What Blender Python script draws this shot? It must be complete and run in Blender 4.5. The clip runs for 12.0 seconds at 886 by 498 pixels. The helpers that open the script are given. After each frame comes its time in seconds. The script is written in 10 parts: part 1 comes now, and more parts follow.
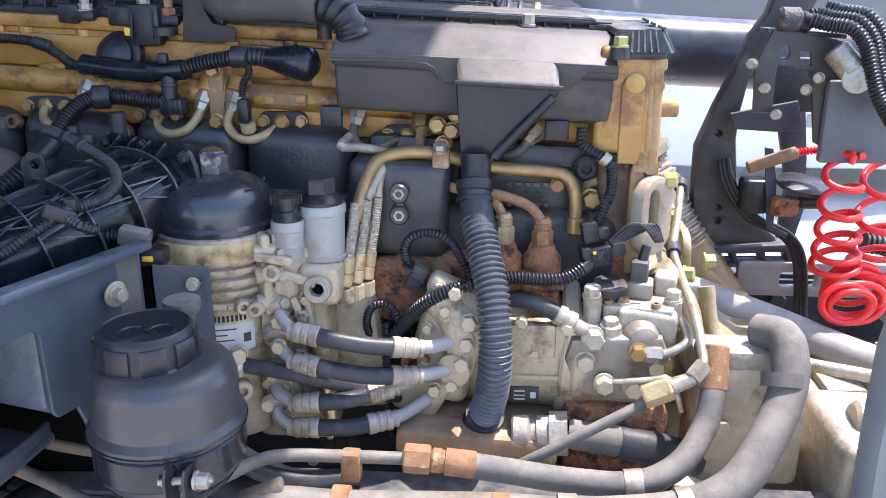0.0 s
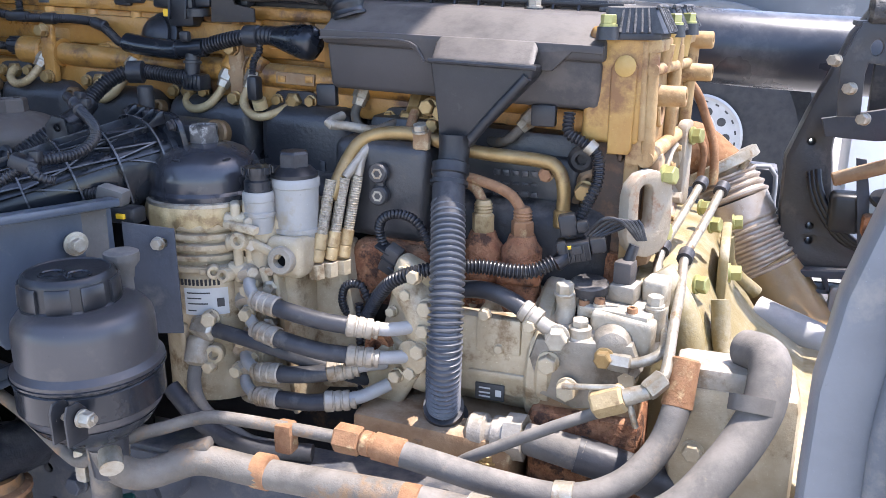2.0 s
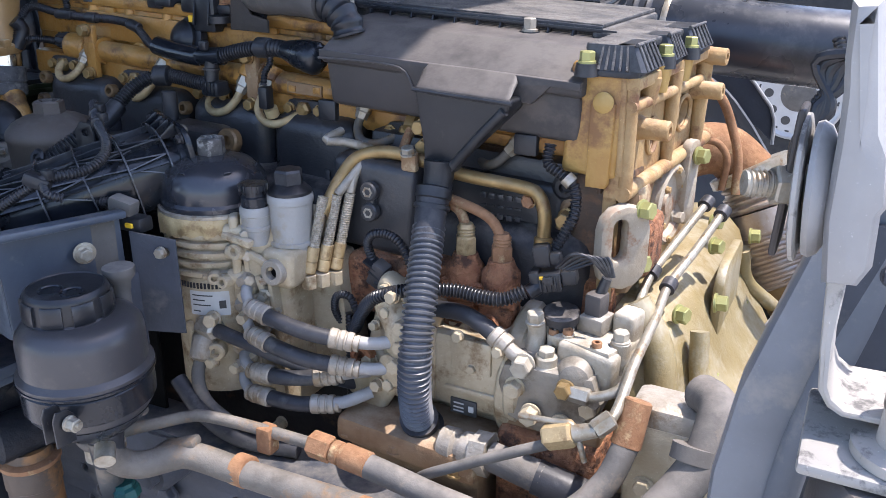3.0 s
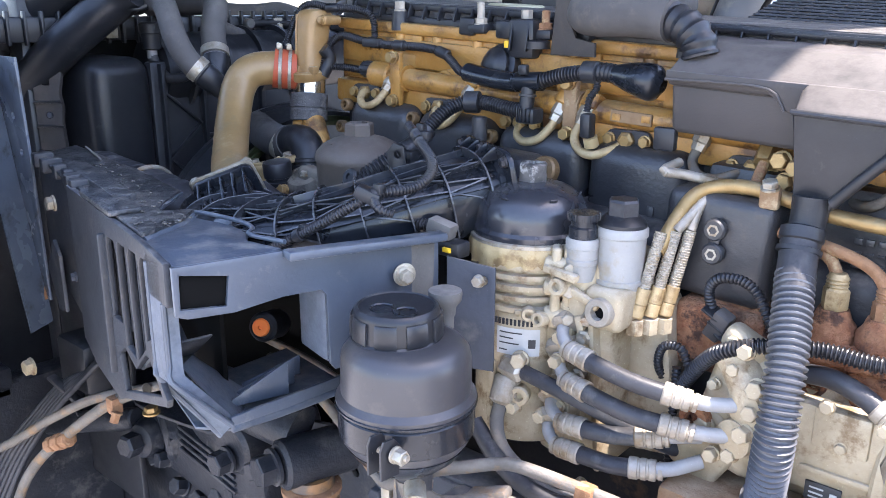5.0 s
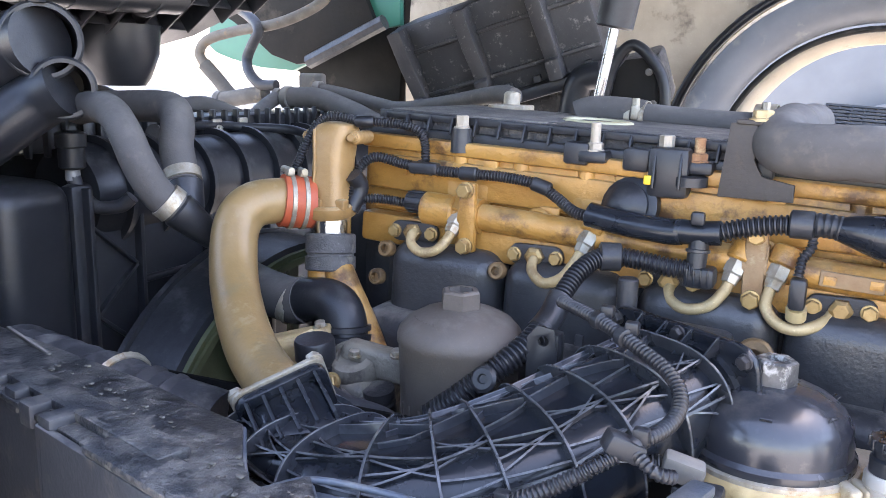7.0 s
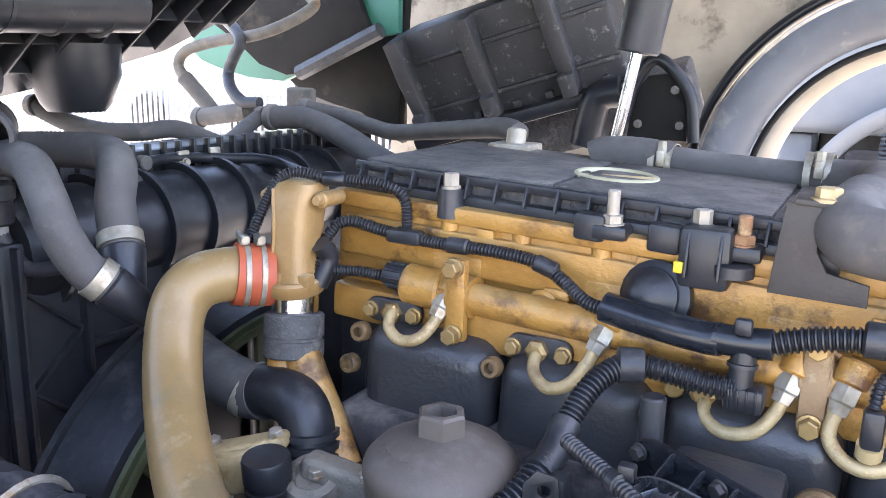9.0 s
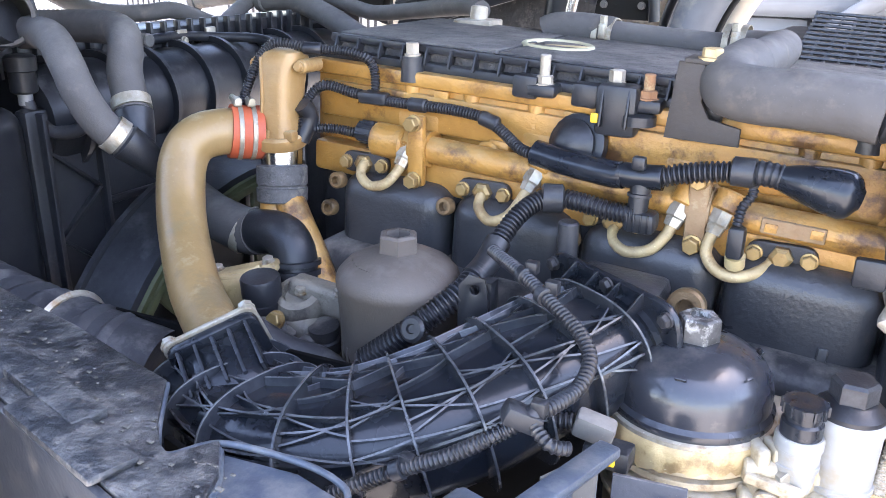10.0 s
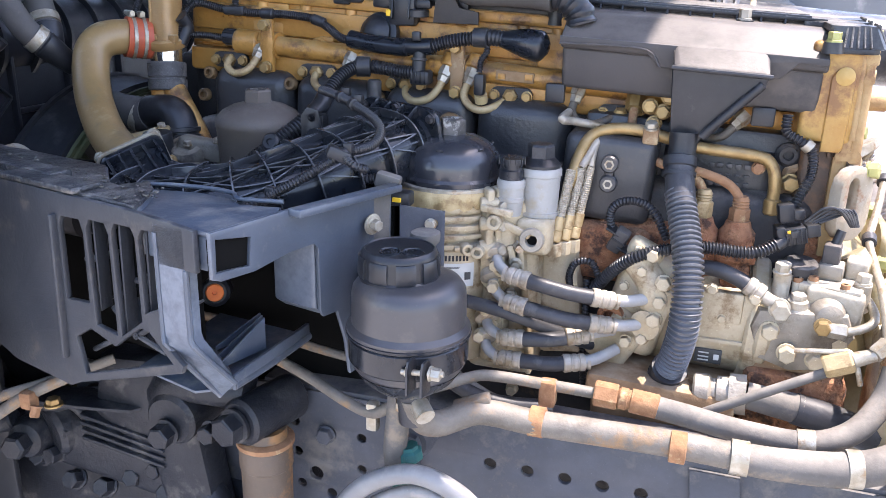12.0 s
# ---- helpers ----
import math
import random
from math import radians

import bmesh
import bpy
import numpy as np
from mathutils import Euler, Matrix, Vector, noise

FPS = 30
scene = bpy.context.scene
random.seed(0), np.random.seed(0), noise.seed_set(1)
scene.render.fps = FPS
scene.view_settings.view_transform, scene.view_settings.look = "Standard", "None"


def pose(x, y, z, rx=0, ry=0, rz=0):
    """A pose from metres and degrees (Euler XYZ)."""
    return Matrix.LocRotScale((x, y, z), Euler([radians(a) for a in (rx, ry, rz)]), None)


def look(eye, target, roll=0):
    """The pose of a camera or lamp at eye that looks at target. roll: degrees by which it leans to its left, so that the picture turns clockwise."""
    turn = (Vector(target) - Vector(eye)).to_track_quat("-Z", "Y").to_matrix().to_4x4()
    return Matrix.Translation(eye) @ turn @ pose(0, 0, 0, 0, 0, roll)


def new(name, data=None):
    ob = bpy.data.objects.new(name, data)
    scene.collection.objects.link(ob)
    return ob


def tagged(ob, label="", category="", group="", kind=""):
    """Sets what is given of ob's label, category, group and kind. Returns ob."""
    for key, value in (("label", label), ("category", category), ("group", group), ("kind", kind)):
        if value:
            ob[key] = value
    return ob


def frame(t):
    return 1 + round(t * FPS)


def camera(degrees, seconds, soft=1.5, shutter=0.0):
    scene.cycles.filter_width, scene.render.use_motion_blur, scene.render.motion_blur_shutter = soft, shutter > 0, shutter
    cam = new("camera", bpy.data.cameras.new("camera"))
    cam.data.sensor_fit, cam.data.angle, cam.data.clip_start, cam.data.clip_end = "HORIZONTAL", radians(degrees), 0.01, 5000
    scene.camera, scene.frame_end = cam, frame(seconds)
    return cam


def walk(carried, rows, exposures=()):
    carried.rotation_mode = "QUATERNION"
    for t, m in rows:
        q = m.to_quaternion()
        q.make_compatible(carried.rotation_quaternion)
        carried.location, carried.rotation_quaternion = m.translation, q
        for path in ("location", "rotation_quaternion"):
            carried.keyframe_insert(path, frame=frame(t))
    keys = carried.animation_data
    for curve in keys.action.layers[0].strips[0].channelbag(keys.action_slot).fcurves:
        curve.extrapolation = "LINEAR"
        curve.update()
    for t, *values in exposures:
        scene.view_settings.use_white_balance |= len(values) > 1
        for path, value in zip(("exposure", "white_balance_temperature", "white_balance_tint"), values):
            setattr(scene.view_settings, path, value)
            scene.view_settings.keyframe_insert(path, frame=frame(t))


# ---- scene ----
cam = camera(56.7, 12.0, soft=0.5)
METRES, EYE, TILT, LEAN, TURN = 2.3, 1.6, -18.0, 0.0, 4.7
EXPOSURES = [(0, 2.1, 6350, 18), (1.5, 2.14, 6340, 18), (2, 2.2, 6380, 18), (3, 1.73, 6320, 18), (5, 2.85, 6550, 19), (5.5, 3.0, 6600, 19), (7, 3.34, 7200, 20), (9, 3.42, 7300, 20), (10, 3.66, 7100, 20), (10.5, 3.35, 6950, 20), (12, 2.55, 6750, 20)]
ROWS = [
    (0.0, 0.0, 0.0, 0.0, 0.0, 0.0, -0.0),
    (0.5, 0.0143, 0.0178, -0.0044, 0.69, -0.29, -0.69),
    (1.0, 0.0414, 0.0414, -0.0002, 6.13, -0.97, -2.47),
    (1.5, 0.0681, 0.0469, -0.0029, 13.41, -1.75, -4.21),
    (2.0, 0.122, 0.0289, -0.0135, 14.37, 0.78, -4.67),
    (2.5, 0.1601, 0.0211, 0.0103, 15.32, 0.21, -5.37),
    (3.0, 0.1817, 0.033, 0.0381, 21.52, -4.4, -7.04),
    (3.2, 0.187, 0.036, 0.0392, 25.45, -4.96, -7.88),
    (4.8, 0.121, 0.0565, 0.0102, 34.91, -1.83, -10.78),
    (5.0, 0.097, 0.0405, 0.0084, 34.75, -1.78, -10.73),
    (5.5, 0.0355, 0.0162, -0.0092, 34.8, -1.69, -10.79),
    (6.0, -0.0292, 0.029, 0.0042, 29.96, -1.18, -10.05),
    (6.5, -0.0899, 0.0612, 0.0258, 23.95, 0.87, -8.95),
    (7.0, -0.1278, 0.0834, 0.0452, 20.68, 5.16, -7.91),
    (7.2, -0.1366, 0.0929, 0.0622, 20.51, 5.37, -7.77),
    (8.8, -0.1496, 0.1626, 0.1019, 22.18, 4.21, -8.0),
    (9.0, -0.1467, 0.1541, 0.0998, 21.91, 3.75, -8.18),
    (9.5, -0.1255, 0.1226, 0.0931, 22.51, -2.82, -8.42),
    (10.0, -0.0981, 0.0987, 0.0803, 22.18, -3.63, -7.99),
    (10.5, -0.0633, 0.052, 0.0566, 20.12, -3.89, -7.36),
    (11.0, -0.0376, 0.0069, 0.0227, 17.0, -3.92, -6.54),
    (11.5, -0.0175, -0.0301, -0.0059, 15.85, -1.36, -6.18),
    (12.0, -0.0115, -0.0658, -0.0222, 12.35, -0.99, -5.35),
]
walk(cam, [(t, pose(0, 0, EYE, TILT, LEAN, TURN) @ pose(METRES * x, METRES * y, METRES * z, 90 + pitch, roll, yaw)) for t, x, y, z, yaw, pitch, roll in ROWS], exposures=EXPOSURES)

# ---- light ----
SUN_FROM = Vector((0.30, 0.16, 0.94)).normalized()
world = bpy.data.worlds.new("sky")
world.use_nodes = True
scene.world = world
wn = world.node_tree.nodes
sky = wn.new("ShaderNodeTexSky")
sky.sky_type = "NISHITA"
sky.sun_disc = False
sky.sun_elevation = math.asin(SUN_FROM.z)
sky.sun_rotation = math.atan2(SUN_FROM.x, SUN_FROM.y)
world.node_tree.links.new(sky.outputs[0], wn["Background"].inputs[0])
wn["Background"].inputs[1].default_value = 0.15
sun_data = bpy.data.lights.new("sun", "SUN")
sun_data.energy = 2.7
sun_data.angle = radians(0.6)
sun_data.color = (1.0, 0.95, 0.87)
sun = new("sun", sun_data)
sun.matrix_world = look(SUN_FROM * 20, (0, 0, 0))


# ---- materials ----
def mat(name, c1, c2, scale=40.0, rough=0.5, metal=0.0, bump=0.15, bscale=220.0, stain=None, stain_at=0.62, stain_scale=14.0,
        dust=None, dust_amount=0.5, coat=0.0, rough2=None, speck=0.35, speck_scale=420.0, edge_glint=0.0):
    """Two-tone grain, a larger stain with its own edge, settled dust on upward faces, fine relief."""
    m = bpy.data.materials.new(name)
    m.use_nodes = True
    n, l = m.node_tree.nodes, m.node_tree.links
    b = n["Principled BSDF"]
    b.inputs["Metallic"].default_value = metal
    b.inputs["Coat Weight"].default_value = coat
    tc = n.new("ShaderNodeTexCoord")

    def tex(s, detail=5.0, rgh=0.6):
        t = n.new("ShaderNodeTexNoise")
        t.inputs["Scale"].default_value = s
        t.inputs["Detail"].default_value = detail
        t.inputs["Roughness"].default_value = rgh
        l.new(tc.outputs["Object"], t.inputs["Vector"])
        return t

    def ramp(src, a, z):
        r = n.new("ShaderNodeMapRange")
        r.inputs["From Min"].default_value, r.inputs["From Max"].default_value = a, z
        l.new(src, r.inputs["Value"])
        return r.outputs["Result"]

    def mix(f, a, z):
        x = n.new("ShaderNodeMix")
        x.data_type = "RGBA"
        l.new(f, x.inputs["Factor"])
        for s, k in ((a, 6), (z, 7)):
            if isinstance(s, tuple):
                x.inputs[k].default_value = (*s, 1)
            else:
                l.new(s, x.inputs[k])
        return x.outputs[2]

    grain = tex(scale)
    col = mix(ramp(grain.outputs["Fac"], 0.36, 0.64), c1, c2)
    if speck:
        fine = tex(speck_scale, 4.0, 0.7)
        light = tuple(min(0.8, 1.9 * v + 0.015) for v in c1)
        col = mix(ramp(fine.outputs["Fac"], 0.70 - 0.16 * speck, 0.84 - 0.12 * speck), col, light)
        dark = tuple(0.35 * v for v in c2)
        pit = tex(speck_scale * 0.35, 6.0, 0.75)
        col = mix(ramp(pit.outputs["Fac"], 0.68 - 0.12 * speck, 0.90 - 0.12 * speck), col, dark)
    if stain:
        s = tex(stain_scale, 8.0, 0.7)
        col = mix(ramp(s.outputs["Fac"], stain_at - 0.04, stain_at + 0.06), col, stain)
    # Painted glints: convex edges lightened in patches to raise local contrast.
    if edge_glint:
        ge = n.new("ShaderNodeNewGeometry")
        glint_mask = n.new("ShaderNodeMath")
        glint_mask.operation = "MULTIPLY"
        l.new(ramp(ge.outputs["Pointiness"], 0.56, 0.68), glint_mask.inputs[0])
        l.new(ramp(tex(70.0, 6.0, 0.7).outputs["Fac"], 0.30, 0.58), glint_mask.inputs[1])
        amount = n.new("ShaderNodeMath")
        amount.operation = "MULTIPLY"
        amount.inputs[1].default_value = edge_glint
        l.new(glint_mask.outputs[0], amount.inputs[0])
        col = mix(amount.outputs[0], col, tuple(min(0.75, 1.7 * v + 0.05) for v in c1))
    if dust:
        g = n.new("ShaderNodeNewGeometry")
        sep = n.new("ShaderNodeSeparateXYZ")
        l.new(g.outputs["Normal"], sep.inputs[0])
        up = ramp(sep.outputs["Z"], 0.2, 1.0)
        mul = n.new("ShaderNodeMath")
        mul.operation = "MULTIPLY"
        l.new(up, mul.inputs[0])
        d = tex(26.0, 7.0, 0.65)
        l.new(ramp(d.outputs["Fac"], 0.62 - 0.5 * dust_amount, 0.8 - 0.3 * dust_amount), mul.inputs[1])
        col = mix(mul.outputs[0], col, dust)
    l.new(col, b.inputs["Base Color"])
    rr = n.new("ShaderNodeMapRange")
    rr.inputs["From Min"].default_value, rr.inputs["From Max"].default_value = 0.3, 0.7
    rr.inputs["To Min"].default_value, rr.inputs["To Max"].default_value = rough, min(1.0, rough + 0.18) if rough2 is None else rough2
    l.new(tex(scale * 0.4).outputs["Fac"], rr.inputs["Value"])
    l.new(rr.outputs["Result"], b.inputs["Roughness"])
    if bump:
        bp = n.new("ShaderNodeBump")
        bp.inputs["Strength"].default_value = min(1.0, bump * 1.35)
        bp.inputs["Distance"].default_value = 0.006 if bump > 0.8 else 0.002
        l.new(tex(bscale, 6.0).outputs["Fac"], bp.inputs["Height"])
        l.new(bp.outputs["Normal"], b.inputs["Normal"])
    return m


GOLD = mat("bronze_engine_paint", (0.46, 0.238, 0.058), (0.30, 0.146, 0.036), 11, 0.28, 0.15, 0.5, 120, (0.105, 0.048, 0.019), 0.555, 12, (0.40, 0.28, 0.13), 0.42, speck=0.25)
GOLD2 = mat("yellowed_housing_paint", (0.46, 0.31, 0.10), (0.38, 0.235, 0.068), 20, 0.42, 0.05, 0.3, 120, (0.27, 0.155, 0.055), 0.58, 12, (0.52, 0.44, 0.30), 0.25, speck=0.2)
GOLDC = mat("orange_bronze_paint", (0.45, 0.28, 0.08), (0.34, 0.18, 0.045), 12, 0.40, 0.05, 0.4, 120, (0.20, 0.095, 0.032), 0.54, 10, (0.5, 0.40, 0.22), 0.2, speck=0.4)
GOLD3 = mat("rusted_end_paint", (0.385, 0.262, 0.120), (0.29, 0.172, 0.070), 22, 0.6, 0.1, 0.6, 120, (0.17, 0.080, 0.036), 0.56, 16, (0.45, 0.355, 0.24), 0.3, speck=0.35)
TAN = mat("tan_pipe_paint", (0.32, 0.205, 0.088), (0.225, 0.145, 0.062), 8, 0.27, 0.1, 0.12, 200, (0.20, 0.145, 0.075), 0.58, 9, (0.42, 0.34, 0.22), 0.15, speck=0.15)
BLACK = mat("black_engine_paint", (0.025, 0.0255, 0.028), (0.037, 0.0370, 0.039), 18, 0.26, 0.0, 0.3, 160, (0.055, 0.046, 0.040), 0.62, 12, (0.085, 0.076, 0.070), 0.2, edge_glint=0.7)
BLOCK = mat("dusty_black_casting", (0.022, 0.022, 0.025), (0.036, 0.034, 0.034), 16, 0.4, 0.0, 0.5, 120, (0.12, 0.075, 0.045), 0.63, 10, (0.18, 0.16, 0.14), 0.4)
PLASTIC = mat("black_plastic", (0.012, 0.013, 0.016), (0.018, 0.019, 0.022), 30, 0.28, 0.0, 0.10, 300, (0.045, 0.044, 0.043), 0.66, 16, (0.09, 0.09, 0.09), 0.2, edge_glint=0.7)
GLOSS = mat("oily_black_plastic", (0.0085, 0.0105, 0.0145), (0.013, 0.0155, 0.020), 26, 0.13, 0.0, 0.16, 70, (0.026, 0.028, 0.031), 0.64, 20, (0.045, 0.045, 0.048), 0.10, 0.2, rough2=0.34, speck=0.15, edge_glint=0.55)
LOOM = mat("corrugated_loom_plastic", (0.011, 0.012, 0.015), (0.019, 0.019, 0.022), 50, 0.24, 0.0, 0.05, 300, (0.055, 0.052, 0.05), 0.62, 30, edge_glint=0.6)
COVER = mat("dusty_cover_plastic", (0.040, 0.040, 0.042), (0.058, 0.056, 0.055), 16, 0.5, 0.0, 0.9, 70, (0.125, 0.118, 0.106), 0.575, 26, (0.155, 0.143, 0.128), 0.6, speck=0.45, edge_glint=0.8)
GREYPL = mat("brown_grey_plastic", (0.058, 0.052, 0.050), (0.044, 0.041, 0.040), 9, 0.40, 0.0, 0.14, 300, (0.080, 0.069, 0.061), 0.58, 8, (0.125, 0.112, 0.102), 0.75, speck=0.3, edge_glint=0.5)
CAGEM = mat("grey_blue_bracket_plastic", (0.062, 0.077, 0.100), (0.047, 0.059, 0.079), 14, 0.27, 0.0, 0.14, 200, (0.115, 0.122, 0.128), 0.62, 10, (0.18, 0.175, 0.165), 0.3, speck=0.2, edge_glint=0.7)
CREAM = mat("dirty_cream_casting", (0.46, 0.385, 0.265), (0.345, 0.27, 0.165), 20, 0.5, 0.15, 0.6, 120, (0.20, 0.135, 0.070), 0.575, 16, (0.52, 0.465, 0.38), 0.4, speck=0.45)
ALU = mat("weathered_aluminium", (0.36, 0.315, 0.252), (0.26, 0.225, 0.175), 34, 0.42, 0.35, 0.55, 140, (0.21, 0.155, 0.095), 0.57, 18, (0.48, 0.445, 0.39), 0.5, speck=0.4)
SILVER = mat("grey_filter_plastic", (0.285, 0.28, 0.262), (0.225, 0.22, 0.205), 16, 0.40, 0.0, 0.2, 200, (0.25, 0.215, 0.16), 0.59, 12, (0.36, 0.345, 0.32), 0.3, speck=0.3, edge_glint=0.7)
STEEL = mat("zinc_plated_steel", (0.40, 0.37, 0.31), (0.28, 0.245, 0.185), 60, 0.34, 0.55, 0.25, 240, (0.24, 0.16, 0.09), 0.58, 40)
CHROME = mat("polished_steel", (0.62, 0.62, 0.62), (0.55, 0.55, 0.55), 20, 0.14, 1.0, 0.02, speck=0.0)
BRASS = mat("yellow_zinc_steel", (0.36, 0.245, 0.105), (0.26, 0.165, 0.065), 40, 0.36, 0.55, 0.2, 200, (0.17, 0.092, 0.043), 0.60, 24, (0.40, 0.32, 0.20), 0.4)
PALEPIPE = mat("worn_cream_fuel_pipe", (0.46, 0.345, 0.185), (0.33, 0.235, 0.115), 40, 0.42, 0.2, 0.35, 200, (0.235, 0.155, 0.075), 0.57, 30, speck=0.5)
RUST = mat("rusted_iron", (0.21, 0.080, 0.036), (0.34, 0.155, 0.075), 60, 0.88, 0.0, 1.0, 130, (0.065, 0.030, 0.018), 0.55, 40, (0.25, 0.145, 0.085), 0.35, speck=0.7, speck_scale=260)
RUSTPIPE = mat("rusted_pipe", (0.30, 0.160, 0.080), (0.20, 0.095, 0.045), 60, 0.8, 0.1, 0.6, 140, (0.42, 0.30, 0.16), 0.58, 30)
SUMP = mat("brown_rusted_casting", (0.27, 0.175, 0.095), (0.19, 0.105, 0.05), 22, 0.72, 0.05, 0.6, 110, (0.42, 0.33, 0.20), 0.60, 14, (0.36, 0.27, 0.18), 0.5)
RUBBER = mat("weathered_black_rubber", (0.026, 0.027, 0.031), (0.040, 0.040, 0.044), 30, 0.38, 0.0, 0.15, 200, (0.075, 0.073, 0.07), 0.62, 18, (0.14, 0.135, 0.13), 0.2)
GREYHOSE = mat("dusty_grey_rubber", (0.118, 0.110, 0.100), (0.088, 0.082, 0.075), 24, 0.7, 0.0, 0.25, 160, (0.19, 0.155, 0.12), 0.61, 14, (0.22, 0.197, 0.172), 0.6)
DIRTPIPE = mat("dirty_steel_pipe", (0.165, 0.148, 0.126), (0.115, 0.102, 0.086), 30, 0.6, 0.25, 0.5, 140, (0.23, 0.145, 0.080), 0.57, 20, (0.225, 0.204, 0.178), 0.45)
OILY = mat("oily_black_cast_steel", (0.013, 0.0145, 0.019), (0.021, 0.023, 0.028), 22, 0.32, 0.0, 0.5, 120, (0.065, 0.062, 0.06), 0.60, 16, (0.08, 0.077, 0.075), 0.3)
CAGED = mat("dark_weathered_carrier", (0.036, 0.039, 0.045), (0.025, 0.0275, 0.033), 12, 0.36, 0.0, 0.2, 200, (0.085, 0.076, 0.067), 0.60, 9, (0.15, 0.145, 0.138), 0.4, speck=0.2, edge_glint=0.7)
HOSEG = mat("matt_grey_hose", (0.085, 0.080, 0.077), (0.068, 0.064, 0.062), 26, 0.6, 0.0, 0.2, 200, (0.12, 0.105, 0.09), 0.62, 14, (0.15, 0.14, 0.13), 0.5, speck=0.35)
BELLP = mat("pale_yellowed_casting", (0.27, 0.215, 0.105), (0.21, 0.16, 0.07), 10, 0.42, 0.1, 0.4, 130, (0.33, 0.29, 0.20), 0.54, 7, (0.33, 0.29, 0.20), 0.3, speck=0.35)
TUBEM = mat("smooth_slate_plastic", (0.030, 0.034, 0.044), (0.024, 0.028, 0.036), 8, 0.22, 0.0, 0.03, 200, (0.07, 0.072, 0.078), 0.64, 5, (0.14, 0.14, 0.14), 0.30, speck=0.1)
REDRUB = mat("red_silicone_rubber", (0.42, 0.085, 0.032), (0.34, 0.06, 0.025), 30, 0.5, 0.0, 0.1, speck=0.1)
REDCOIL = mat("red_coiled_air_line", (0.72, 0.022, 0.022), (0.66, 0.018, 0.02), 30, 0.25, 0.0, 0.03, speck=0.0)
ORANGE = mat("orange_cap_plastic", (0.80, 0.20, 0.04), (0.72, 0.15, 0.03), 30, 0.45, 0.0, 0.05, speck=0.1)
OLIVE = mat("olive_fan_ring", (0.10, 0.115, 0.055), (0.075, 0.085, 0.04), 20, 0.5, 0.0, 0.2)
CHASSIS = mat("dark_blue_grey_chassis_paint", (0.058, 0.064, 0.078), (0.044, 0.049, 0.06), 18, 0.5, 0.0, 0.25, 160, (0.10, 0.098, 0.095), 0.60, 9, (0.18, 0.165, 0.15), 0.45)
PANEL = mat("weathered_grey_panel", (0.135, 0.145, 0.16), (0.11, 0.12, 0.135), 9, 0.5, 0.0, 0.1, 200, (0.21, 0.205, 0.195), 0.60, 7, (0.3, 0.29, 0.27), 0.4, speck=0.2)
PALEPANEL = mat("scuffed_pale_plastic", (0.36, 0.34, 0.31), (0.29, 0.275, 0.25), 10, 0.6, 0.0, 0.2, 200, (0.10, 0.095, 0.09), 0.58, 40, speck=0.3)
BUMPM = mat("weathered_bumper_paint", (0.046, 0.054, 0.064), (0.034, 0.041, 0.050), 5, 0.36, 0.0, 0.10, 160, (0.062, 0.068, 0.076), 0.57, 9, (0.12, 0.12, 0.115), 0.3, speck=0.2)
SCUFF = mat("scuffed_bumper_plastic", (0.066, 0.071, 0.075), (0.046, 0.050, 0.054), 9, 0.5, 0.0, 0.4, 160, (0.19, 0.184, 0.172), 0.59, 160, speck=0.3)
GREYMETAL = mat("grey_painted_steel", (0.30, 0.295, 0.285), (0.25, 0.245, 0.24), 12, 0.45, 0.1, 0.12, 200, (0.36, 0.345, 0.325), 0.60, 8, (0.42, 0.40, 0.37), 0.5, speck=0.25)
BELLOW = mat("stainless_exhaust_bellows", (0.46, 0.40, 0.34), (0.36, 0.29, 0.23), 30, 0.35, 0.6, 0.2, 200, (0.25, 0.16, 0.10), 0.60, 14)
CONCRETE = mat("pale_concrete", (0.46, 0.44, 0.41), (0.38, 0.365, 0.34), 3.0, 0.85, 0.0, 0.4, 60, (0.30, 0.285, 0.265), 0.60, 0.7)
WHITEP = mat("white_body_paint", (0.70, 0.71, 0.72), (0.64, 0.65, 0.66), 3, 0.3, 0.0, 0.02, 100, (0.55, 0.55, 0.53), 0.66, 2, speck=0.1)
CABIN = mat("grey_blue_cab_paint", (0.125, 0.139, 0.155), (0.108, 0.121, 0.136), 4, 0.4, 0.0, 0.03, 100, (0.25, 0.25, 0.25), 0.64, 2.5, speck=0.1)
UNDER = mat("dirty_beige_underseal", (0.46, 0.385, 0.295), (0.36, 0.30, 0.225), 7, 0.75, 0.0, 0.3, 90, (0.15, 0.12, 0.095), 0.58, 5, speck=0.3)
TYRE = mat("tyre_rubber", (0.022, 0.022, 0.023), (0.035, 0.034, 0.033), 20, 0.75, 0.0, 0.3)
RIM = mat("grey_steel_rim", (0.42, 0.42, 0.42), (0.36, 0.36, 0.35), 12, 0.4, 0.3, 0.1, speck=0.1)
GREEN = mat("green_cab_paint", (0.03, 0.17, 0.12), (0.025, 0.14, 0.10), 6, 0.35, 0.0, 0.03, speck=0.1)
YELLOW = mat("yellow_paint", (0.75, 0.46, 0.02), (0.70, 0.42, 0.02), 6, 0.4, 0.0, 0.03, speck=0.1)
LABEL = mat("white_label_paper", (0.50, 0.50, 0.475), (0.43, 0.43, 0.41), 40, 0.5, 0.0, 0.02, speck=0.0)
# Near-black without sheen: paints the shade inside deep openings.
VOID = mat("black_for_cavity_shade", (0.004, 0.004, 0.004), (0.005, 0.005, 0.005), 20, 0.95, 0.0, 0.0, speck=0)
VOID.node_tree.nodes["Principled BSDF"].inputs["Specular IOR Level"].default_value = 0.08
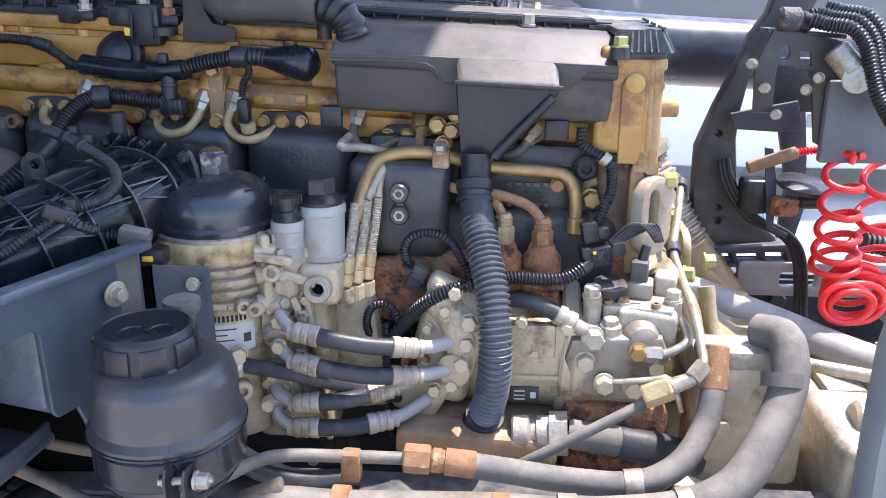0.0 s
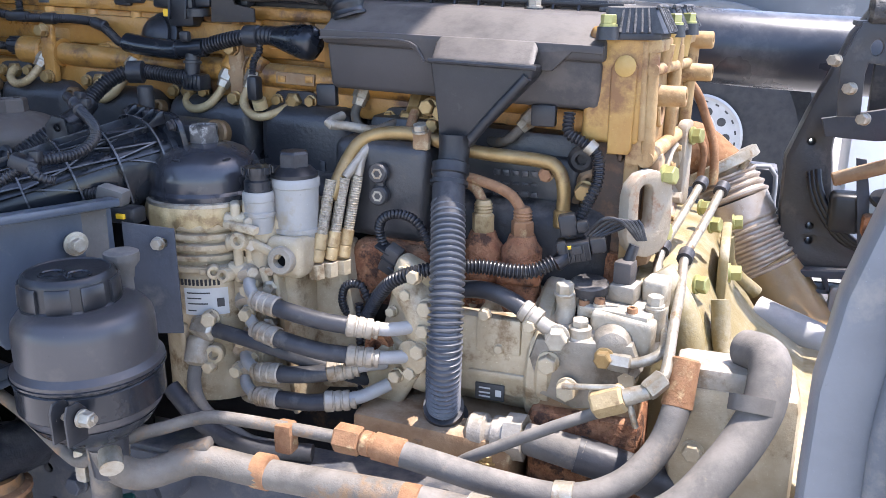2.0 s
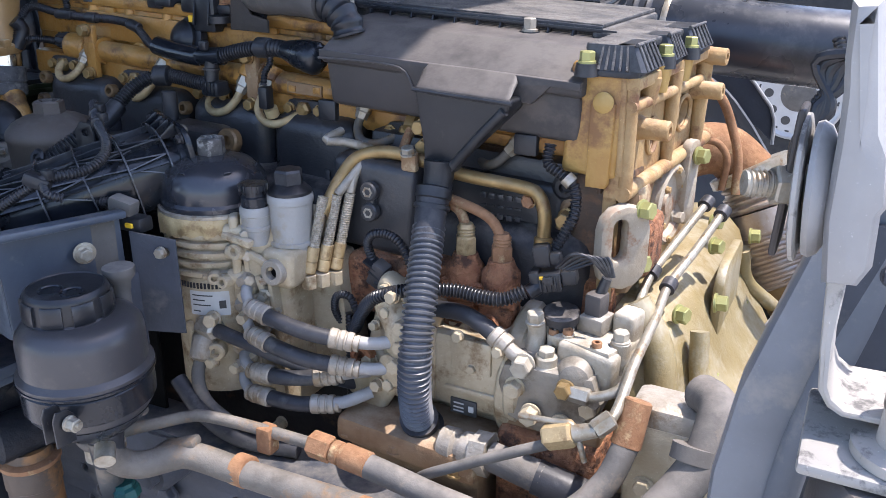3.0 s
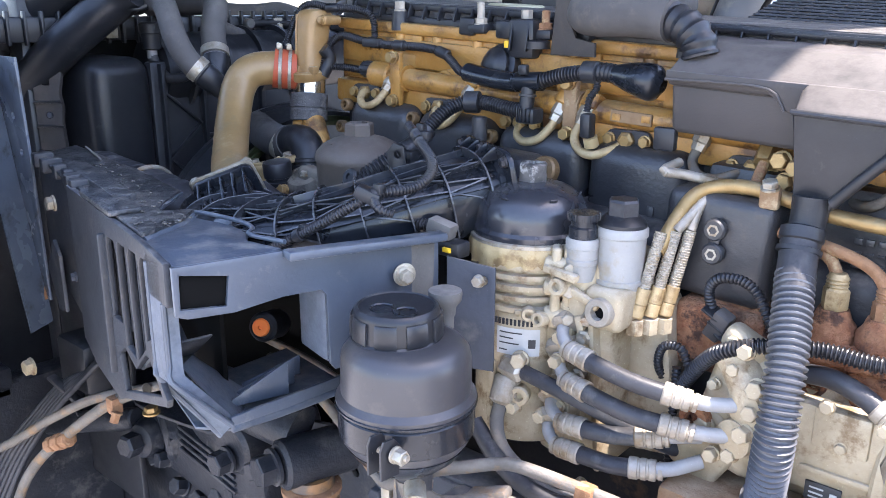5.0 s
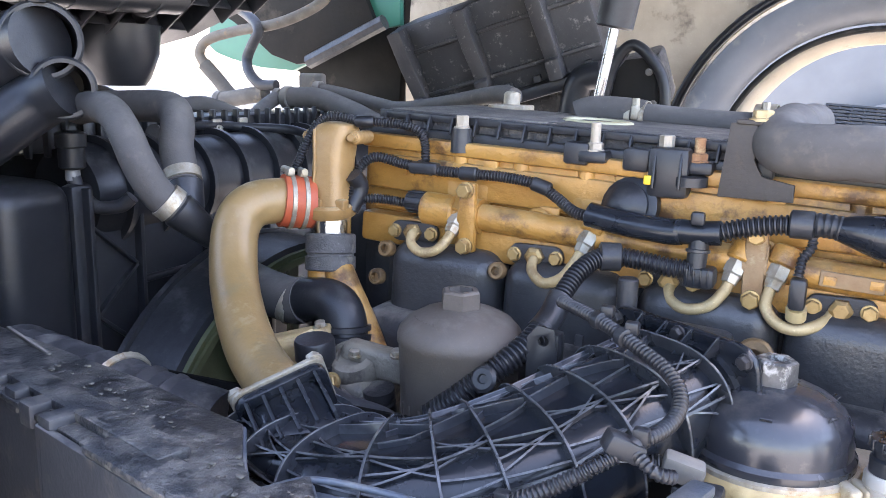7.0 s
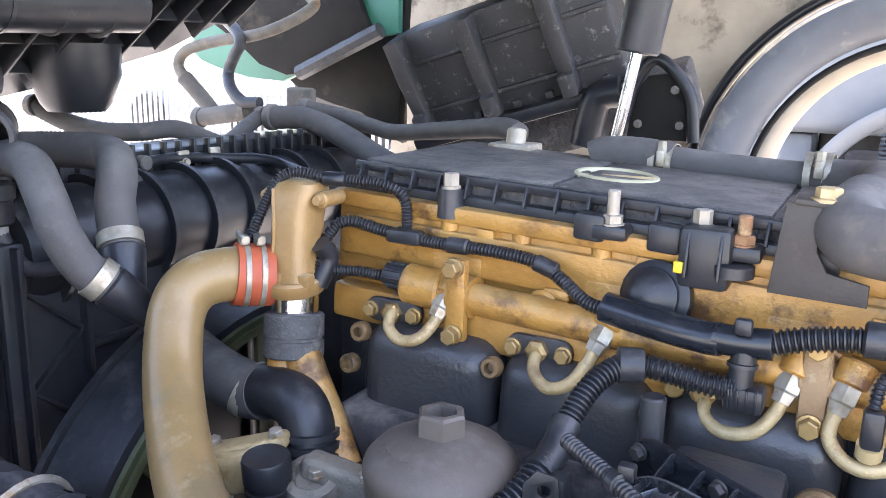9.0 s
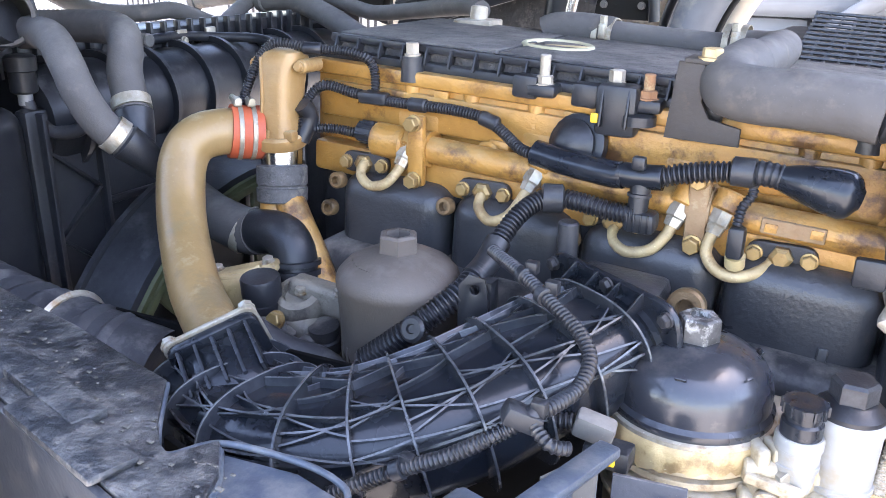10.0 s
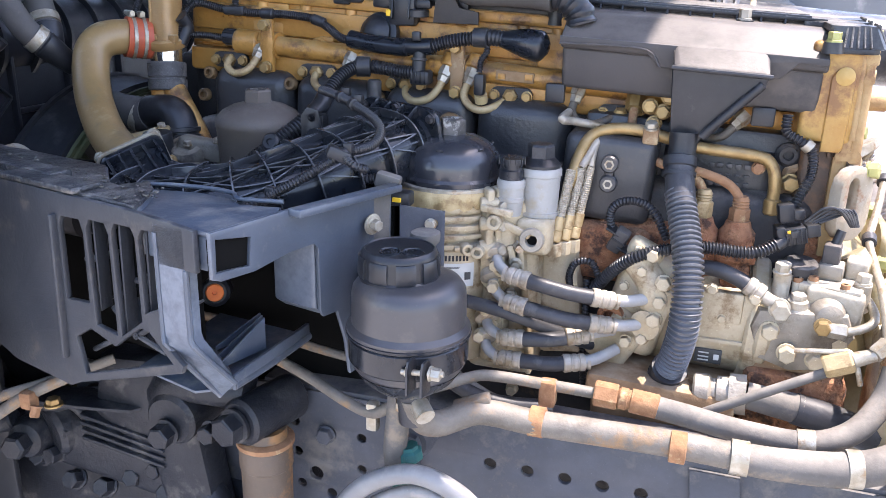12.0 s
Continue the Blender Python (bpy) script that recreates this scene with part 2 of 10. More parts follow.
INK = mat("black_ink", (0.03, 0.03, 0.03), (0.04, 0.04, 0.04), 40, 0.5, 0.0, 0.0)
SEALANT = mat("yellowed_wrap_film", (0.47, 0.36, 0.19), (0.34, 0.245, 0.115), 24, 0.35, 0.0, 0.6, 60, (0.22, 0.145, 0.065), 0.58, 24)
for dull, level in ((BUMPM, 0.2), (CAGED, 0.3), (OILY, 0.25), (RUBBER, 0.35), (BLOCK, 0.3), (CHASSIS, 0.3), (COVER, 0.3), (HOSEG, 0.2), (PANEL, 0.3), (SCUFF, 0.2), (GREYHOSE, 0.3), (GREYPL, 0.3), (DIRTPIPE, 0.35), (GLOSS, 0.32), (LOOM, 0.4), (PLASTIC, 0.38)):
    dull.node_tree.nodes["Principled BSDF"].inputs["Specular IOR Level"].default_value = level


# ---- building helpers ----
def thing(name, label, category, group="", kind=""):
    return tagged(new(name), label, category, group, kind)


def finish(me, smooth=True, angle=38):
    if smooth:
        me.polygons.foreach_set("use_smooth", [True] * len(me.polygons))
        me.set_sharp_from_angle(angle=radians(angle))
    return me


def part(name, bm, material, parent=None, label="", angle=38):
    me = bpy.data.meshes.new(name)
    bmesh.ops.recalc_face_normals(bm, faces=bm.faces[:])
    bm.to_mesh(me)
    bm.free()
    finish(me, True, angle)
    me.materials.append(material)
    ob = new(name, me)
    ob.parent = parent
    if label:
        ob["label"] = label
    return ob


def solo(name, bm, material, label, category, group="", kind="", angle=38):
    return tagged(part(name, bm, material, None, "", angle), label, category, group, kind)


def frame_of(axis):
    z = Vector(axis).normalized()
    return z.to_track_quat("Z", "Y").to_matrix().to_4x4()


def box(size, center, bevel=0.003, m=None, bm=None, segs=2):
    b = bmesh.new()
    bmesh.ops.create_cube(b, size=1.0, matrix=Matrix.Diagonal((*size, 1)))
    if bevel:
        bmesh.ops.bevel(b, geom=b.edges[:], offset=min(bevel, min(size) * 0.45), segments=segs, profile=0.5, affect="EDGES")
    bmesh.ops.transform(b, matrix=Matrix.Translation(center) @ (m or Matrix()), verts=b.verts[:])
    return merge(bm, b)


def merge(bm, b):
    if bm is None:
        return b
    tmp = bpy.data.meshes.new("tmp")
    b.to_mesh(tmp)
    b.free()
    bm.from_mesh(tmp)
    bpy.data.meshes.remove(tmp)
    return bm


def rings(bm, loops, close=False, cap=True):
    """Skin a row of equal rings of points."""
    vs = [[bm.verts.new(p) for p in loop] for loop in loops]
    n = len(vs[0])
    pairs = list(zip(vs, vs[1:])) + ([(vs[-1], vs[0])] if close else [])
    for a, b in pairs:
        for i in range(n):
            bm.faces.new((a[i], a[(i + 1) % n], b[(i + 1) % n], b[i]))
    if cap and not close:
        bm.faces.new(vs[0][::-1])
        bm.faces.new(vs[-1])
    return bm


def lathe(profile, origin, axis=(0, 0, 1), segs=32, bm=None, cap=True):
    """profile: rows of radius and height along the axis."""
    b = bm or bmesh.new()
    m = Matrix.Translation(origin) @ frame_of(axis)
    loops = [[m @ Vector((max(r, 1e-4) * math.cos(2 * math.pi * i / segs), max(r, 1e-4) * math.sin(2 * math.pi * i / segs), h))
              for i in range(segs)] for r, h in profile]
    return rings(b, loops, cap=cap)


def rod(p0, p1, r, r1=None, segs=16, bm=None, bevel=0.0):
    p0, p1 = Vector(p0), Vector(p1)
    h = (p1 - p0).length
    r1 = r if r1 is None else r1
    prof = [(r, 0), (r1, h)]
    if bevel:
        prof = [(r - bevel, 0), (r, bevel), (r1, h - bevel), (r1 - bevel, h)]
    return lathe(prof, p0, p1 - p0, segs, bm)


def spline(points, step):
    """Catmull-Rom through the points, resampled at even steps."""
    p = [Vector(q) for q in points]
    p = [2 * p[0] - p[1]] + p + [2 * p[-1] - p[-2]]
    fine = []
    for a, b, c, d in zip(p, p[1:], p[2:], p[3:]):
        for k in range(12):
            t = k / 12
            fine.append(0.5 * (2 * b + (c - a) * t + (2 * a - 5 * b + 4 * c - d) * t * t + (3 * b - a - 3 * c + d) * t ** 3))
    fine.append(p[-2])
    dist = [0.0]
    for a, b in zip(fine, fine[1:]):
        dist.append(dist[-1] + (b - a).length)
    n = max(2, int(round(dist[-1] / step)))
    out, j = [], 0
    for i in range(n + 1):
        s = dist[-1] * i / n
        while j < len(dist) - 2 and dist[j + 1] < s:
            j += 1
        f = (s - dist[j]) / max(dist[j + 1] - dist[j], 1e-9)
        out.append(fine[j].lerp(fine[j + 1], min(max(f, 0), 1)))
    return out


def sweep(points, r, segs=14, step=0.006, rib=0.0, pitch=0.0, bm=None, squash=1.0):
    """A tube along the points; r is a radius or a function of the way gone (0 to 1). rib, pitch: corrugation."""
    b = bm or bmesh.new()
    path = spline(points, pitch / 4 if pitch else step)
    n, loops = len(path), []
    up = None
    for i, c in enumerate(path):
        d = (path[min(i + 1, n - 1)] - path[max(i - 1, 0)]).normalized()
        if up is None:
            up = d.orthogonal().normalized()
        up = (up - d * up.dot(d)).normalized()
        side = d.cross(up)
        rr = r(i / (n - 1)) if callable(r) else r
        if pitch:
            rr -= rib * (0.0, 0.15, 1.0, 0.85)[i % 4]
        loops.append([c + rr * (math.cos(2 * math.pi * k / segs) * up + squash * math.sin(2 * math.pi * k / segs) * side) for k in range(segs)])
    return rings(b, loops)


def curve_plate(loops, depth, bevel=0.0015):
    """A flat plate in x and y, thick along z, from an outline and the loops of its holes."""
    cu = bpy.data.curves.new("plate", "CURVE")
    cu.dimensions, cu.fill_mode = "2D", "BOTH"
    cu.extrude, cu.bevel_depth, cu.bevel_resolution, cu.offset = depth / 2 - bevel, bevel, 1, -bevel
    for loop in loops:
        s = cu.splines.new("POLY")
        s.points.add(len(loop) - 1)
        for q, (x, y) in zip(s.points, loop):
            q.co = (x, y, 0, 1)
        s.use_cyclic_u = True
    ob = bpy.data.objects.new("plate", cu)
    me = bpy.data.meshes.new_from_object(ob)
    bpy.data.objects.remove(ob)
    b = bmesh.new()
    b.from_mesh(me)
    bpy.data.meshes.remove(me)
    bmesh.ops.remove_doubles(b, verts=b.verts[:], dist=1e-6)
    return b


def plate(loops, depth, m, bevel=0.0015, bm=None):
    b = curve_plate(loops, depth, bevel)
    bmesh.ops.transform(b, matrix=m, verts=b.verts[:])
    return merge(bm, b)


def upright(p, d):
    """A frame at p whose x runs along d (level), y goes up and z points out to the right of d."""
    x = Vector((d[0], d[1], 0)).normalized()
    y = Vector((0, 0, 1))
    z = x.cross(y)
    return Matrix(((x.x, y.x, z.x, p[0]), (x.y, y.y, z.y, p[1]), (x.z, y.z, z.z, p[2]), (0, 0, 0, 1)))


def circle(x, y, r, n=20):
    return [(x + r * math.cos(2 * math.pi * i / n), y + r * math.sin(2 * math.pi * i / n)) for i in range(n)]


def rect(x0, y0, x1, y1, r=0.0):
    if not r:
        return [(x0, y0), (x1, y0), (x1, y1), (x0, y1)]
    out = []
    for cx, cy, a in ((x1 - r, y0 + r, -90), (x1 - r, y1 - r, 0), (x0 + r, y1 - r, 90), (x0 + r, y0 + r, 180)):
        out += [(cx + r * math.cos(radians(a + k * 30)), cy + r * math.sin(radians(a + k * 30))) for k in range(4)]
    return out


BOLTS = {}


def bolt(parent, p, axis=(0, -1, 0), s=0.016, material=None, name="bolt", flange=1.35, height=0.6):
    """A hexagon bolt head with its flange; s is the width over the flats."""
    material = material or STEEL
    key = (round(s, 4), material.name, flange, height)
    if key not in BOLTS:
        b = bmesh.new()
        hexa = [(s / math.sqrt(3)) * Vector((math.cos(math.pi * i / 3), math.sin(math.pi * i / 3), 0)) for i in range(6)]
        z0, z1 = s * 0.12, s * height
        rings(b, [[v + Vector((0, 0, z0)) for v in hexa], [v + Vector((0, 0, z1 - s * 0.06)) for v in hexa], [v * 0.86 + Vector((0, 0, z1)) for v in hexa]])
        if flange:
            lathe([(s * 0.5 * flange, -0.001), (s * 0.5 * flange, s * 0.10), (s * 0.48, s * 0.16)], (0, 0, 0), (0, 0, 1), 16, b)
        me = bpy.data.meshes.new(name)
        bmesh.ops.recalc_face_normals(b, faces=b.faces[:])
        b.to_mesh(me)
        b.free()
        finish(me, True, 30)
        me.materials.append(material)
        BOLTS[key] = me
    ob = new(name, BOLTS[key])
    ob.parent = parent
    ob.matrix_local = Matrix.Translation(p) @ frame_of(axis) @ pose(0, 0, 0, 0, 0, random.uniform(0, 60))
    return ob


SLOPE = math.tan(radians(2.7))
LEANM = pose(0, 0, 0, 0, 2.7, 0)


def ez(x, z):
    """Height on the engine, which sinks 2.7 degrees towards the gearbox, from the height at x = -0.35."""
    return z - (x + 0.35) * SLOPE

# ---- ground and distance ----
g = bmesh.new()
bmesh.ops.create_grid(g, x_segments=2, y_segments=2, size=400)
solo("ground", g, CONCRETE, "pale sunlit concrete yard surface", "ground", kind="structure")

# ---- engine: block ----
block = thing("engine_block", "black painted truck engine block, dusty with rust patches", "engine")
part("casting", box((1.00, 0.31, 0.36), (-0.36, 1.265, ez(-0.36, 1.242)), 0.012, LEANM), BLOCK, block)
part("timing_cover", box((0.05, 0.36, 0.64), (-0.888, 1.325, 1.20), 0.015), BLOCK, block)
part("front_case", box((0.12, 0.22, 0.50), (-0.968, 1.36, 1.19), 0.02, segs=3), BLOCK, block)
part("lower_block", box((1.00, 0.40, 0.28), (-0.36, 1.225, ez(-0.36, 1.195)), 0.03, LEANM, segs=4), BLOCK, block)
part("side_cover", box((0.33, 0.06, 0.135), (-0.025, 1.100, ez(-0.025, 1.350)), 0.010, LEANM), BLACK, block)
part("side_step", box((0.13, 0.12, 0.125), (-0.140, 1.055, ez(-0.140, 1.335)), 0.014, LEANM, segs=3), BLACK, block)
part("side_step", box((0.17, 0.05, 0.11), (0.015, 1.085, ez(0.015, 1.335)), 0.012, LEANM, segs=3), BLACK, block)
for x in (-0.755, -0.600, -0.440, -0.285):
    part("bulged_cover", box((0.150, 0.15, 0.195), (x, 1.138, ez(x, 1.322)), 0.028, LEANM, segs=5), BLACK, block)
    part("cover_flange", box((0.150, 0.03, 0.165), (x, 1.115, ez(x, 1.335)), 0.012, LEANM), BLACK, block)
    part("cover_mark", box((0.010, 0.004, 0.055), (x + 0.03, 1.062, ez(x, 1.320)), 0.002, LEANM), BLACK, block)
part("shelf", box((0.09, 0.06, 0.055), (-0.445, 1.012, ez(-0.445, 1.368)), 0.010, LEANM), BLACK, block)
part("lower_casting", box((0.40, 0.04, 0.17), (-0.03, 1.06, ez(-0.03, 1.20)), 0.008, LEANM), RUST, block, "rusted crankcase side")
part("rusted_boss", box((0.11, 0.07, 0.085), (-0.125, 1.015, ez(-0.125, 1.228)), 0.018, LEANM, segs=4), RUST, block, "rust covered casting")
part("rusted_boss", box((0.16, 0.06, 0.05), (-0.07, 1.03, ez(-0.07, 1.255)), 0.014, LEANM, segs=3), RUST, block, "rust covered casting")
part("oil_pan", box((1.05, 0.50, 0.46), (-0.36, 1.26, 0.83), 0.03, LEANM, segs=3), BLOCK, block)
part("lower_casting", box((0.075, 0.06, 0.14), (0.155, 1.085, ez(0.155, 1.335)), 0.012, LEANM), SUMP, block, "brown oily rear corner")
for x, z in ((-0.136, 1.350), (-0.136, 1.322)):
    part("plug", lathe([(0.0125, 0), (0.0125, 0.008), (0.0105, 0.0105), (0.0060, 0.0105)], (x, 0.991, z), (0, -1, 0), 24), BLACK, block)
    part("plug_socket", lathe([(0.0072, 0.0), (0.0072, 0.0115), (0.0045, 0.0115), (0.004, 0.005), (0.0, 0.005)], (x, 0.991, z), (0, -1, 0), 6), STEEL, block, angle=25)
part("plug_pad", box((0.013, 0.010, 0.040), (-0.136, 0.990, 1.336), 0.004), BLACK, block)
for x, z in ((0.10, 1.372), (0.107, 1.318), (0.112, 1.345), (0.10, 1.27)):
    part("plug", lathe([(0.017, 0), (0.017, 0.010), (0.012, 0.014), (0.007, 0.014), (0.006, 0.006), (0.0, 0.006)], (x, 1.070, ez(x, z) + 0.018), (0, -1, 0), 22), SUMP if x > 0.1 else BLOCK, block)
bolt(block, (0.062, 1.038, 1.352), s=0.014, material=RUSTPIPE)
bolt(block, (0.107, 1.055, 1.332), s=0.019, material=BRASS, height=1.0)
bolt(block, (0.107, 1.055, 1.298), s=0.019, material=BRASS, height=1.0)
for x in (0.0, 0.012, 0.024, 0.036, 0.048):
    for z in (1.325, 1.338, 1.351):
        part("cast_mark", box((0.008, 0.003, 0.003 + 0.004 * ((x * 500 + z * 1000) % 2)), (x, 1.039, z), 0.0006), BLACK, block)
PORTM = mat("oily_bronze_port", (0.20, 0.125, 0.06), (0.13, 0.078, 0.038), 40, 0.35, 0.3, 0.4, 140, (0.06, 0.04, 0.025), 0.55, 40)
bolt(block, (-0.447, 0.985, 1.394), s=0.018, material=STEEL, flange=1.2)
part("port", lathe([(0.0185, 0), (0.0185, 0.011), (0.016, 0.014), (0.0085, 0.014), (0.0075, 0.002), (0.0, 0.002)], (-0.377, 1.008, 1.383), (0, -1, 0.2), 28), PORTM, block, "oily bronze port")
part("port", lathe([(0.012, 0), (0.012, 0.02), (0.006, 0.022), (0.0, 0.016)], (-0.165, 1.02, 1.23), (0, -1, 0), 16), RUST, block)
for x, z in ((-0.828, 1.428), (-0.676, 1.418), (-0.520, 1.405), (-0.842, 1.390)):
    part("port", lathe([(0.0105, 0), (0.0105, 0.010), (0.0090, 0.0120), (0.0055, 0.0120), (0.005, 0.003), (0.0, 0.003)], (x, 1.075, z), (0, -1, 0.15), 24), PORTM, block, "oily bronze port")
part("stud", rod((-0.51, 1.03, 1.395), (-0.51, 1.03, 1.44), 0.011, segs=16, bevel=0.002), BLACK, block)

# ---- engine: cylinder head in bronze paint ----
head = thing("cylinder_head", "bronze painted cylinder head, dusty with dark oil stains", "engine part")
part("casting", box((1.02, 0.27, 0.135), (-0.385, 1.258, ez(-0.385, 1.478)), 0.006, LEANM), GOLD, head)
part("top_flange", box((1.05, 0.285, 0.018), (-0.37, 1.256, ez(-0.37, 1.536)), 0.004, LEANM), GOLD, head)
part("bottom_step", box((1.00, 0.03, 0.04), (-0.385, 1.112, ez(-0.385, 1.425)), 0.006, LEANM), GOLD, head)
for x in (-0.753, -0.672, -0.590, -0.50, -0.415, -0.30, -0.245):
    part("rib", rod((x, 1.130, ez(x, 1.533)), (x, 1.122, ez(x, 1.50)), 0.013, 0.008, 14), GOLD, head)
part("face_step", box((1.00, 0.010, 0.045), (-0.385, 1.120, ez(-0.385, 1.497)), 0.004, LEANM), GOLD, head)
part("lower_ledge", sweep([(-0.87, 1.118, ez(-0.87, 1.452)), (-0.5, 1.118, ez(-0.5, 1.452)), (0.08, 1.118, ez(0.08, 1.452))], 0.005, 8, 0.05), GOLD, head)
for k in range(7):
    part("cast_letter", box((0.007, 0.003, 0.012), (-0.828 + 0.011 * k, 1.114, ez(-0.80, 1.503)), 0.001, LEANM), GOLD, head)
for x, z in ((-0.20, 1.505), (-0.345, 1.500), (-0.63, 1.470)):
    part("pad", box((0.026, 0.006, 0.022), (x, 1.114, ez(x, z)), 0.003, LEANM), GOLD, head)
for x in (-0.672, -0.415, -0.245, -0.10):
    part("freeze_plug", lathe([(0.015, 0), (0.016, 0.003), (0.013, 0.006), (0.006, 0.006), (0.0, 0.004)], (x + 0.03, 1.110, ez(x, 1.462)), (0, -1, 0), 20), GOLD, head)
for i in range(6):
    x = -0.80 + i * 0.165
    part("web", box((0.060, 0.012, 0.055), (x + 0.06, 1.120, ez(x, 1.468)), 0.005, LEANM), GOLD, head)
    part("pad", box((0.020, 0.008, 0.016), (x + 0.09, 1.120, ez(x, 1.515)), 0.003, LEANM), GOLD, head)
    part("injector_port", lathe([(0.018, 0), (0.018, 0.010), (0.012, 0.012), (0.010, 0.004), (0.0, 0.004)], (x - 0.0, 1.112, ez(x, 1.429)), (0, -1, 0), 20), BLOCK, head)
    for dx in (-0.028, 0.038):
        bolt(head, (x + dx, 1.110, ez(x, 1.430)), s=0.014, material=BRASS)
part("name_plate", box((0.060, 0.004, 0.030), (-0.855, 1.121, ez(-0.855, 1.435)), 0.002, LEANM), GOLD, head)
part("raised_letters", box((0.075, 0.004, 0.028), (-0.80, 1.121, ez(-0.80, 1.505)), 0.002, LEANM), GOLD, head)

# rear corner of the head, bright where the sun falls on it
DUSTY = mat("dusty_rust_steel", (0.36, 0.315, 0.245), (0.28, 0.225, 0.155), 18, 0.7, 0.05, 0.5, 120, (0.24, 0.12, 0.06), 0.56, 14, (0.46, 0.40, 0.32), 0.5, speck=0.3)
BROWNR = mat("oil_browned_casting", (0.085, 0.050, 0.030), (0.055, 0.034, 0.022), 20, 0.45, 0.05, 0.5, 120, (0.17, 0.085, 0.040), 0.56, 14, speck=0.5)
rear = thing("rear_gear_cover", "bronze and rust stained rear cover of the engine", "engine part")
part("column", box((0.068, 0.10, 0.130), (0.139, 1.080, 1.460), 0.007, LEANM, segs=3), GOLDC, rear)
part("column_corner", rod((0.172, 1.034, 1.400), (0.169, 1.034, 1.510), 0.0045, segs=12), GOLD3, rear)
part("column_step", plate([[(-0.016, -0.055), (0.008, -0.055), (0.012, -0.048), (0.014, 0.044), (0.008, 0.050), (-0.012, 0.050), (-0.016, 0.042)]], 0.008, Matrix.Translation((0.150, 1.029, 1.438)) @ upright((0, 0, 0), (1, 0)), 0.004), GOLDC, rear, "raised yellow panel")
part("rust_column", box((0.064, 0.09, 0.20), (0.143, 1.092, 1.300), 0.012, LEANM, segs=3), BROWNR, rear, "oil-browned rusty corner")
RF = upright((0.178, 1.036, 0), (0.018, 0.296))


def oval(x, y, rx, ry, n=18):
    return [(x + rx * math.cos(2 * math.pi * i / n), y + ry * math.sin(2 * math.pi * i / n)) for i in range(n)]


def on_face(u, z, w=0.0):
    return RF @ Vector((u, z, w))


part("face", plate([[(-0.004, 1.372), (0.315, 1.368), (0.312, 1.506), (-0.004, 1.512)], oval(0.020, 1.409, 0.013, 0.018), oval(0.104, 1.426, 0.016, 0.019), oval(0.240, 1.431, 0.030, 0.020)], 0.018, RF @ Matrix.Translation((0, 0, -0.014)), 0.002), GOLD3, rear)
part("face_back", box((0.31, 0.13, 0.006), (0.155, 1.438, -0.030), 0.002), BROWNR, rear).matrix_local = RF
for u, z, rx, ry in ((0.020, 1.409, 0.013, 0.018), (0.104, 1.426, 0.016, 0.019), (0.240, 1.431, 0.030, 0.020)):
    part("hole_rim", sweep([on_face(u + (rx + 0.003) * math.cos(radians(a)), z + (ry + 0.003) * math.sin(radians(a)), -0.003) for a in range(0, 375, 15)], 0.0032, 8, 0.008), GOLD3, rear)
part("top_flange", plate([[(-0.004, -0.007), (0.320, -0.007), (0.323, 0.0), (0.320, 0.007), (-0.004, 0.007)]], 0.045, RF @ Matrix.Translation((0, 1.505, -0.012)), 0.003), GOLD3, rear)
part("lug", lathe([(0.0115, 0), (0.012, 0.004), (0.008, 0.007), (0.0, 0.008)], (0.150, 1.028, 1.483), (0, -1, 0.1), 18), GOLD2, rear)
part("ledge", sweep([on_face(-0.004, 1.479, 0.002), on_face(0.15, 1.475, 0.004), on_face(0.312, 1.469, 0.002)], 0.0070, 12, 0.02), GOLD3, rear)
part("ledge", sweep([on_face(-0.004, 1.378, 0.000), on_face(0.18, 1.376, 0.002), on_face(0.37, 1.371, 0.000)], 0.0095, 12, 0.02), GOLD3, rear)
part("face_post", rod(on_face(0.004, 1.376, 0.0), on_face(0.004, 1.500, 0.0), 0.009, 0.0075, 14), GOLD3, rear)
for u, z0, z1, r in ((0.058, 1.474, 1.505, 0.010), (0.160, 1.376, 1.500, 0.008), (0.305, 1.376, 1.500, 0.010)):
    part("face_post", rod(on_face(u, z0, 0.001), on_face(u, z1, 0.003), r, r * 1.25, 14), GOLD3, rear)
for u in (0.085, 0.182):
    part("bolt_seat", rod(on_face(u, 1.484, 0.006), on_face(u, 1.516, 0.006), 0.009, 0.013, 16), GOLD2, rear)
for u, z, h in ((0.050, 1.446, 0.030), (0.282, 1.457, 0.034), (0.302, 1.501, 0.030)):
    part("spigot", lathe([(0.0155, -0.006), (0.0125, 0.004), (0.0120, h), (0.0105, h + 0.002), (0.0055, h + 0.002), (0.005, h - 0.004), (0.0, h - 0.004)], on_face(u, z, 0.002), (1, -0.1, 0), 20), GOLD3, rear)
part("lower_face", plate([[(0.0, 1.235), (0.36, 1.215), (0.385, 1.30), (0.372, 1.372), (0.0, 1.376)]], 0.018, RF @ Matrix.Translation((0, 0, -0.016)), 0.003), GOLD3, rear)
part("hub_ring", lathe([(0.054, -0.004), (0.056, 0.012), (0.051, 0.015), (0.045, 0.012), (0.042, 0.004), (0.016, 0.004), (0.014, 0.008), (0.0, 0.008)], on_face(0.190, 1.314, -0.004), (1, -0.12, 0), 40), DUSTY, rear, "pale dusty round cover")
for a in range(20, 380, 60):
    bolt(rear, on_face(0.190 + 0.048 * math.cos(radians(a)), 1.314 + 0.048 * math.sin(radians(a)), 0.010), (1, -0.1, 0), 0.008, GOLD3, height=0.6)
